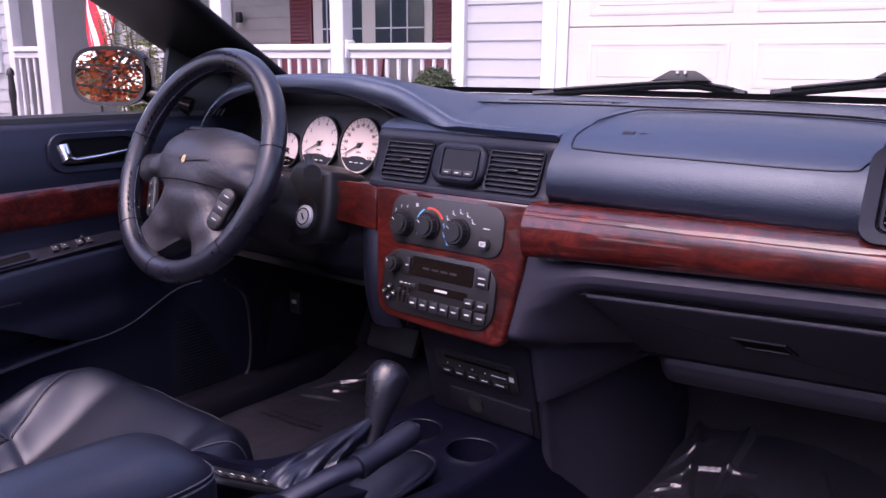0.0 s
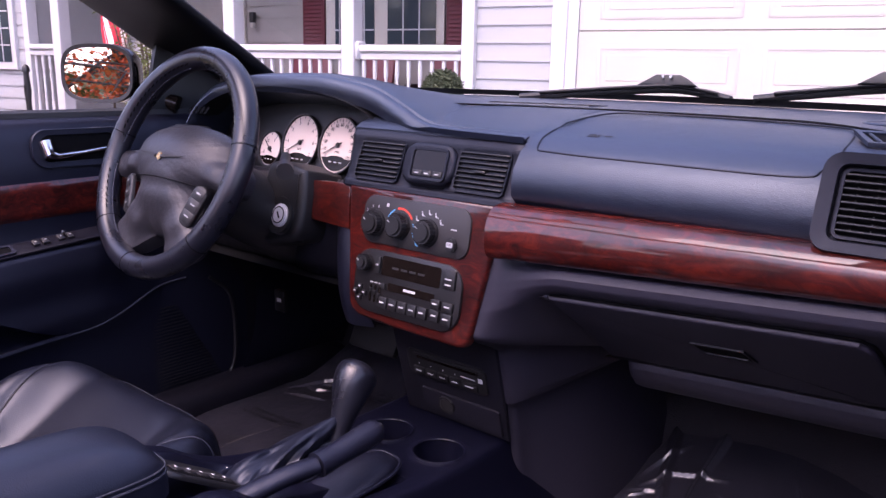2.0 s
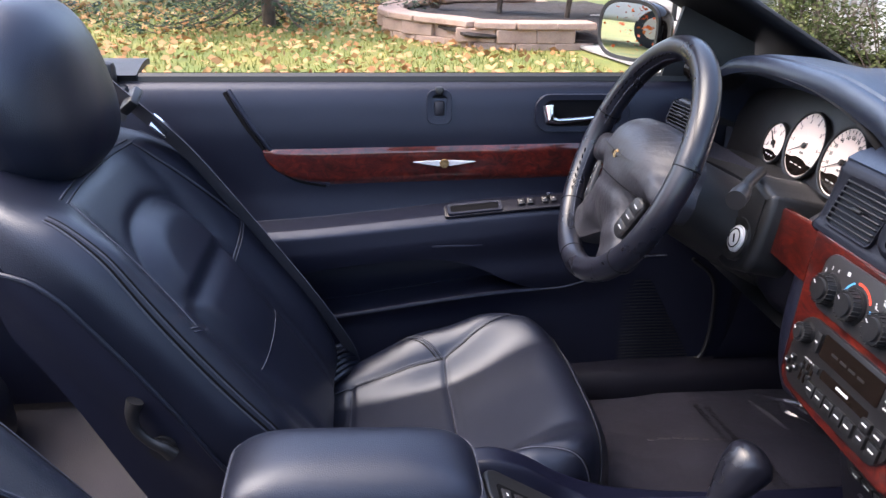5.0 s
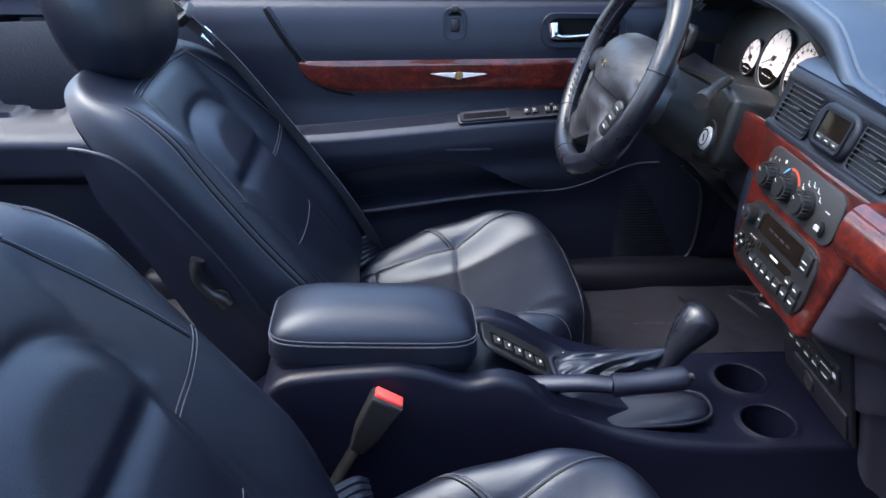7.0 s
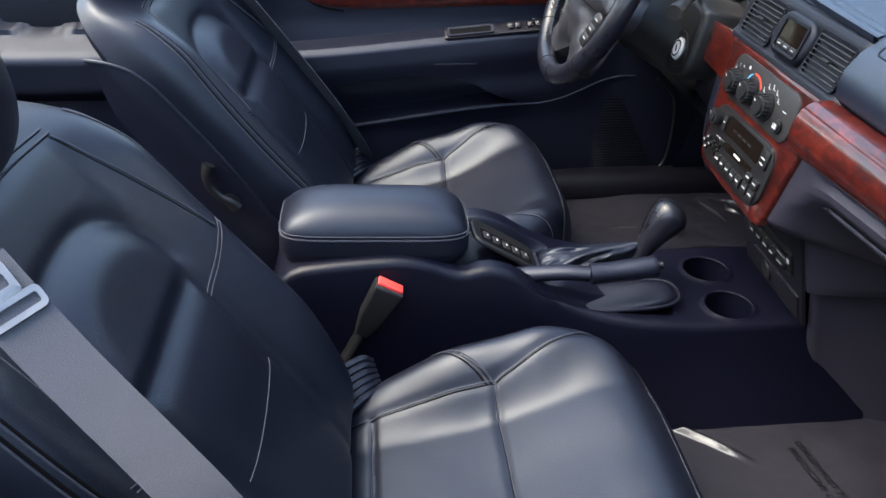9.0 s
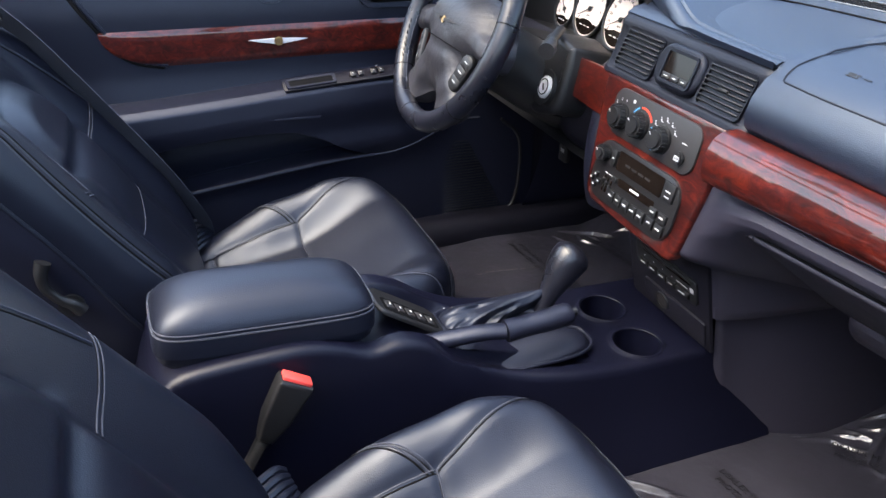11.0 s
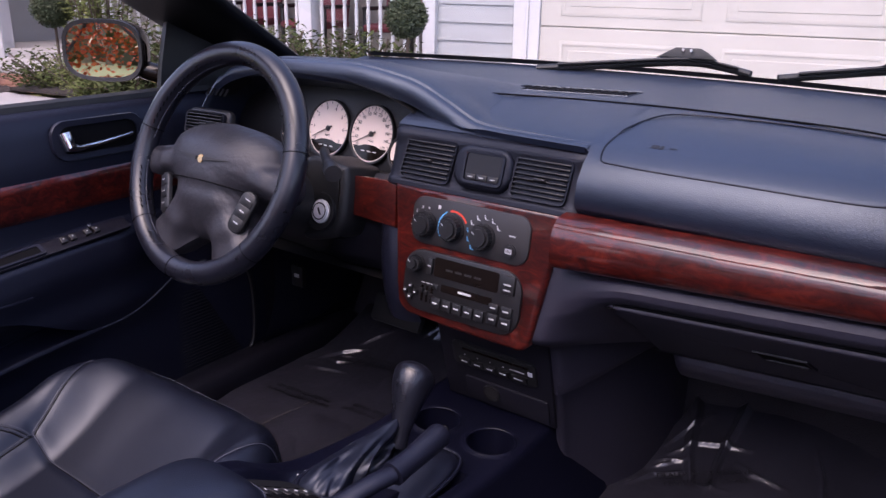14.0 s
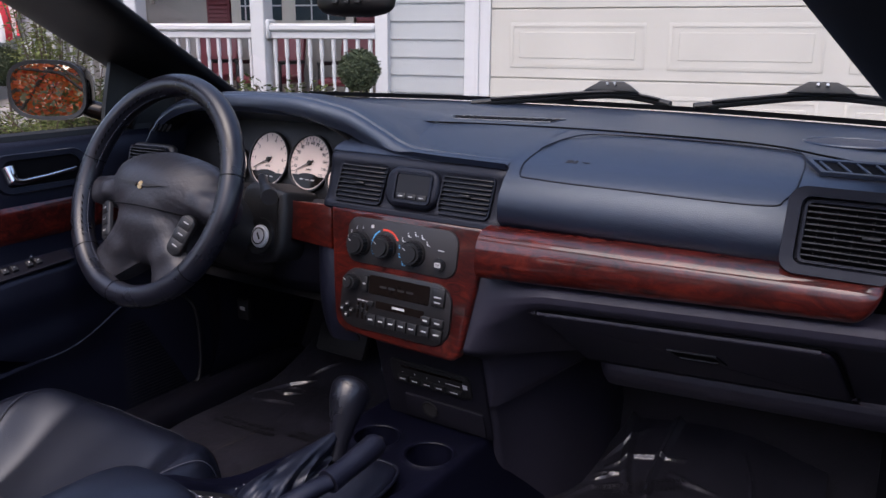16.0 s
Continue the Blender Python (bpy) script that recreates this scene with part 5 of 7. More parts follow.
part("tail_deck", surface(lambda u, v: Vector((-0.78 + 1.56 * u, -1.78 - 0.52 * v + 0.10 * v * (2 * u - 1) ** 2, 0.965 + 0.02 * math.cos(math.pi * (u - 0.5)) - 0.05 * v * v)), 20, 8, 0.01), BLACK, shell)
part("tail_panel", surface(lambda u, v: Vector((-0.78 + 1.56 * u, -2.30 + 0.10 * (2 * u - 1) ** 2 - 0.10 * math.sin(math.pi * v), 0.915 + 0.02 * math.cos(math.pi * (u - 0.5)) - 0.63 * v)), 20, 10, 0.01), BLACK, shell)
part("passenger_door", rbox(0.06, 1.1, 0.45, 0.02, 2, at=(0.735, -0.38, 0.60)), PLASTIC, shell)
part("rear_bulkhead", rbox(1.36, 0.08, 0.55, 0.03, 2, at=(0, -1.75, 0.6)), PLASTIC, shell)

# footwell sides, sills and rear quarters
for sx in (-1, 1):
    part("kick_panel", surface(lambda u, v: Vector((sx * (0.665 - 0.05 * math.sin(u * 1.3)), 0.14 + 0.50 * u, 0.335 + 0.52 * v)), 10, 8), LOWER, shell)
    part("sill_cover", rbox(0.10, 1.5, 0.10, 0.03, 3, at=(sx * 0.650, -0.30, 0.350)), LOWER, shell)
part("dash_end", rbox(0.03, 0.34, 0.26, 0.012, 2, at=(-0.655, 0.30, 0.83)), PAD, shell)
part("dash_end", rbox(0.03, 0.34, 0.26, 0.012, 2, at=(0.668, 0.30, 0.83)), PAD, shell)
part("underdash", surface(lambda u, v: Vector((-0.66 + 0.54 * u, 0.03 + 0.33 * v, 0.70 - 0.02 * v)), 6, 4), BLACK, shell)
part("kick_pad", surface(lambda u, v: Vector((-0.672 + 0.055 * math.sin(math.pi * v) ** 0.8, 0.16 + 0.28 * u + 0.05 * v, 0.35 + 0.34 * v)), 12, 16), PLASTIC, shell)


def quarter_x(y, z):
    x = -0.640 - 0.03 * ease(z, 0.80, 0.95)
    x += 0.055 * (1 - ease(abs(z - 0.66), 0.03, 0.075)) * (1 - ease(y, -1.02, -0.97))
    x -= 0.030 * ease(0.14 - math.hypot((y + 1.19) * 0.85, (z - 0.825) * 1.55), 0.0, 0.008)
    return x


part("quarter_panel", surface(lambda u, v: Vector((quarter_x(-1.75 + 0.80 * u, 0.36 + 0.60 * v), -1.75 + 0.80 * u, 0.36 + 0.60 * v)), 60, 60), PLASTIC, shell)
qg = part("speaker_grille", plate([(p.x, p.y) for p in spline([(-0.13, 0.02, 0), (-0.10, 0.072, 0), (0.0, 0.082, 0), (0.10, 0.075, 0), (0.135, 0.02, 0), (0.12, -0.06, 0), (0.05, -0.085, 0), (-0.08, -0.08, 0), (-0.13, -0.04, 0)], 4, closed=True)], 0.004, 0.002, m=basis((-0.668, -1.19, 0.825), (0, 1, 0), (0, 0, 1))), PERF, shell)
part("quarter_panel", rbox(0.05, 0.80, 0.58, 0.02, 2, at=(0.69, -1.35, 0.66)), PLASTIC, shell)
part("rear_seat", pillow(0.60, 0.24, 0.14, 5, 4, 30, lambda v, x, y, e: v - Vector((0, 0, 0.03 * gauss(v.x, 0.1))), 0.0), LEATHER, shell, "navy leather rear bench", m=pose(0, -1.33, 0.40))
part("rear_backrest", pillow(0.60, 0.25, 0.10, 5, 4, 30, None, 0.0), LEATHER, shell, m=basis((0, -1.62, 0.70), (-1, 0, 0), (0, -0.35, 1)))
part("belt_line", surface(lambda u, v: Vector((-0.70 - 0.10 * v, -1.9 + 1.0 * u, 0.955 + 0.015 * math.sin(v * 2))), 8, 4, 0.01), BLACK, shell)
part("door_jamb", rbox(0.05, 0.06, 0.57, 0.008, 2, at=(-0.700, -0.942, 0.655)), BLACK, shell)
part("quarter_window_gap", rbox(0.03, 0.05, 0.10, 0.01, 2, at=(-0.69, -0.955, 0.93)), BLACK, shell)
FLANK_Z = curve1([(-2.25, 0.905), (-1.7, 0.945), (0.2, 0.945), (0.6, 0.860), (1.3, 0.815), (1.95, 0.690)])
for sx in (-1, 1):
    def flank(u, v, sx=sx):
        """The car's flank, from the waistline down to the sill."""
        y = -2.22 + 4.17 * u
        zt = FLANK_Z(y) - (0.02 if sx > 0 else 0.0)
        w = 0.79 - 0.05 * ease(y, 1.4, 1.95) - 0.03 * ease(-y, 1.8, 2.2)
        return Vector((sx * (w + 0.06 * math.sin(v * 2.4)), y, zt - (zt - 0.26) * v))
    part("body_side", surface(flank, 40, 12), BLACK, shell)

# ---------- ground and house ----------
HOUSE = pose(0, 0, 0, 0, 0, 10.5)
CONCRETE = material("driveway_concrete", (0.30, 0.29, 0.28), 0.85, blotch=0.15, blotch_size=0.8, grain=0.15, grain_size=60, bump=0.3, bump_size=90)
GRASS = material("lawn_grass", (0.080, 0.115, 0.020), 0.9, second=(0.19, 0.17, 0.04), blotch_size=1.6, grain=0.4, grain_size=40, bump=0.8, bump_size=70)
BLADE = material("grass_blade", (0.09, 0.13, 0.022), 0.8, second=(0.21, 0.19, 0.045), blotch_size=2.5)
SIDING = material("pale_vinyl_siding", (0.345, 0.358, 0.36), 0.55, blotch=0.05, blotch_size=2, bump=0.1, bump_size=120, grain=0.03, grain_size=30)
# beige, darkened in its base colour for the shade under the porch roof
SIDING2 = material("beige_siding_in_shade", (0.29, 0.27, 0.245), 0.6, blotch=0.06, blotch_size=2, bump=0.1, bump_size=120)
TRIMW = material("white_trim_paint", (0.52, 0.52, 0.525), 0.5, blotch=0.04, blotch_size=3)
CASING = material("beige_window_casing", (0.52, 0.49, 0.42), 0.55, blotch=0.05, blotch_size=3)
DOORW = material("cream_garage_paint", (0.46, 0.440, 0.395), 0.5, blotch=0.05, blotch_size=2, bump=0.05, bump_size=200)
MAROON = material("maroon_shutter", (0.13, 0.020, 0.028), 0.5, blotch=0.1, blotch_size=5)
REDSHUT = material("red_shutter", (0.33, 0.030, 0.035), 0.5, blotch=0.1, blotch_size=5)
WINDOW = material("window_glass_dark", (0.03, 0.045, 0.055), 0.08, blotch=0.2, blotch_size=3)
STONE = material("planter_stone", (0.34, 0.235, 0.185), 0.85, blotch=0.2, blotch_size=4, grain=0.2, grain_size=60, bump=0.5, bump_size=40)
MULCH = material("dark_mulch", (0.022, 0.016, 0.014), 0.95, grain=0.6, grain_size=40, bump=1.0, bump_size=30, blotch=0.3, blotch_size=3)
BARK = material("tree_bark", (0.09, 0.065, 0.05), 0.9, blotch=0.3, blotch_size=10, bump=0.6, bump_size=40)
SPRUCE = material("spruce_needles", (0.035, 0.062, 0.040), 0.7, second=(0.085, 0.115, 0.075), blotch_size=5, spec=0.15)
BLUESPR = material("blue_spruce_needles", (0.05, 0.085, 0.080), 0.7, second=(0.11, 0.15, 0.14), blotch_size=6, spec=0.15)
BOXLEAF = material("boxwood_leaf", (0.040, 0.058, 0.030), 0.6, second=(0.085, 0.10, 0.060), blotch_size=20, spec=0.15)
JUNI = material("juniper_leaf", (0.030, 0.048, 0.016), 0.8, second=(0.075, 0.082, 0.030), blotch_size=6, spec=0.15)
MAPLE = material("red_maple_leaf", (0.42, 0.045, 0.02), 0.6, second=(0.60, 0.16, 0.04), blotch_size=3, spec=0.15)
YELLOW = material("yellow_leaf", (0.60, 0.36, 0.04), 0.6, second=(0.70, 0.45, 0.06), blotch_size=4, spec=0.15)
DEADLEAF = material("fallen_leaf", (0.34, 0.14, 0.05), 0.8, second=(0.48, 0.30, 0.14), blotch_size=1.2)
FLAGRED = material("flag_red", (0.55, 0.03, 0.05), 0.8, blotch=0.1, blotch_size=10)
FLAGWHITE = material("flag_white", (0.75, 0.73, 0.72), 0.8, blotch=0.05, blotch_size=10)
CARWHITE = material("white_car_paint", (0.75, 0.76, 0.78), 0.25, coat=0.6, blotch=0.03, blotch_size=2)

ground = part("ground", rbox(500, 500, 0.1, 0, at=(-40, 60, -0.06)), GRASS)
tagged(ground, "green autumn lawn with fallen leaves", "lawn", kind="structure")
drive = part("driveway", surface(lambda u, v: HOUSE @ Vector((-2.9 + 8.5 * u, -14 + 19.3 * v, 0.004 + 0.28 * ease(v, 0.78, 1.0))), 4, 30, 0.06), CONCRETE)
tagged(drive, "pale concrete driveway sloping up to the garage", "driveway", kind="structure")
path = part("walkway", surface(lambda u, v: HOUSE @ Vector((-2.9 - 4.9 * u, 3.05 + 0.95 * v + 0.25 * math.sin(u * 1.4), 0.012)), 16, 3, 0.03), CONCRETE)
tagged(path, "pale concrete walkway along the planting beds", "walkway", kind="structure")

# ---------- house ----------
YF = 5.2
house = thing("house", "pale sided house with white trim and maroon shutters", "house", m=HOUSE)


def hbox(name, x0, x1, y0, y1, z0, z1, mat, parent=None, r=0.004, label=""):
    return part(name, rbox(x1 - x0, y1 - y0, z1 - z0, r, 1, at=((x0 + x1) / 2, (y0 + y1) / 2, (z0 + z1) / 2)), mat, parent or house, label)


def boards(x0, x1, y, z0, z1, mat, step=0.146, start=0.0, parent=None):
    k = 0
    z = z0 + start
    while z < z1:
        b = bmesh.new()
        d = 0.016
        q = [(x0, y, z), (x1, y, z), (x1, y - d, z), (x0, y - d, z), (x0, y, z + step), (x1, y, z + step), (x1, y - 0.003, z + step), (x0, y - 0.003, z + step)]
        vs = [b.verts.new(p) for p in q]
        for f in ((0, 1, 2, 3), (3, 2, 6, 7), (7, 6, 5, 4), (4, 5, 1, 0), (0, 3, 7, 4), (1, 5, 6, 2)):
            b.faces.new([vs[i] for i in f])
        part("siding_board", b, mat, parent or house, flat=True)
        z += step
        k += 1


ZTOP = 3.3
hbox("wall", -2.66, 6.5, YF + 0.05, YF + 0.25, 0.0, ZTOP, SIDING, label="pale front wall")
boards(-2.62, -1.905, YF + 0.05, 0.25, ZTOP, SIDING, start=-0.018)
hbox("corner_board", -2.72, -2.60, YF - 0.01, YF + 0.30, 0.2, ZTOP, TRIMW)
hbox("garage_trim", -1.905, -1.685, YF - 0.015, YF + 0.07, 0.2, 2.55, TRIMW)
hbox("garage_trim_bead", -1.80, -1.775, YF - 0.03, YF - 0.015, 0.2, 2.55, TRIMW)
hbox("garage_header", -1.905, 6.0, YF - 0.015, YF + 0.07, 2.42, 2.60, TRIMW)
# garage door: four sections, long raised panels
gdoor = hbox("garage_door", -1.685, 3.20, YF + 0.020, YF + 0.06, 0.285, 2.42, DOORW, label="cream panelled garage door")
for sct in range(4):
    z0 = 0.285 + 0.53 * sct
    hbox("door_section", -1.684, 3.199, YF + 0.004, YF + 0.020, z0 + 0.004, z0 + 0.526, DOORW, gdoor, 0.004)
    for p in range(4):
        x0 = -1.52 + 1.22 * p
        o = [(x0 - 0.0, z0 + 0.085), (x0 + 1.055, z0 + 0.085), (x0 + 1.055, z0 + 0.425), (x0, z0 + 0.425)]
        m0 = Matrix(((1, 0, 0, 0), (0, 0, -1, YF + 0.004), (0, 1, 0, 0), (0, 0, 0, 1)))
        part("raised_panel", ring_plate(o, [(x0 + 0.03, z0 + 0.115), (x0 + 1.025, z0 + 0.115), (x0 + 1.025, z0 + 0.395), (x0 + 0.03, z0 + 0.395)], 0.005, m=m0), DOORW, gdoor)
        part("raised_panel", plate([(x0 + 0.075, z0 + 0.155), (x0 + 0.98, z0 + 0.155), (x0 + 0.98, z0 + 0.355), (x0 + 0.075, z0 + 0.355)], 0.004, 0.0035, 1, m=m0), DOORW, gdoor)
hbox("roof_soffit", -12.5, 6.6, YF - 0.4, YF + 3.0, ZTOP, ZTOP + 0.12, TRIMW, label="white soffit")
part("roof", surface(lambda u, v: Vector((-12.6 + 19.4 * u, YF - 0.45 + 5.5 * v, ZTOP + 0.12 + 3.0 * v)), 4, 4, 0.1), material("roof_shingle", (0.09, 0.085, 0.08), 0.9, grain=0.3, grain_size=20, blotch=0.2, blotch_size=2), house)

# porch back wall with window and shutters
YB = 7.0
hbox("porch_wall", -12.3, -2.6, YB, YB + 0.2, 0.0, ZTOP, SIDING2)
boards(-10.2, -6.95, YB, 0.3, ZTOP, SIDING2)
boards(-6.75, -5.86, YB, 0.3, ZTOP, SIDING2)
boards(-3.56, -2.62, YB, 0.3, ZTOP, SIDING2)
hbox("porch_side_wall", -2.66, -2.56, YF + 0.2, YB, 0.0, ZTOP, SIDING2)
hbox("porch_floor", -8.6, -2.62, YF - 0.02, YB, 0.20, 0.33, CONCRETE)
hbox("entry_casing", -7.00, -6.80, YB - 0.05, YB, 0.33, 2.5, CASING)
win = hbox("window", -5.50, -3.88, YB - 0.055, YB - 0.005, 1.22, 2.6, CASING, label="wide porch window in beige casing")
for x0, x1 in ((-5.36, -5.22), (-5.08, -4.80), (-4.62, -3.98)):
    hbox("pane", x0, x1, YB - 0.062, YB - 0.056, 1.30, 2.55, WINDOW, win)
    n = 1 if x1 - x0 < 0.3 else 2
    for k in range(n):
        xc = x0 + (x1 - x0) * (k + 1) / (n + 1)
        hbox("muntin", xc - 0.008, xc + 0.008, YB - 0.068, YB - 0.062, 1.30, 2.55, TRIMW, win, 0.001)
    for zz in (1.46, 1.98):
        hbox("muntin", x0, x1, YB - 0.069, YB - 0.0625, zz - 0.008, zz + 0.008, TRIMW, win, 0.001)
hbox("window_sill", -5.52, -3.86, YB - 0.09, YB - 0.005, 1.17, 1.22, CASING, win)
for x0, x1 in ((-5.86, -5.53), (-3.86, -3.56)):
    sh = hbox("shutter", x0, x1, YB - 0.045, YB - 0.01, 1.18, 2.7, MAROON, label="maroon louvred shutter")
    for k in range(30):
        part("louvre", rbox(x1 - x0 - 0.07, 0.012, 0.034, 0.003, 1), MAROON, sh, m=Matrix.Translation(((x0 + x1) / 2, YB - 0.048, 1.26 + 0.046 * k)) @ pose(0, 0, 0, -28))
lamp = thing("wall_lantern", "small dark wall lantern on the porch", "lantern", m=HOUSE)
part("body", rbox(0.07, 0.07, 0.13, 0.015, 2, at=(-6.62, YB - 0.09, 1.62)), BLACK, lamp)
part("glass", rbox(0.052, 0.052, 0.06, 0.01, 2, at=(-6.62, YB - 0.09, 1.525)), DOORW, lamp)
# brick-faced stoop before the entry
BRICK = material("red_brown_brick", (0.26, 0.13, 0.09), 0.85, blotch=0.2, blotch_size=9, grain=0.2, grain_size=60, bump=0.4, bump_size=60)
stoop = thing("entry_stoop", "low entry step with pale slab on red brick", "step", m=HOUSE)
hbox("slab", -7.95, -6.62, YF - 0.72, YF - 0.03, 0.175, 0.235, CONCRETE, stoop, 0.012)
hbox("core", -7.90, -6.67, YF - 0.66, YF - 0.03, 0.0, 0.174, MULCH, stoop)
BRK = rbox(0.190, 0.09, 0.052, 0.004, 1)
BRK.to_mesh(brk_me := bpy.data.meshes.new("brick"))
BRK.free()
for c_ in range(3):
    for k in range(7 if c_ == 1 else 6):
        part("brick", brk_me, BRICK, stoop, m=Matrix.Translation((-7.79 + 0.2 * k - (0.1 if c_ == 1 else 0.0), YF - 0.675, 0.030 + 0.058 * c_)))
# porch chairs, dark, behind the balusters
for xc in (-5.42, -4.55, -3.55):
    ch = thing("porch_chair", "dark red porch chair behind the railing", "chair", m=HOUSE)
    part("back", rbox(0.55, 0.06, 0.50, 0.03, 2, m=pose(xc, 6.55, 0.93, -12)), MAROON, ch)
    part("seat", rbox(0.55, 0.50, 0.08, 0.03, 2, at=(xc, 6.30, 0.68)), MAROON, ch)
    for sx in (-0.26, 0.26):
        part("leg", rbox(0.04, 0.5, 0.04, 0.01, 1, at=(xc + sx, 6.3, 0.86)), BLACK, ch)
        part("leg", rbox(0.04, 0.04, 0.52, 0.01, 1, at=(xc + sx, 6.08, 0.59)), BLACK, ch)

# railing: posts, rails, turned balusters
rail = thing("porch_railing", "white porch railing with turned balusters", "railing", m=HOUSE)
BAL = bmesh.new()
PR = [(0.0, 0.020), (0.20, 0.020), (0.22, 0.013), (0.26, 0.019), (0.30, 0.014), (0.52, 0.018), (0.56, 0.013), (0.60, 0.020), (0.62, 0.020), (0.80, 0.020)]
rings = [[BAL.verts.new((r * math.cos(2 * math.pi * k / 8), r * math.sin(2 * math.pi * k / 8), z)) for k in range(8)] for z, r in PR]
for A, B in zip(rings, rings[1:]):
    for k in range(8):
        BAL.faces.new((A[k], A[(k + 1) % 8], B[(k + 1) % 8], B[k]))
BALM = bpy.data.meshes.new("baluster")
BAL.to_mesh(BALM)
BAL.free()
SECT = [(-3.80, -2.72), (-5.25, -3.95), (-6.62, -5.40), (-8.60, -7.95)]
for x0, x1 in SECT:
    hbox("top_rail", x0, x1, YF - 0.035, YF + 0.075, 1.165, 1.235, TRIMW, rail, 0.02)
    hbox("under_rail", x0, x1, YF - 0.010, YF + 0.05, 1.105, 1.165, TRIMW, rail, 0.006)
    hbox("bottom_rail", x0, x1, YF - 0.010, YF + 0.05, 0.36, 0.42, TRIMW, rail, 0.006)
    n = int((x1 - x0) / 0.118)
    for k in range(n):
        part("baluster", BALM, TRIMW, rail, m=Matrix.Translation((x0 + (k + 0.5) * (x1 - x0) / n, YF + 0.02, 0.36)))
for x0 in (-3.95, -5.40, -6.77, -8.10):
    hbox("post", x0, x0 + 0.15, YF - 0.055, YF + 0.095, 0.2, ZTOP, TRIMW, rail, 0.01)
hbox("bracket", -3.80, -3.76, YF - 0.05, YF + 0.09, 1.10, 1.27, TRIMW, rail, 0.015)

# bay at the far end of the porch
bay = thing("house_bay", "pale sided house bay with white corner boards", "house bay", m=HOUSE)
hbox("wall", -9.90, -8.62, YF + 0.03, YF + 2.0, 0.0, ZTOP, SIDING, bay)
boards(-9.86, -8.66, YF + 0.03, 0.15, ZTOP, SIDING, parent=bay)
for x0 in (-9.98, -8.70):
    hbox("corner_board", x0, x0 + 0.10, YF - 0.01, YF + 0.12, 0.1, ZTOP, TRIMW, bay)
bw = hbox("window", -9.66, -8.86, YF - 0.02, YF + 0.03, 0.93, 2.5, TRIMW, bay)
hbox("pane", -9.57, -8.95, YF - 0.028, YF - 0.021, 1.02, 2.42, WINDOW, bw)
for k in range(1, 4):
    hbox("muntin", -9.57 + 0.155 * k - 0.007, -9.57 + 0.155 * k + 0.007, YF - 0.034, YF - 0.028, 1.02, 2.42, TRIMW, bw, 0.001)
for k in range(1, 7):
    hbox("muntin", -9.57, -8.95, YF - 0.035, YF - 0.0285, 1.02 + 0.2 * k - 0.007, 1.02 + 0.2 * k + 0.007, TRIMW, bw, 0.001)
FM = Matrix.Translation((-9.90, YF + 0.03, 0)) @ pose(0, 0, 0, 0, 0, -42)
part("side_wall", rbox(2.2, 0.1, ZTOP, 0.004, 1, m=FM @ Matrix.Translation((-1.1, 0.06, ZTOP / 2))), SIDING, bay)
for k in range(21):
    b = bmesh.new()
    z = 0.12 + 0.146 * k
    vs = [b.verts.new(p) for p in ((-2.2, 0.01, z), (0, 0.01, z), (0, -0.008, z), (-2.2, -0.008, z), (-2.2, 0.01, z + 0.146), (0, 0.01, z + 0.146), (0, 0.006, z + 0.146), (-2.2, 0.006, z + 0.146))]
    for f in ((0, 1, 2, 3), (3, 2, 6, 7), (7, 6, 5, 4), (4, 5, 1, 0)):
        b.faces.new([vs[i] for i in f])
    part("siding_board", b, SIDING, bay, m=FM, flat=True)
part("window", rbox(0.62, 0.05, 1.5, 0.004, 1, m=FM @ Matrix.Translation((-0.95, -0.02, 1.75))), TRIMW, bay)
part("pane", rbox(0.46, 0.01, 1.34, 0.002, 1, m=FM @ Matrix.Translation((-0.95, -0.05, 1.75))), WINDOW, bay)
for xx in (-1.46, -0.44):
    part("shutter", rbox(0.34, 0.04, 1.6, 0.004, 1, m=FM @ Matrix.Translation((xx, -0.025, 1.70))), REDSHUT, bay, "red louvred shutter")

# flag hanging from the porch
flag = thing("flag", "red and white striped flag hanging from the porch", "flag", m=HOUSE)
for k in range(9):
    def strip(u, v, k=k):
        w = (k + v) / 9
        return Vector((-7.22 + 0.52 * w + 0.04 * math.sin(7 * u + 5 * w) + 0.06 * u, YF - 0.12 + 0.06 * math.sin(9 * w + 2 * u), 2.02 - 1.00 * u + 0.12 * w + 0.03 * math.sin(11 * w)))
    part("stripe", surface(strip, 14, 3, 0.002), FLAGRED if k % 2 == 0 else FLAGWHITE, flag)
part("pole", tube([(-6.9, YF + 0.02, 1.9), (-7.15, YF - 0.25, 2.5)], 0.012, 8), TRIMW, flag)


# ---------- plants ----------
def leaf_mesh(points, size, rng, squash=0.5, tilt=1.0):
    """Small bent leaves at points; returns vertices and faces."""
    V, F = [], []
    for p in points:
        a = rng.uniform(0, 2 * math.pi)
        d = Vector((math.cos(a), math.sin(a), rng.uniform(-0.6, 0.6) * tilt)).normalized()
        s = d.cross(Vector((rng.uniform(-1, 1), rng.uniform(-1, 1), rng.uniform(-1, 1)))).normalized()
        k = size * rng.uniform(0.6, 1.3)
        i = len(V)
        V += [tuple(p), tuple(p + d * k * 0.5 + s * k * squash * 0.5), tuple(p + d * k), tuple(p + d * k * 0.5 - s * k * squash * 0.5)]
        F.append((i, i + 1, i + 2, i + 3))
    return V, F


def leaves(name, points, size, mat, parent, rng, squash=0.5, tilt=1.0):
    V, F = leaf_mesh(points, size, rng, squash, tilt)
    me = bpy.data.meshes.new(name)
    me.from_pydata(V, [], F)
    return part(name, me, mat, parent, flat=True)


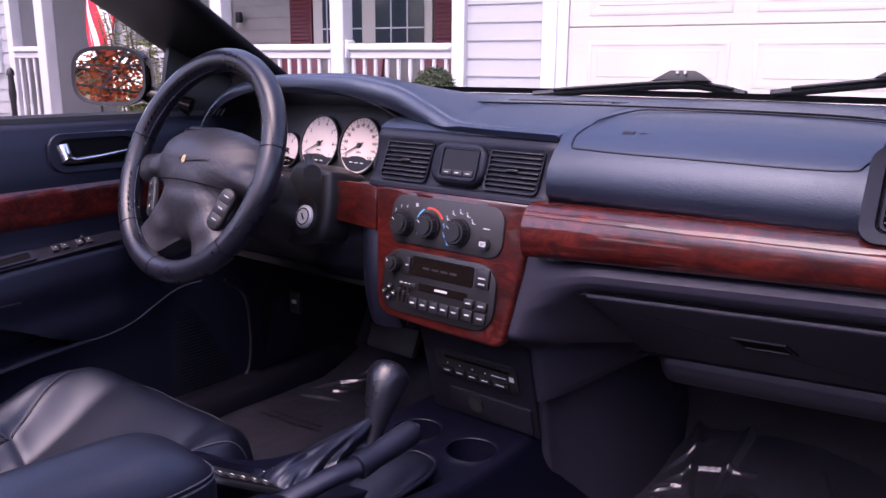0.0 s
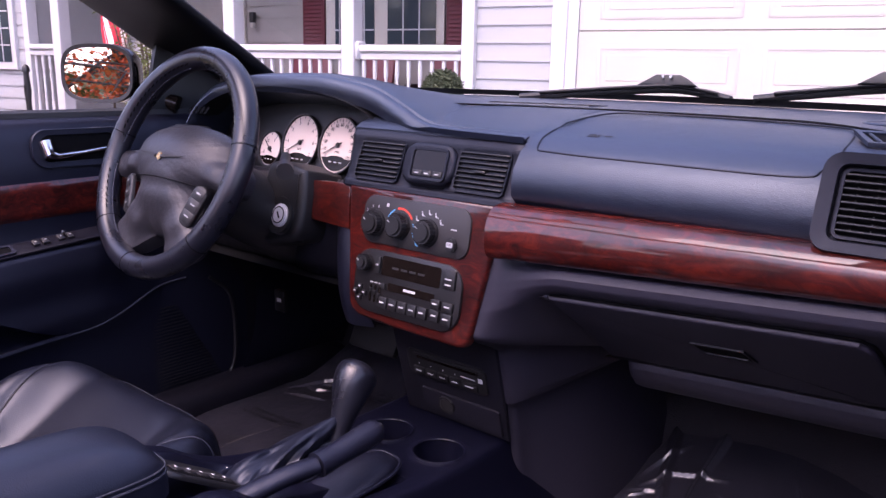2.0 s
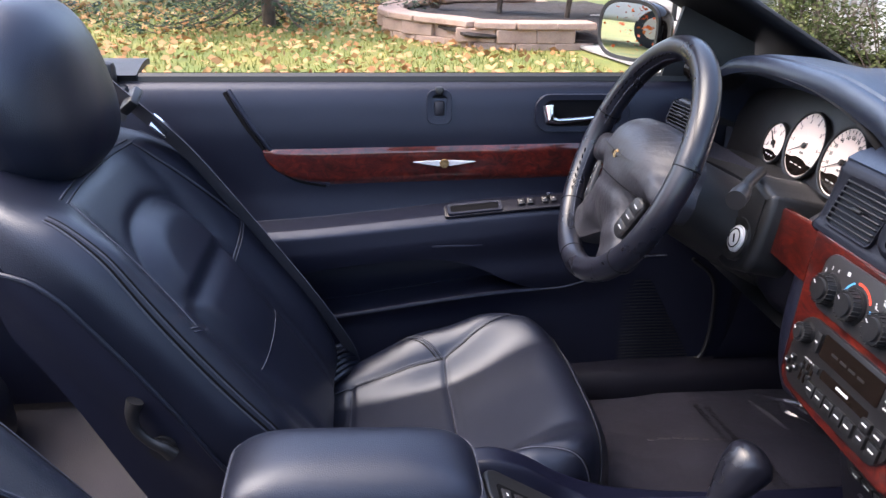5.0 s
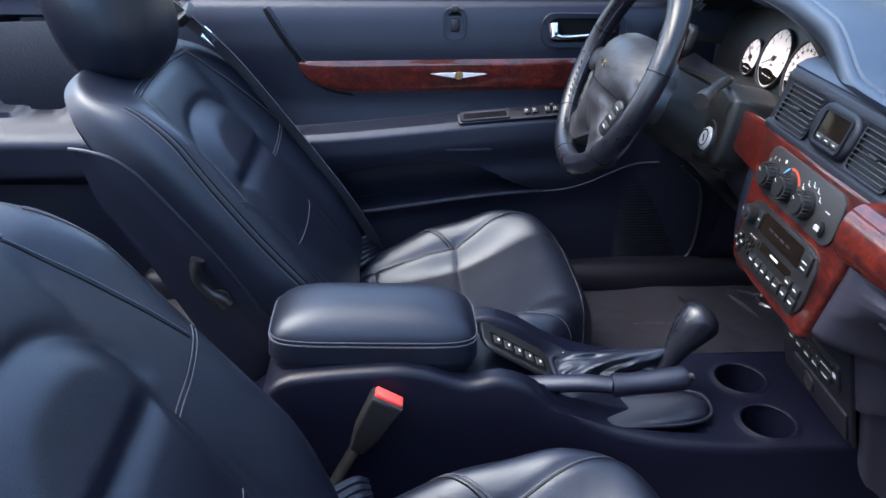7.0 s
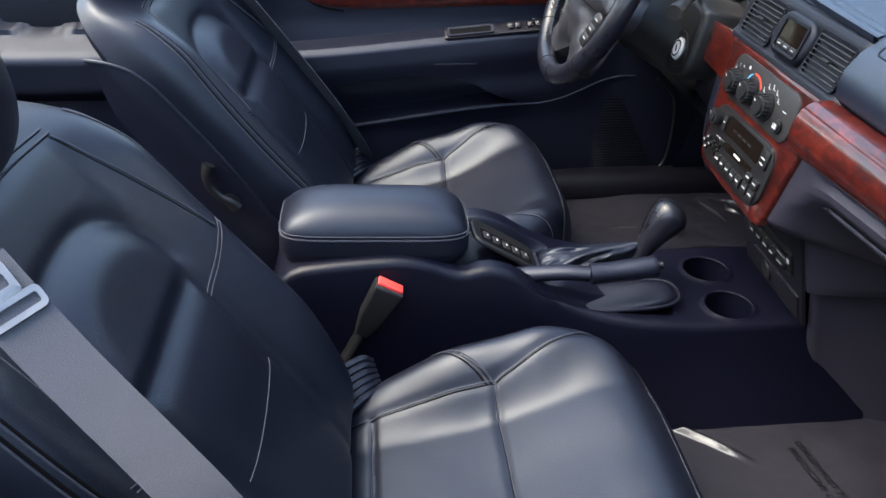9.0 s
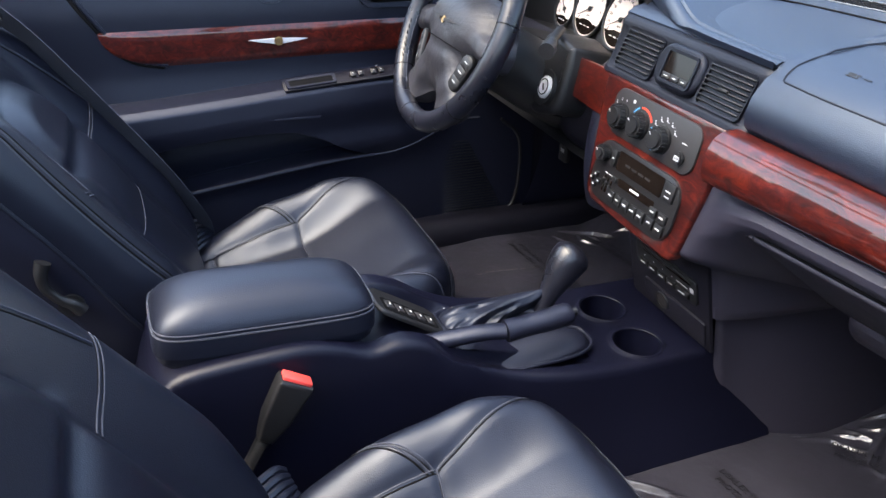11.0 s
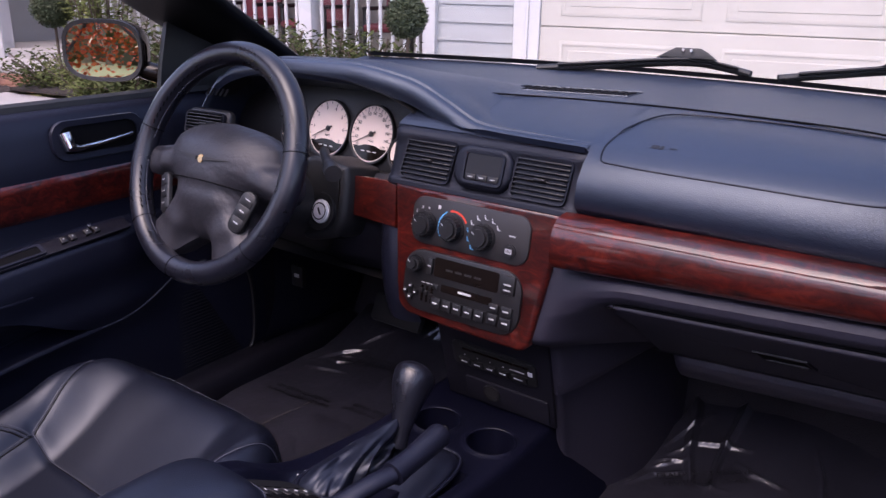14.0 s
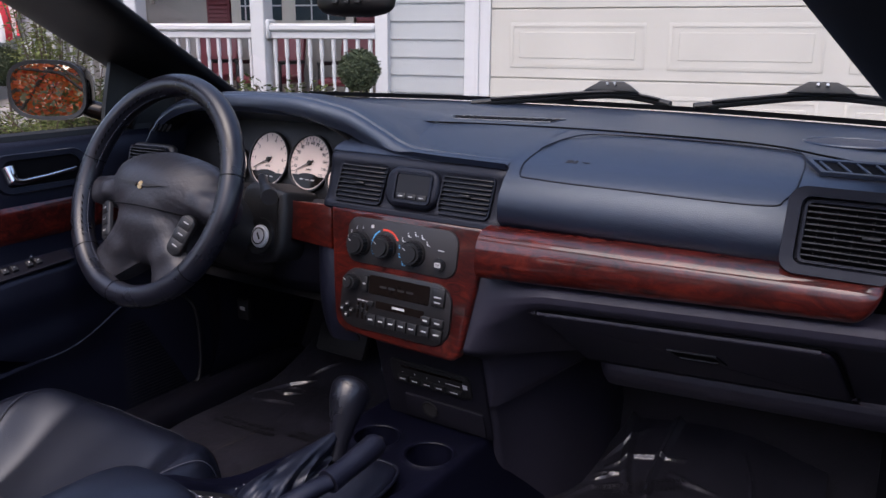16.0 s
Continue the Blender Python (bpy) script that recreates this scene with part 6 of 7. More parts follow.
def spruce(x, y, h, width, mat, seed, low=0.1, label="green spruce tree with drooping branches", size=0.07, dens=1.0):
    rng = random.Random(seed)
    t = thing("spruce_tree", label, "tree", m=HOUSE @ Matrix.Translation((x, y, 0)))
    part("trunk", tube([(0, 0, -0.05), (0.02, 0, h * 0.4), (0, 0.02, h * 0.95)], lambda k: 0.065 * (1 - k) * h / 5 + 0.012, 10), BARK, t)
    pts, limbs = [], None
    n = int(h * 22)
    for i in range(n):
        f = (i + rng.random()) / n
        z = low + (h - low) * f
        L = width * (1 - f) ** 0.8 * rng.uniform(0.65, 1.1)
        a = rng.uniform(0, 2 * math.pi)
        P = [Vector((math.cos(a) * L * s, math.sin(a) * L * s, z - 0.28 * L * math.sin(s * 2.4))) for s in (0, 0.35, 0.7, 1.0)]
        limbs = tube(spline(P, 3), lambda k: 0.012 * (1 - k) + 0.003, 5, bm=limbs)
        for j in range(int(L * 190 * dens)):
            s = rng.random() ** 0.7
            q = P[0].lerp(P[3], s)
            q.z = z - 0.28 * L * math.sin(s * 2.4)
            w = 0.20 * L * (1.1 - s) + 0.04
            side = rng.uniform(-w, w)
            pts.append(q + Vector((-math.sin(a) * side, math.cos(a) * side, rng.uniform(-0.16, 0.04))))
    tagged(part("limb_mass", limbs, BARK, t), kind="stuff")
    leaves("crown", pts, size, mat, t, rng, 0.30)
    return t


def broadleaf(x, y, h, r, mat, seed, label, n=5000, size=0.09, frame=HOUSE, low=0.45, name="tree", twigs=0):
    rng = random.Random(seed)
    t = thing(name, label, "tree", m=frame @ Matrix.Translation((x, y, 0)))
    bm = tube(spline([(0, 0, -0.05), (0.05, 0.03, h * 0.25), (0.0, 0.08, h * 0.5), (0.05, 0, h * 0.8)], 5), lambda k: 0.020 * h * (1 - 0.85 * k), 10)
    pts = []
    for i in range(26):
        a, z0 = rng.uniform(0, 2 * math.pi), h * rng.uniform(0.25, 0.65)
        tip = Vector((math.cos(a) * r * rng.uniform(0.5, 1), math.sin(a) * r * rng.uniform(0.5, 1), h * rng.uniform(low, 1.0)))
        base = Vector((0.02, 0.04, z0))
        mid = base.lerp(tip, 0.5) + Vector((0, 0, 0.06 * h))
        bm = tube(spline([base, mid, tip], 5), lambda k: 0.009 * h * (1 - 0.8 * k), 6, bm=bm)
        for j in range(twigs):
            s = rng.uniform(0.3, 0.9)
            q = base.lerp(tip, s) + Vector((0, 0, 0.06 * h * 4 * s * (1 - s)))
            e = q + Vector((rng.gauss(0, 0.30 * r), rng.gauss(0, 0.30 * r), rng.uniform(-0.02, 0.25) * r))
            bm = tube([q, q.lerp(e, 0.5) + Vector((0, 0, 0.03 * r)), e], lambda k: 0.0035 * h * (1 - 0.75 * k), 4, bm=bm)
        for j in range(n // 26):
            s = rng.uniform(0.35, 1.05)
            q = base.lerp(tip, s) + Vector((0, 0, 0.06 * h * 4 * s * (1 - s)))
            pts.append(q + Vector((rng.gauss(0, 0.13 * r), rng.gauss(0, 0.13 * r), rng.gauss(0, 0.08 * r))))
    part("trunk", bm, BARK, t)
    leaves("crown", pts, size, mat, t, rng, 0.7)
    return t


spruce(-10.2, 0.18, 6.0, 2.3, SPRUCE, 3)
spruce(-13.9, 3.3, 6.5, 2.1, SPRUCE, 4, dens=0.8)
spruce(-12.6, -4.0, 6.0, 2.2, BLUESPR, 5, label="grey-blue spruce tree beyond the lawn", dens=0.8)
spruce(-16.5, -0.5, 7.0, 2.6, BLUESPR, 6, label="grey-blue spruce tree beyond the lawn", dens=0.6)
broadleaf(-14.0, -1.5, 6.0, 2.0, YELLOW, 7, "autumn tree with yellow leaves and dark trunk", 9000, 0.10, low=0.10)
broadleaf(-14.0, -4.8, 7.0, 2.6, YELLOW, 8, "autumn tree with yellow leaves and dark trunk", 2600, 0.10)
broadleaf(-4.0, -9.8, 6.0, 3.2, MAPLE, 9, "red maple tree in autumn leaf", 26000, 0.070, low=0.03, name="maple_tree", twigs=7)
broadleaf(-6.6, -11.5, 6.5, 3.2, MAPLE, 10, "red maple tree in autumn leaf", 16000, 0.085, low=0.08, name="maple_tree", twigs=5)
# two unseen maples added behind to screen low sky from the dash's reflections
broadleaf(1.8, -12.5, 6.5, 3.4, MAPLE, 11, "red maple tree in autumn leaf", 9000, 0.16, low=0.08, name="maple_tree")
broadleaf(6.5, -11.5, 6.5, 3.4, MAPLE, 12, "red maple tree in autumn leaf", 12000, 0.16, low=0.08, name="maple_tree")


def flat_conifer(x, y, h, r, seed, z0=0.2):
    """A little grafted blue conifer: bare stem, layered flat crown."""
    rng = random.Random(seed)
    t = thing("dwarf_conifer", "blue dwarf conifer with a layered crown on a bare stem", "tree", m=HOUSE @ Matrix.Translation((x, y, z0)))
    part("trunk", tube(spline([(0, 0, -0.05), (0.03, 0.02, h * 0.4), (-0.02, 0, h * 0.9)], 4), 0.035, 8), BARK, t)
    pts = []
    for k in range(34):
        a, q = rng.uniform(0, 2 * math.pi), r * math.sqrt(rng.random())
        c = Vector((math.cos(a) * q, math.sin(a) * q, h * (1.0 - 0.45 * q / r) * rng.uniform(0.75, 1.05)))
        for j in range(260):
            pts.append(c + Vector((rng.gauss(0, 0.15 * r), rng.gauss(0, 0.15 * r), rng.gauss(0, 0.05 * r))))
    leaves("crown", pts, 0.055, BLUESPR, t, rng, 0.3)


flat_conifer(-9.0, 3.80, 0.92, 0.62, 21)
flat_conifer(-9.6, 3.10, 0.82, 0.34, 22)


def shrub(name, label, x, y, r, h, mat, seed, n, size, z0=0.2, squash=0.35):
    rng = random.Random(seed)
    t = thing(name, label, "shrub", m=HOUSE @ Matrix.Translation((x, y, z0)))
    pts, stems = [], None
    for k in range(28):
        a, q = rng.uniform(0, 2 * math.pi), r * math.sqrt(rng.random())
        tip = Vector((math.cos(a) * q * 1.1, math.sin(a) * q * 1.1, h * rng.uniform(0.55, 1.15)))
        base = Vector((math.cos(a) * q * 0.3, math.sin(a) * q * 0.3, 0))
        stems = tube([base, base.lerp(tip, 0.5) + Vector((0, 0, 0.05)), tip], 0.006, 4, bm=stems)
        for j in range(n // 28):
            s = rng.uniform(0.2, 1.05)
            pts.append(base.lerp(tip, s) + Vector((rng.gauss(0, 0.05), rng.gauss(0, 0.05), rng.gauss(0, 0.04))))
    tagged(part("stem_mass", stems, BARK, t), kind="stuff")
    leaves("foliage", pts, size, mat, t, rng, squash)


for i, (sx_, sy_, r_, h_) in enumerate(((-2.95, 4.72, 0.34, 0.50), (-3.35, 4.68, 0.40, 0.55), (-3.9, 4.70, 0.42, 0.50), (-4.6, 4.65, 0.5, 0.60), (-5.4, 4.6, 0.5, 0.62))):
    shrub("juniper_shrub", "feathery green juniper shrub before the porch", sx_, sy_, r_, h_, JUNI, 40 + i, 1500, 0.060, 0.14)
for i, (sx_, sy_, r_, h_) in enumerate(((-5.3, 4.40, 0.45, 0.28), (-6.3, 4.55, 0.5, 0.34))):
    shrub("juniper_shrub", "low spreading green juniper shrub by the walkway", sx_, sy_, r_, h_, JUNI, 60 + i, 1800, 0.06, 0.02)
GOLDLEAF = material("yellow_green_foliage", (0.075, 0.105, 0.030), 0.75, second=(0.19, 0.20, 0.075), blotch_size=9, spec=0.15)
shrub("arborvitae", "tall feathery yellow-green shrub before the porch", -5.92, 4.72, 0.34, 1.30, GOLDLEAF, 64, 5200, 0.050, 0.10, 0.28)
shrub("juniper_shrub", "feathery pale green juniper shrub by the walkway", -5.62, 4.28, 0.42, 0.40, GOLDLEAF, 65, 4200, 0.045, 0.03, 0.22)
shrub("grass_tuft", "dry tan ornamental grass tuft in the planter", -10.2, 2.4, 0.22, 0.5, DEADLEAF, 70, 700, 0.09, 0.2, 0.15)

# clipped ball topiaries on stems
def topiary(x, y, zc, r, seed):
    t = thing("topiary", "clipped boxwood ball on a bare stem", "topiary", m=HOUSE @ Matrix.Translation((x, y, 0.14)), group="topiaries")
    rngt = random.Random(seed)
    part("stem", tube(spline([(0.02, 0, -0.12), (0.0, 0.01, 0.3), (0.015, 0, zc - 0.13)], 4), 0.013, 8), BARK, t)
    pts = []
    for k in range(6200):
        d = Vector((rngt.gauss(0, 1), rngt.gauss(0, 1), rngt.gauss(0, 1))).normalized()
        pts.append(Vector((0, 0, zc)) + d * r * (1 + 0.08 * noise.noise(d * 4) + 0.05 * noise.noise(d * 11)) * rngt.uniform(0.84, 1.04))
    leaves("ball", pts, 0.021, BOXLEAF, t, rngt, 0.6)
    for turn in (0, 180):
        part("core", pillow(r * 0.84, r * 0.84, r * 0.84, 2, 2, 16, None, 0.0), BOXLEAF, t, m=Matrix.Translation((0, 0, zc)) @ pose(0, 0, 0, turn))


topiary(-2.53, 4.55, 0.735, 0.155, 31)
topiary(-6.42, 4.60, 0.69, 0.185, 32)

# white off-road car parked behind, seen in the side mirror
suv = thing("parked_car", "white boxy off-road car parked on the drive", "car", m=pose(-8.6, -14.5, 0.0, 0, 0, 70))
part("body", rbox(1.85, 4.4, 0.72, 0.12, 3, at=(0, 0, 0.82)), CARWHITE, suv)
part("cabin", rbox(1.70, 2.7, 0.70, 0.14, 3, at=(0, -0.45, 1.45)), CARWHITE, suv)
for sx in (-1, 1):
    for yy, ll in ((-1.35, 0.65), (-0.55, 0.75), (0.3, 0.75)):
        part("side_window", rbox(0.02, ll, 0.42, 0.006, 1, at=(sx * 0.852, yy, 1.50)), WINDOW, suv)
    for yy in (-1.35, 1.45):
        tw = part("wheel", disc(0.39, 0.26, 28, 0.04, m=pose(sx * 0.80 - 0.13, yy, 0.39, 0, 90, 0)), RUBBER, suv)
        part("rim", disc(0.23, 0.27, 20, 0.02, m=pose(sx * 0.80 - 0.135, yy, 0.39, 0, 90, 0)), STEEL, tw)
part("windscreen", rbox(1.5, 0.02, 0.45, 0.005, 1, m=pose(0, 0.93, 1.48, 18)), WINDOW, suv)
part("bumper", rbox(1.8, 0.16, 0.25, 0.04, 2, at=(0, 2.2, 0.55)), BLACK, suv)

# raised planter of stone blocks
planter = thing("stone_planter", "curved raised planter of tan stone blocks", "planter", m=HOUSE @ Matrix.Translation((0, 0, -0.085)))
PP = spline([(-7.60, 3.45, 0), (-7.68, 2.75, 0), (-7.85, 2.25, 0), (-8.35, 2.02, 0), (-8.75, 1.70, 0), (-9.5, 1.62, 0), (-10.6, 2.1, 0), (-11.2, 3.0, 0), (-11.2, 4.4, 0)], 24)
rngp = random.Random(5)
acc, last, i0 = 0.0, PP[0], 0
marks = [PP[0]]
for p in PP[1:]:
    acc += (p - last).length
    last = p
    if acc > 0.42:
        marks.append(p)
        acc = 0
BLK = rbox(0.435, 0.22, 0.148, 0.010, 1)
BLK.to_mesh(blk_me := bpy.data.meshes.new("stone_block"))
BLK.free()
CAPB = rbox(0.445, 0.32, 0.075, 0.012, 1)
CAPB.to_mesh(cap_me := bpy.data.meshes.new("cap_stone"))
CAPB.free()
for a, b in zip(marks, marks[1:]):
    d = b - a
    ang = math.degrees(math.atan2(d.y, d.x))
    for c in range(2):
        mid = a.lerp(b, 0.5 + (0.5 if c else 0.0))
        part("stone_block", blk_me, STONE, planter, m=pose(mid.x, mid.y, 0.072 + 0.147 * c, 0, 0, ang + rngp.uniform(-2, 2)))
    mid = a.lerp(b, 0.5)
    part("cap_stone", cap_me, STONE, planter, m=pose(mid.x, mid.y, 0.330, 0, 0, ang + rngp.uniform(-1, 1)))
bed = part("mulch_bed", surface(lambda u, v: HOUSE @ Vector((-11.3 + 4.55 * u, 1.75 + 3.4 * v + (1.3 * (u - 0.30) ** 2 + 1.75 * ease(u, 0.78, 0.86)) * (1 - v), 0.185 - 0.135 * ease(u, 0.72, 0.90) + 0.02 * noise.noise(Vector((9 * u, 7 * v, 0))) + 0.012 * noise.noise(Vector((40 * u, 30 * v, 3))))), 90, 70, 0.03), MULCH, None)
tagged(bed, "dark mulch bed inside the planter", "mulch bed", kind="structure")
ROCK = material("brown_garden_stone", (0.30, 0.17, 0.10), 0.85, blotch=0.25, blotch_size=8, grain=0.2, grain_size=60, bump=0.5, bump_size=40)
FLATROCK = material("pale_flat_stone", (0.42, 0.38, 0.34), 0.85, blotch=0.2, blotch_size=8, grain=0.2, grain_size=60, bump=0.4, bump_size=40)
for rx_, ry_, rw, rl, rh, rmat, rlab in ((-8.85, 4.75, 0.34, 0.24, 0.17, ROCK, "rounded brown garden stone on the mulch"), (-8.95, 4.30, 0.32, 0.22, 0.05, FLATROCK, "pale flat stepping stone on the mulch")):
    st = part("garden_stone", pillow(rw, rl, rh, 2.4, 2.2, 24, lambda v, x, y, e: v + 0.02 * Vector((noise.noise(v * 6), noise.noise(v * 6 + Vector((5, 0, 0))), noise.noise(v * 8))) * (0.3 + e), 0.0), rmat, None, m=HOUSE @ Matrix.Translation((rx_, ry_, 0.15)))
    tagged(st, rlab, "stone")
post = thing("post_with_chain", "short dark ornamental iron post beside the bay", "post", m=HOUSE @ Matrix.Translation((-8.05, 4.75, 0.05)))
part("shaft", tube(spline([(0, 0, -0.05), (0, 0, 0.10), (0, 0, 0.45), (0, 0, 0.86)], 4), lambda t: 0.030 + 0.016 * gauss(t - 0.12, 0.07) + 0.012 * gauss(t - 0.85, 0.06), 12), BLACK, post)
part("finial", pillow(0.045, 0.045, 0.09, 2, 2, 14, None, 0.0), BLACK, post, m=Matrix.Translation((0, 0, 0.86)))
bed2 = part("mulch_bed", surface(lambda u, v: HOUSE @ Vector((-6.6 + 4.0 * u, 4.15 + 1.0 * v, 0.10 + 0.03 * math.sin(v * 3))), 20, 6, 0.02), MULCH, None)
tagged(bed2, "dark mulch bed before the porch", "mulch bed", kind="structure")

# fallen leaves and grass blades
rngl = random.Random(77)
lp_ = [HOUSE @ Vector((-3.2 - 11 * rngl.random(), -6.5 + 9.5 * rngl.random(), 0.012 + 0.02 * rngl.random())) for k in range(5200)]
lv = leaves("fallen_leaves", lp_, 0.085, DEADLEAF, None, rngl, 0.7, 0.35)
tagged(lv, "tan and orange fallen leaves on the lawn", "leaves", kind="stuff")
V, F = [], []
for k in range(26000):
    d = 1 - rngl.random() ** 1.5
    p = HOUSE @ Vector((-3.3 - 10 * (1 - d), -6 + 9 * rngl.random(), -0.01))
    a, hgt = rngl.uniform(0, 6.3), rngl.uniform(0.03, 0.07)
    i = len(V)
    V += [(p.x + 0.006 * math.cos(a), p.y + 0.006 * math.sin(a), p.z), (p.x - 0.006 * math.cos(a), p.y - 0.006 * math.sin(a), p.z), (p.x + rngl.uniform(-0.03, 0.03), p.y + rngl.uniform(-0.03, 0.03), p.z + hgt)]
    F.append((i, i + 1, i + 2))
gm = bpy.data.meshes.new("grass_blades")
gm.from_pydata(V, [], F)
tagged(part("grass_blades", gm, BLADE, None, flat=True), "short green lawn grass", "grass", kind="stuff")

# far hedge and trees that close the view
rngf = random.Random(15)
fp = []
for k in range(9000):
    a = rngf.uniform(0.0, 2 * math.pi)
    R = rngf.uniform(38, 60)
    fp.append(Vector((R * math.cos(a), R * math.sin(a) + 2, rngf.random() ** 1.4 * (5 + 3.5 * noise.noise(Vector((6 * math.cos(a), 6 * math.sin(a), 0)))))))
fw = leaves("far_woods", fp, 1.5, material("far_foliage", (0.07, 0.085, 0.035), 0.9, second=(0.22, 0.15, 0.06), blotch_size=0.15), None, rngf, 0.8)
tagged(fw, "distant autumn woods", "woods", kind="stuff")

# ---------- instruments ----------
def gauge(gx, gy, r, labels, a0, a1, needle, ticks, name):
    m = CL @ Matrix.Translation((gx, gy, 0.001))
    g = part(name, disc(r, 0.003, 48, 0.001, m=m), CREAM, dash, "cream gauge face with black numerals")
    part("bezel", ring_plate([((r + 0.003) * math.cos(2 * math.pi * k / 48), (r + 0.003) * math.sin(2 * math.pi * k / 48)) for k in range(48)], [(r * math.cos(2 * math.pi * k / 48), r * math.sin(2 * math.pi * k / 48)) for k in range(48)], 0.006, m=m), BLACK, g)
    for k in range(ticks + 1):
        a = radians(a0 + (a1 - a0) * k / ticks)
        L = 0.006 if k % 2 == 0 else 0.0035
        part("tick", rbox(L, 0.0009, 0.0004, 0, 1), INK, g, m=m @ Matrix.Translation(((r - 0.002 - L / 2) * math.cos(a), (r - 0.002 - L / 2) * math.sin(a), 0.0033)) @ pose(0, 0, 0, 0, 0, math.degrees(a)), flat=True)
    for k, t in enumerate(labels):
        a = radians(a0 + (a1 - a0) * k / (len(labels) - 1))
        words(t, 0.0085 if len(t) < 3 else 0.0068, INK, m @ Matrix.Translation(((r - 0.0125) * math.cos(a), (r - 0.0125) * math.sin(a), 0.0033)), g, "numeral")
    n0 = 14
    out = [(r * 0.94 * math.cos(radians(210 + 120 * k / n0)), r * 0.94 * math.sin(radians(210 + 120 * k / n0))) for k in range(n0 + 1)]
    out += [(0.50 * r, -0.47 * r), (0.28 * r, -0.40 * r), (0, -0.38 * r), (-0.28 * r, -0.40 * r), (-0.50 * r, -0.47 * r)]
    part("display_window", plate(out, 0.0006, m=m @ Matrix.Translation((0, 0, 0.003))), GLOSSBLACK, g)
    for k in range(3):
        part("readout_bar", rbox(r * 0.16, 0.0016, 0.0003, 0, 1), WHITEINK, g, m=m @ Matrix.Translation(((k - 1) * r * 0.28, -0.62 * r, 0.0038)), flat=True)
    nd = m @ pose(0, 0, 0.0048, 0, 0, needle)
    part("needle", plate([(-0.010, 0.0011), (r * 0.80, 0.0004), (r * 0.80, -0.0004), (-0.010, -0.0011)], 0.0012, m=nd), INK, g)
    part("needle_hub", disc(0.0045, 0.004, 20, 0.001, m=m @ Matrix.Translation((0, 0, 0.003))), INK, g)
    return g


sp = gauge(0.086, 0.005, 0.047, ["0", "10", "20", "30", "40", "50", "60", "70", "80", "90", "100", "110", "120"], 214, -34, 207, 24, "speedometer")
words("MPH", 0.006, INK, CL @ Matrix.Translation((0.086, -0.007, 0.0043)), sp)
tc_ = gauge(-0.0165, 0.002, 0.048, ["0", "1", "2", "3", "4", "5", "6", "7"], 214, -34, 207, 14, "rev_counter")
words("RPM", 0.006, INK, CL @ Matrix.Translation((-0.0165, -0.010, 0.0043)), tc_)
gauge(-0.101, -0.016, 0.031, ["E", "1/2", "F"], 200, 60, 140, 4, "fuel_gauge")
gauge(0.160, -0.018, 0.027, ["C", "H"], 120, -20, 60, 4, "temperature_gauge")
part("cluster_shelf", surface(lambda u, v: Vector((-0.60 + 0.46 * u, 0.118 - 0.085 * v, 0.845 + 0.018 * math.sin(math.pi * u) - 0.006 * v)), 20, 4), BLACK, dash)
# driver side vent at the end of the binnacle
DV = basis((-0.578, 0.018, 0.905), (1, 0.10, 0), (0, 0.30, 1))
part("vent_surround", plate(rrect(0.106, 0.056, 0.016), 0.014, 0.008, 4, m=DV @ Matrix.Translation((0, 0, -0.012))), BLACK, dash)
vent(0.0, 0.092, 0.042, DV @ Matrix.Translation((0, 0, 0.003)), rows=6)
# side window demister slots
DM = basis((-0.590, 0.055, 0.955), (1, 0.1, 0), (0, 0.9, 1))
for k in range(5):
    part("demister_slot", rbox(0.007, 0.016, 0.002, 0.001, 1), GROOVE, dash, m=DM @ Matrix.Translation((-0.022 + 0.011 * k, 0, 0.002)))
DR = basis((0.560, 0.114, 0.9742), (1, 0, 0), (0, 1, 0.20))
dmr = part("demister", ring_plate([(-0.055, 0.028), (0.060, 0.028), (0.072, -0.020), (-0.030, -0.020)], [(-0.046, 0.022), (0.055, 0.022), (0.062, -0.014), (-0.026, -0.014)], 0.005, m=DR), PAD, dash)
part("demister_cavity", plate([(-0.046, 0.022), (0.055, 0.022), (0.062, -0.014), (-0.026, -0.014)][::-1], 0.0008, m=DR @ Matrix.Translation((0, 0, 0.001))), GROOVE, dmr)
for k in range(5):
    part("demister_bar", rbox(0.0035, 0.038, 0.003, 0.001, 1), PAD, dmr, m=DR @ Matrix.Translation((-0.028 + 0.020 * k, 0.004, 0.003)) @ pose(0, 0, 0, 0, 0, 30))
# defroster grille and top speaker
for k in range(13):
    for j in range(4):
        sx_ = -0.100 + 0.0142 * k
        part("defroster_slot", rbox(0.0105, 0.0105, 0.004, 0.001, 1), GROOVE, dash, m=pose(sx_, 0.300 + 0.26 * (sx_ + 0.09) + 0.0145 * (j - 1.5), 0.9848))
part("defroster_frame", tube([(x, 0.300 + 0.26 * (x + 0.09) + dy, 0.9855) for x, dy in ((-0.110, -0.030), (0.082, -0.030), (0.082, 0.030), (-0.110, 0.030))], 0.0014, 6, closed=True), PAD, dash)
spk = part("speaker_grille", plate([(0.062 * math.cos(2 * math.pi * k / 40), 0.050 * math.sin(2 * math.pi * k / 40)) for k in range(40)], 0.003, 0.001, m=pose(0.535, 0.345, 0.9800)), PERF, dash)
part("speaker_rim", tube([(0.535 + 0.065 * math.cos(2 * math.pi * k / 40), 0.345 + 0.053 * math.sin(2 * math.pi * k / 40), 0.9815) for k in range(40)], 0.0025, 6, closed=True), PAD, dash)
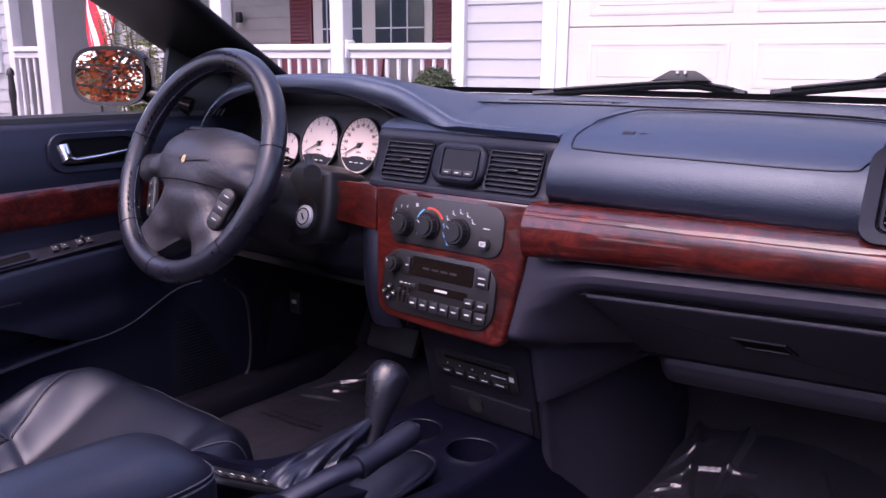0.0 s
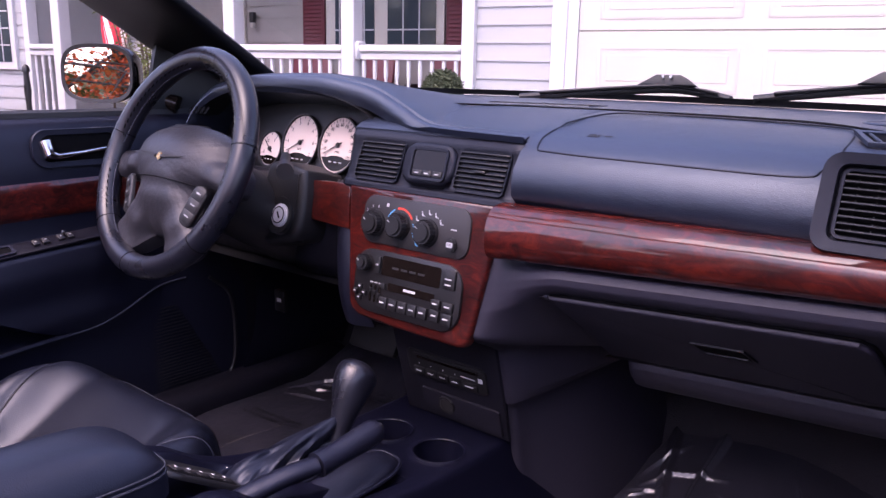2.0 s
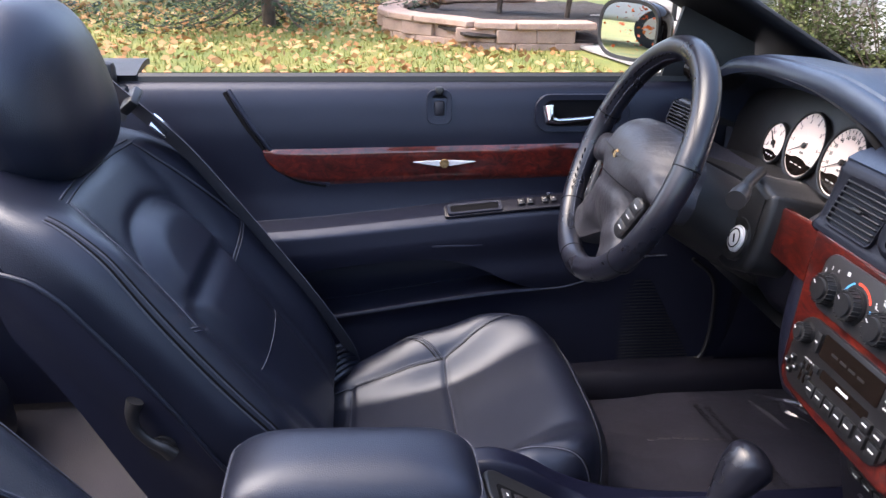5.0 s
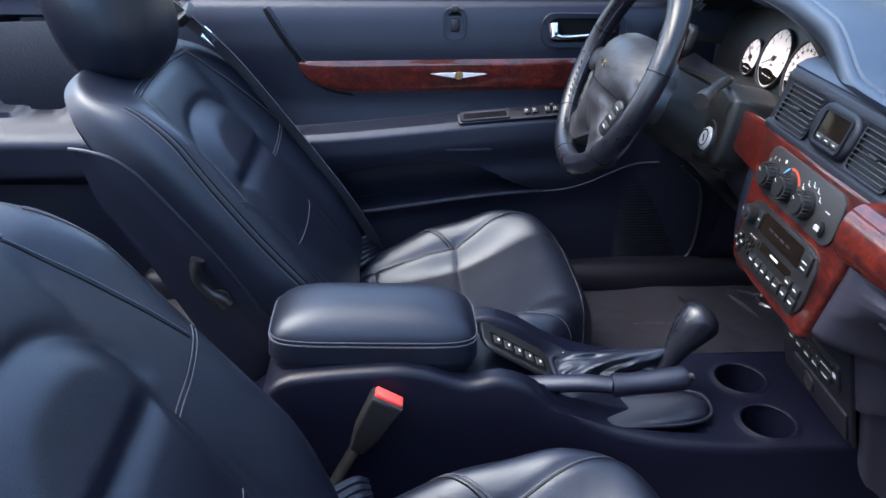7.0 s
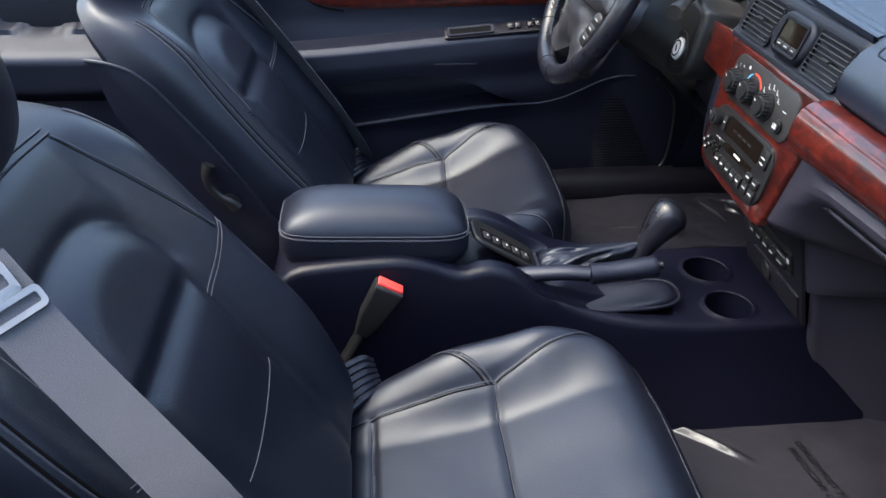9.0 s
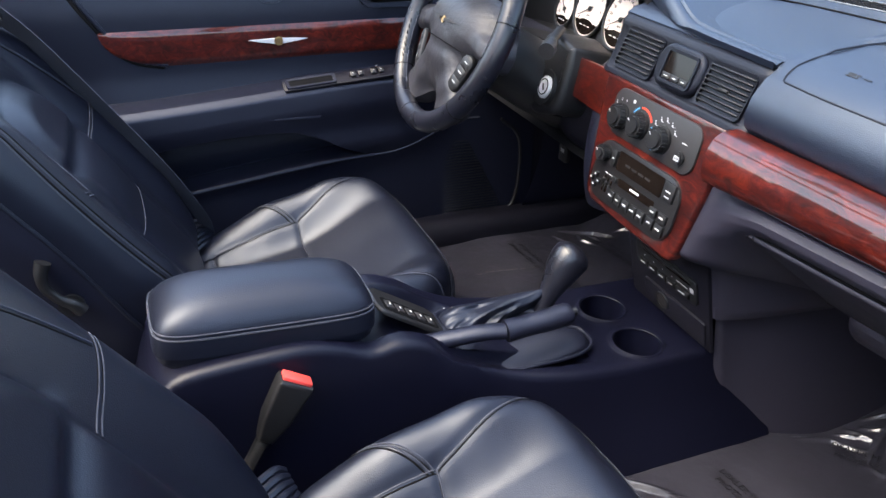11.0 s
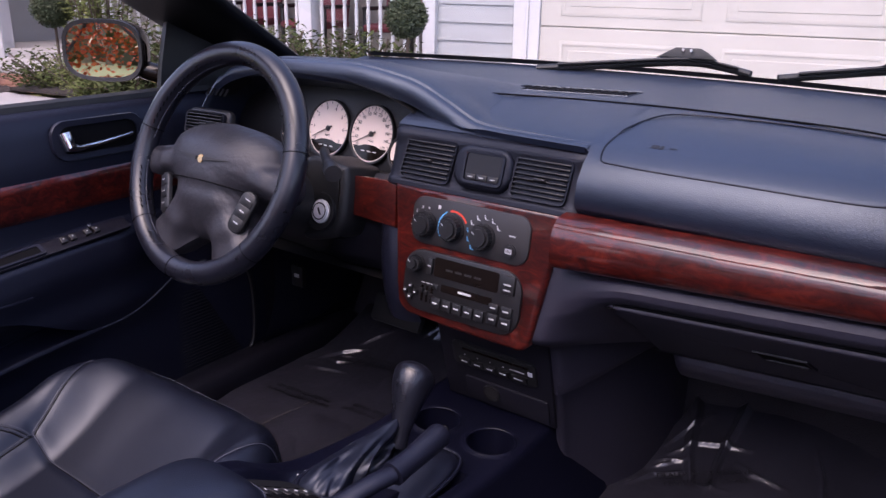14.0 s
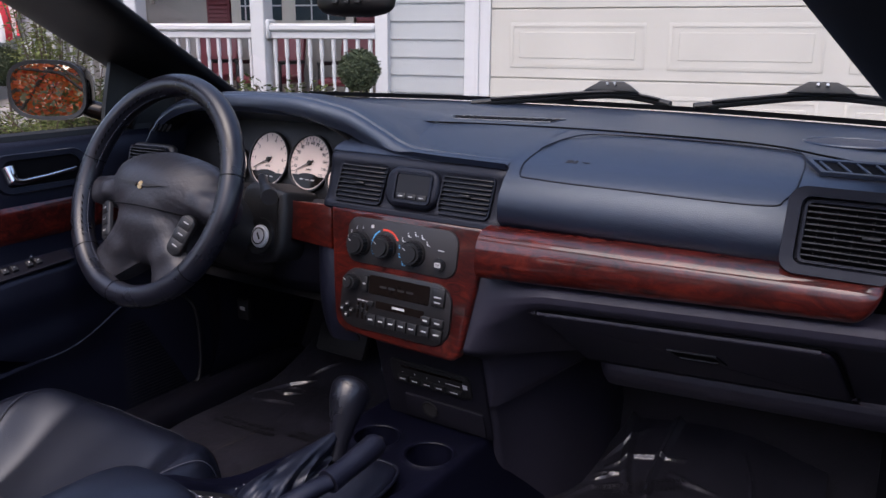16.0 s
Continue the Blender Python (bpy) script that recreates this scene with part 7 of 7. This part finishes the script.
# seam across the top pad
part("pad_seam", tube(spline([(-0.10, 0.20, 0.9855), (0.03, 0.232, 0.9858), (0.20, 0.250, 0.9858), (0.42, 0.235, 0.9850), (0.52, 0.190, 0.981), (0.60, 0.150, 0.975)], 8), 0.0016, 6), GROOVE, dash)
words("SRS", 0.011, INK, basis((0.232, 0.068, 0.9632), (1, 0, 0), (0, 1, 0.32)), dash, bold=0.0004)
part("airbag_mark", rbox(0.010, 0.002, 0.0004, 0, 1), INK, dash, m=basis((0.252, 0.068, 0.9636), (1, 0, 0), (0, 1, 0.32)), flat=True)


# ---------- climate panel, radio, changer ----------
def knob(gx, gy, r, m, parent):
    k = part("knob", disc(r, 0.016, 36, 0.003, m=m @ Matrix.Translation((gx, gy, 0.003)), r2=r * 0.86), BLACK, parent)
    part("knob_skirt", disc(r * 1.12, 0.004, 36, 0.001, m=m @ Matrix.Translation((gx, gy, 0.0025))), BLACK, k)
    for q in range(20):
        a = 2 * math.pi * q / 20
        part("knurl", rbox(0.0016, 0.0012, 0.013, 0.0004, 1), BLACK, k, m=m @ Matrix.Translation((gx + r * 0.945 * math.cos(a), gy + r * 0.945 * math.sin(a), 0.0105)) @ pose(0, 0, 0, 0, 0, math.degrees(a)))
    part("pointer", rbox(0.0010, 0.005, 0.0006, 0, 1), WHITEINK, k, m=m @ Matrix.Translation((gx, gy, 0.0191)) @ pose(0, 0, 0, 0, 0, 55) @ Matrix.Translation((0, r * 0.55, 0)), flat=True)


def arc(cx_, cy_, r, a0, a1, w, mat, m, parent, name):
    o = [(cx_ + (r + w) * math.cos(radians(a0 + (a1 - a0) * k / 16)), cy_ + (r + w) * math.sin(radians(a0 + (a1 - a0) * k / 16))) for k in range(17)]
    i = [(cx_ + (r - w) * math.cos(radians(a0 + (a1 - a0) * k / 16)), cy_ + (r - w) * math.sin(radians(a0 + (a1 - a0) * k / 16))) for k in range(17)]
    return part(name, plate(o + i[::-1], 0.0004, m=m), mat, parent, flat=True)


CPf = CP @ Matrix.Translation((0, 0, 0.003))
for gx in (-0.073, -0.026, 0.026):
    knob(gx, -0.006 if gx != -0.026 else -0.004, 0.0175, CP, climate)
arc(-0.026, -0.004, 0.0245, 28, 105, 0.0014, REDINK, CPf, climate, "hot_scale")
arc(-0.026, -0.004, 0.0245, 118, 215, 0.0010, BLUEINK, CPf, climate, "cold_scale")
for k in range(5):
    a = radians(190 - 27 * k)
    words(str(k), 0.0062, WHITEINK, CPf @ Matrix.Translation((-0.073 + 0.0245 * math.cos(a), -0.006 + 0.0245 * math.sin(a), 0.0002)), climate, "fan_mark")
for k in range(4):
    a = 2 * math.pi * (k + 0.5) / 4
    part("fan_blade_mark", disc(0.0014, 0.0004, 10, m=CPf @ Matrix.Translation((-0.0515 + 0.0016 * math.cos(a), 0.0225 + 0.0016 * math.sin(a), 0.0002))), WHITEINK, climate, flat=True)
for k in range(8):
    a = radians(225 - 27 * k)
    part("mode_mark", rbox(0.0020, 0.0034, 0.0004, 0, 1), BLUEINK if k < 3 else WHITEINK, climate, m=CPf @ Matrix.Translation((0.026 + 0.0265 * math.cos(a), -0.006 + 0.0265 * math.sin(a), 0.0002)) @ pose(0, 0, 0, 0, 0, 24), flat=True)
    part("mode_mark", rbox(0.0036, 0.0008, 0.0004, 0, 1), BLUEINK if k < 3 else WHITEINK, climate, m=CPf @ Matrix.Translation((0.026 + 0.0265 * math.cos(a) + 0.003, -0.006 + 0.0265 * math.sin(a) - 0.0016, 0.0002)), flat=True)
    part("mode_mark", disc(0.0010, 0.0004, 8, m=CPf @ Matrix.Translation((0.026 + 0.0265 * math.cos(a) - 0.001, -0.006 + 0.0265 * math.sin(a) + 0.0034, 0.0002))), BLUEINK if k < 3 else WHITEINK, climate, flat=True)
part("rear_defrost_button", disc(0.0095, 0.006, 28, 0.002, m=CPf @ Matrix.Translation((0.071, -0.016, 0))), BLACK, climate)
part("button_mark", ring_plate(rrect(0.010, 0.0065, 0.001), rrect(0.0075, 0.0042, 0.0006), 0.0005, m=CPf @ Matrix.Translation((0.071, -0.016, 0.0062))), WHITEINK, climate)
for k in range(3):
    part("button_mark", rbox(0.0009, 0.005, 0.0004, 0, 1), WHITEINK, climate, m=CPf @ Matrix.Translation((0.069 + 0.002 * k, -0.0155, 0.0064)), flat=True)
part("button_mark", rbox(0.010, 0.0014, 0.0004, 0, 1), WHITEINK, climate, m=CPf @ Matrix.Translation((0.071, 0.004, 0.0002)), flat=True)

RF = RP @ Matrix.Translation((0, 0, 0.004))
part("display", plate(rrect(0.108, 0.028, 0.003), 0.0008, m=RF @ Matrix.Translation((0.008, 0.025, 0))), GLOSSBLACK, radio)
for k in range(4):
    part("display_bar", rbox(0.012, 0.003, 0.0003, 0, 1), CHARCOAL, radio, m=RF @ Matrix.Translation((-0.020 + 0.016 * k, 0.024, 0.001)), flat=True)
knob(-0.077, 0.024, 0.0115, RP, radio)
part("tape_slot", plate(rrect(0.086, 0.011, 0.002), 0.0006, m=RF @ Matrix.Translation((0.012, -0.0035, 0))), GLOSSBLACK, radio)
part("maker_bar", rbox(0.022, 0.0032, 0.0004, 0, 1), WHITEINK, radio, m=RF @ Matrix.Translation((0.010, -0.0030, 0.0008)), flat=True)


def key_btn(gx, gy, w, h, m, parent, mark=True, mw=0.5):
    b = part("button", rbox(w, h, 0.005, 0.0012, 2), BLACK, parent, m=m @ Matrix.Translation((gx, gy, 0.0015)))
    if mark:
        part("button_mark", rbox(w * mw, 0.0018, 0.0004, 0, 1), WHITEINK, b, m=m @ Matrix.Translation((gx, gy + 0.0006, 0.0042)), flat=True)


for k in range(5):
    key_btn(-0.036 + 0.0185 * k, -0.0275, 0.0165, 0.0165, RF, radio)
for gx, gy, w, h in ((0.060, -0.0105, 0.016, 0.012), (0.060, -0.0265, 0.016, 0.016), (0.081, -0.011, 0.018, 0.013), (0.081, -0.0275, 0.018, 0.016)):
    key_btn(gx, gy, w, h, RF, radio)
key_btn(0.078, 0.026, 0.022, 0.026, RF, radio)
part("button_mark", rbox(0.010, 0.0018, 0.0004, 0, 1), WHITEINK, radio, m=RF @ Matrix.Translation((0.078, 0.019, 0.0042)), flat=True)
key_btn(-0.053, 0.024, 0.010, 0.024, RF, radio)
for gx, gy in ((-0.083, -0.012), (-0.083, -0.028), (-0.074, -0.020), (-0.092, -0.020)):
    key_btn(gx, gy, 0.0075, 0.0075, RF, radio)
for k in range(3):
    part("slider_slot", rbox(0.0035, 0.024, 0.0008, 0, 1), GLOSSBLACK, radio, m=RF @ Matrix.Translation((-0.063 + 0.0085 * k, -0.018, 0.0004)), flat=True)
    part("slider", rbox(0.006, 0.006, 0.005, 0.001, 2), BLACK, radio, m=RF @ Matrix.Translation((-0.063 + 0.0085 * k, -0.013 - 0.003 * k, 0.002)))
    part("slider_mark", rbox(0.006, 0.0014, 0.0003, 0, 1), WHITEINK, radio, m=RF @ Matrix.Translation((-0.063 + 0.0085 * k, -0.002, 0.0003)), flat=True)
part("eject_button", rbox(0.010, 0.008, 0.003, 0.001, 2), BLACK, radio, m=RF @ Matrix.Translation((-0.040, -0.004, 0.001)))

CF = CD @ Matrix.Translation((0.006, 0.010, 0.004))
part("disc_slot", plate(rrect(0.118, 0.0055, 0.002), 0.0006, m=CF @ Matrix.Translation((0.004, 0.013, 0))), GLOSSBLACK, changer)
part("slot_lip", rbox(0.128, 0.003, 0.004, 0.001, 2), BLACK, changer, m=CF @ Matrix.Translation((0.004, 0.0185, 0.001)))
for k in range(4):
    key_btn(-0.052 + 0.0235 * k, -0.011, 0.021, 0.012, CF, changer)
    part("track_dot", rbox(0.0016, 0.0020, 0.0004, 0, 1), WHITEINK, changer, m=CF @ Matrix.Translation((-0.052 + 0.0235 * k, 0.001, 0.0002)), flat=True)
key_btn(0.046, -0.011, 0.030, 0.011, CF, changer)
part("button_mark", rbox(0.008, 0.008, 0.0004, 0, 1), WHITEINK, changer, m=CF @ Matrix.Translation((0.066, 0.003, 0.0002)), flat=True)
part("button_mark", rbox(0.026, 0.0014, 0.0004, 0, 1), WHITEINK, changer, m=CF @ Matrix.Translation((0.043, 0.001, 0.0002)), flat=True)
part("ash_drawer", plate(rrect(0.150, 0.046, 0.004), 0.004, 0.002, m=CD @ Matrix.Translation((0.022, -0.058, 0))), LOWER, dash)
lt = part("lighter_socket", ring_plate([(0.0155 * math.cos(2 * math.pi * k / 28), 0.0155 * math.sin(2 * math.pi * k / 28)) for k in range(28)], [(0.0120 * math.cos(2 * math.pi * k / 28), 0.0120 * math.sin(2 * math.pi * k / 28)) for k in range(28)], 0.004, m=CD @ Matrix.Translation((-0.004, -0.054, 0.003))), BLACK, dash)
part("lighter_cap", disc(0.0122, 0.003, 28, 0.0008, m=CD @ Matrix.Translation((-0.004, -0.054, 0.003))), CHARCOAL, lt)
# screws on the wood, brake release and pedals
rel = part("brake_release", rbox(0.035, 0.014, 0.05, 0.006, 2, at=(-0.600, 0.24, 0.545)), BLACK, dash)
part("release_mark", rbox(0.014, 0.0006, 0.008, 0, 1, at=(-0.598, 0.2325, 0.548)), WHITEINK, rel)
pedal = thing("brake_pedal", "black rubber brake pedal under the dash", "pedal")
part("pad", rbox(0.13, 0.02, 0.06, 0.008, 2, m=pose(-0.37, 0.30, 0.50, -25)), RUBBER, pedal)
part("arm", tube([(-0.34, 0.31, 0.51), (-0.33, 0.36, 0.65), (-0.33, 0.40, 0.80)], 0.010, 8), BLACK, pedal)
accel = thing("accelerator_pedal", "black rubber accelerator pedal under the dash", "pedal")
part("pad", rbox(0.06, 0.02, 0.14, 0.008, 2, m=pose(-0.185, 0.33, 0.47, -28)), RUBBER, accel)
for k in range(6):
    part("tread_rib", rbox(0.056, 0.004, 0.006, 0.001, 1, m=pose(-0.185, 0.33, 0.47, -28) @ Matrix.Translation((0, -0.011, -0.055 + 0.022 * k))), RUBBER, accel)

# ---------- floor film ----------
def near_line(x, y, pts):
    """Distance from a bent line, and how far along it."""
    best, at = 9.0, 0.0
    for k, ((ax, ay), (bx, by)) in enumerate(zip(pts, pts[1:])):
        dx, dy = bx - ax, by - ay
        t = clamp(((x - ax) * dx + (y - ay) * dy) / (dx * dx + dy * dy))
        d = math.hypot(x - ax - t * dx, y - ay - t * dy)
        if d < best:
            best, at = d, (k + t) / (len(pts) - 1)
    return best, at


def film_mat(name, x0, x1, y0, y1, seed, label, taper=0.0, folds=()):
    t = thing(name, label, "floor mat", group="floor covers")

    def f(u, v):
        k = 1 - taper * ease(v, 0.35, 1.0)
        x, y = (x0 + x1) / 2 + (x1 - x0) * (u - 0.5) * k, y0 + (y1 - y0) * v
        z = 0.349 + 0.55 * max(0.0, y - 0.30) ** 1.15
        w = noise.noise(Vector((x * 7, y * 5, seed))) + 0.6 * abs(noise.noise(Vector((x * 16, y * 11, seed + 5))))
        z += 0.004 * w
        for q, (fx, s1, s2) in enumerate(((4.0, 9, 0.9), (6.5, -7, 0.7), (5.0, 4, 0.8))):
            r = abs(math.sin(fx * (x - 0.3) + s1 * (y - 0.2) * 0.5 + 1.3 * noise.noise(Vector((x * 3, y * 3, seed + q)))))
            z += 0.011 * s2 * max(0.0, 1 - r / 0.10) * ease(noise.noise(Vector((x * 4, y * 4, seed + 20 + q))), 0.0, 0.35)
        z += 0.020 * math.sin(math.pi * clamp(u)) * ease(v, 0.4, 0.9)
        for pts, hgt, wid in folds:
            d, at = near_line(x, y, pts)
            if d < 4 * wid:
                z += hgt * gauss(d, wid) * (0.25 + 0.75 * math.sin(math.pi * at))
        return Vector((x + 0.01 * math.sin(9 * v), y, z))
    part("film", surface(f, 230, 330, 0.0012), FILM, t)
    return t, lambda x, y: f((x - x0) / (x1 - x0), (y - y0) / (y1 - y0)).z


fd, fd_z = film_mat("floor_film", -0.60, -0.16, -0.20, 0.50, 2.0, "black protective plastic film on the driver's floor", 0.0,
              (([(-0.57, 0.24), (-0.536, 0.303), (-0.49, 0.33)], 0.0087, 0.0036), ([(-0.55, 0.215), (-0.50, 0.228), (-0.455, 0.236)], 0.0062, 0.0030), ([(-0.515, 0.34), (-0.47, 0.39)], 0.0074, 0.0036), ([(-0.545, 0.27), (-0.51, 0.262), (-0.48, 0.28)], 0.0074, 0.0030), ([(-0.53, 0.29), (-0.50, 0.30)], 0.0062, 0.0024), ([(-0.30, 0.20), (-0.22, 0.26)], 0.0031, 0.0042)))
fp_, fp_z = film_mat("floor_film", 0.145, 0.60, -0.20, 0.62, 7.0, "wrinkled black protective plastic film on the passenger floor", 0.30,
               (([(0.195, 0.36), (0.218, 0.404), (0.242, 0.44)], 0.0087, 0.0036), ([(0.210, 0.345), (0.246, 0.379), (0.29, 0.388), (0.33, 0.392)], 0.0087, 0.0036), ([(0.200, 0.326), (0.246, 0.342)], 0.0074, 0.0036), ([(0.185, 0.24), (0.207, 0.29), (0.25, 0.32)], 0.0074, 0.0042),
                ([(0.20, 0.31), (0.225, 0.33)], 0.0062, 0.0024), ([(0.32, 0.363), (0.36, 0.352), (0.41, 0.346)], 0.0050, 0.0036), ([(0.44, 0.40), (0.47, 0.33), (0.49, 0.28)], 0.0062, 0.0036), ([(0.42, 0.43), (0.45, 0.38)], 0.0050, 0.0030), ([(0.26, 0.30), (0.33, 0.31)], 0.0031, 0.0036)))
WORNPRINT = material("worn_pale_print", (0.06, 0.056, 0.054), 0.6, blotch=0.5, blotch_size=90)
PRINT = material("faint_print", (0.0030, 0.0030, 0.0034), 0.35, blotch=0.2, blotch_size=60)


def lie_on(height, x, y, turn, half=0.07):
    """A pose for print that lies on the film round (x, y)."""
    ax, ay = Vector((math.cos(radians(turn)), math.sin(radians(turn)))), Vector((-math.sin(radians(turn)), math.cos(radians(turn))))
    at = lambda a, b: height(x + ax.x * a + ay.x * b, y + ax.y * a + ay.y * b)
    sa, sb = (at(half, 0) - at(-half, 0)) / (2 * half), (at(0, 0.02) - at(0, -0.02)) / 0.04
    top = max(at(a * half / 4, b * 0.009) - sa * a * half / 4 - sb * b * 0.009 for a in range(-4, 5) for b in (-2, -1, 0, 1, 2))
    return basis((x, y, top + 0.0012), (ax.x, ax.y, sa), (ay.x, ay.y, sb))


for ob, high, rows_ in ((fd, fd_z, ((-0.480, 0.118, 186), (-0.300, 0.150, 186), (-0.400, 0.300, 186))), (fp_, fp_z, ((0.284, 0.307, 29), (0.27, 0.085, 8), (0.47, 0.24, 20)))):
    for x, y, a in rows_:
        m = lie_on(high, x, y, a)
        words("DEALER MUST REMOVE", 0.0150, PRINT, m @ Matrix.Translation((0, 0.009, 0)), ob)
        words("PROTECTIVE COVER", 0.0150, PRINT, m @ Matrix.Translation((0, -0.009, 0)), ob)
# worn pale print beside the driver's seat
m = lie_on(fd_z, -0.452, 0.040, 88)
for k, wd in enumerate((0.010, 0.022, 0.016, 0.026, 0.012, 0.018)):
    part("print_bar", rbox(wd, 0.005, 0.0004, 0, 1), WORNPRINT, fd, m=m @ Matrix.Translation((-0.062 + 0.025 * k, 0.004 * math.sin(k), 0)), flat=True)

# ---------- mirrors, wipers, glass ----------
sm = thing("side_mirror", "black car side mirror reflecting autumn trees", "mirror")
SMM = basis((-0.835, -0.010, 1.018), (1, 0.42, 0), (0, 0.05, 1)) @ Matrix.Scale(0.92, 4)
part("housing", pillow(0.093, 0.0625, 0.080, 3.2, 2.2, 28, None, 0.0), GLOSSBLACK, sm, m=SMM @ Matrix.Translation((0, 0, 0.000)) @ pose(0, 0, 0, 0, 180, 0))
part("rim", ring_plate([(0.093 * abs(math.cos(a)) ** 0.66 * (1 if math.cos(a) > 0 else -1), 0.0625 * abs(math.sin(a)) ** 0.66 * (1 if math.sin(a) > 0 else -1)) for a in [2 * math.pi * k / 56 for k in range(56)]], [(0.0845 * abs(math.cos(a)) ** 0.66 * (1 if math.cos(a) > 0 else -1), 0.0540 * abs(math.sin(a)) ** 0.66 * (1 if math.sin(a) > 0 else -1)) for a in [2 * math.pi * k / 56 for k in range(56)]], 0.012, m=SMM @ Matrix.Translation((0, 0, -0.006))), BLACK, sm)
part("mirror_glass", plate([(0.087 * abs(math.cos(a)) ** 0.66 * (1 if math.cos(a) > 0 else -1), 0.056 * abs(math.sin(a)) ** 0.66 * (1 if math.sin(a) > 0 else -1)) for a in [2 * math.pi * k / 56 for k in range(56)]], 0.002, m=SMM @ Matrix.Translation((0, 0, 0.002))), MIRROR, sm, "mirror glass", flat=True)
part("foot", tube([(-0.780, 0.030, 0.985), (-0.735, 0.055, 0.972), (-0.70, 0.08, 0.960)], 0.018, 12), GLOSSBLACK, sm)
part("corner_panel", plate([(-0.10, -0.02), (0.075, -0.02), (0.066, 0.03), (0.046, 0.11), (0.02, 0.15), (-0.085, 0.11)], 0.014, 0.004, 2, m=basis((-0.706, 0.09, 0.965), (0, -1, 0), (0, 0, 1))), BLACK, sm)

rm = thing("rear_view_mirror", "dark interior rear-view mirror", "mirror")
RM = basis((0.016, -0.110, 1.205), (1, 0.12, 0), (0, 0.10, 1))
part("housing", pillow(0.125, 0.036, 0.030, 4, 2.4, 28, None, 0.0), BLACK, rm, m=RM @ pose(0, 0, 0, 0, 180, 0))
part("mirror_glass", plate(rrect(0.236, 0.062, 0.022), 0.003, m=RM @ Matrix.Translation((0, 0.003, 0))), MIRROR, rm, flat=True)
part("bezel", ring_plate(rrect(0.250, 0.074, 0.026), rrect(0.234, 0.060, 0.020), 0.008, m=RM), BLACK, rm)
part("map_light_pod", pillow(0.055, 0.020, 0.022, 3, 2.2, 20, None, 0.0), BLACK, rm, m=RM @ Matrix.Translation((0, -0.040, -0.004)))
for k in range(3):
    part("button", rbox(0.008, 0.006, 0.004, 0.001, 1), CHARCOAL, rm, m=RM @ Matrix.Translation((-0.016 + 0.016 * k, -0.044, 0.018)))
part("stem", tube([RM @ Vector((0, 0.01, -0.02)), Vector((0.01, 0.0, 1.26)), Vector((0.0, -0.12, 1.285))], 0.012, 10), BLACK, rm)


def wiper(pts, hinge, label):
    w = thing("wiper", label, "wiper", group="windscreen wipers")
    c = spline(pts, 10)
    part("blade", tube(c, 0.0105, 10, flatten=0.75), RUBBER, w)
    part("arm", tube([p + Vector((0, -0.012, 0.007)) for p in c[4:-4]], 0.0045, 8, flatten=0.7), RUBBER, w)
    hx, hy, hz = hinge
    part("arm_head", plate([(-0.058, -0.008), (0.060, -0.008), (0.040, 0.006), (0.026, 0.013), (-0.022, 0.013), (-0.034, 0.006)], 0.012, 0.003, 2, m=basis((hx, hy, hz), (1, 0.12, 0), (0, 0.2, 1))), RUBBER, w)
    for k in (-0.006, 0.010):
        part("rivet", disc(0.0028, 0.016, 12, m=basis((hx + k, hy, hz + 0.008), (1, 0.12, 0), (0, 0.2, 1))), STEEL, w)
    return w


wiper([(-0.235, 0.585, 0.985), (-0.12, 0.63, 0.996), (0.03, 0.70, 1.008), (0.10, 0.72, 1.002), (0.155, 0.72, 0.992)], (0.035, 0.70, 1.022), "black windscreen wiper resting on the glass")
wiper([(0.225, 0.64, 0.997), (0.31, 0.68, 1.008), (0.42, 0.72, 1.020), (0.52, 0.71, 1.018), (0.62, 0.66, 1.010)], (0.435, 0.70, 1.034), "black windscreen wiper resting on the glass")


def screen(u, v):
    x = -0.66 + 1.32 * u
    k = 1 - 0.24 * v
    y0, z0 = FRONT(x) + 0.015, 0.985
    y1, z1 = -0.31 - 0.08 * (1 - (2 * u - 1) ** 2), 1.270 + 0.04 * (1 - (2 * u - 1) ** 2)
    return Vector((x * k, y0 + (y1 - y0) * v, z0 + (z1 - z0) * v + 0.03 * math.sin(math.pi * v)))


ws = part("windscreen", surface(screen, 16, 12), GLASS, shell, "clear windscreen glass")
ws.visible_shadow = False
part("screen_band", surface(lambda u, v: screen(u, 0.03 * v) + Vector((0, -0.003, 0.0)), 24, 2), BLACK, shell)
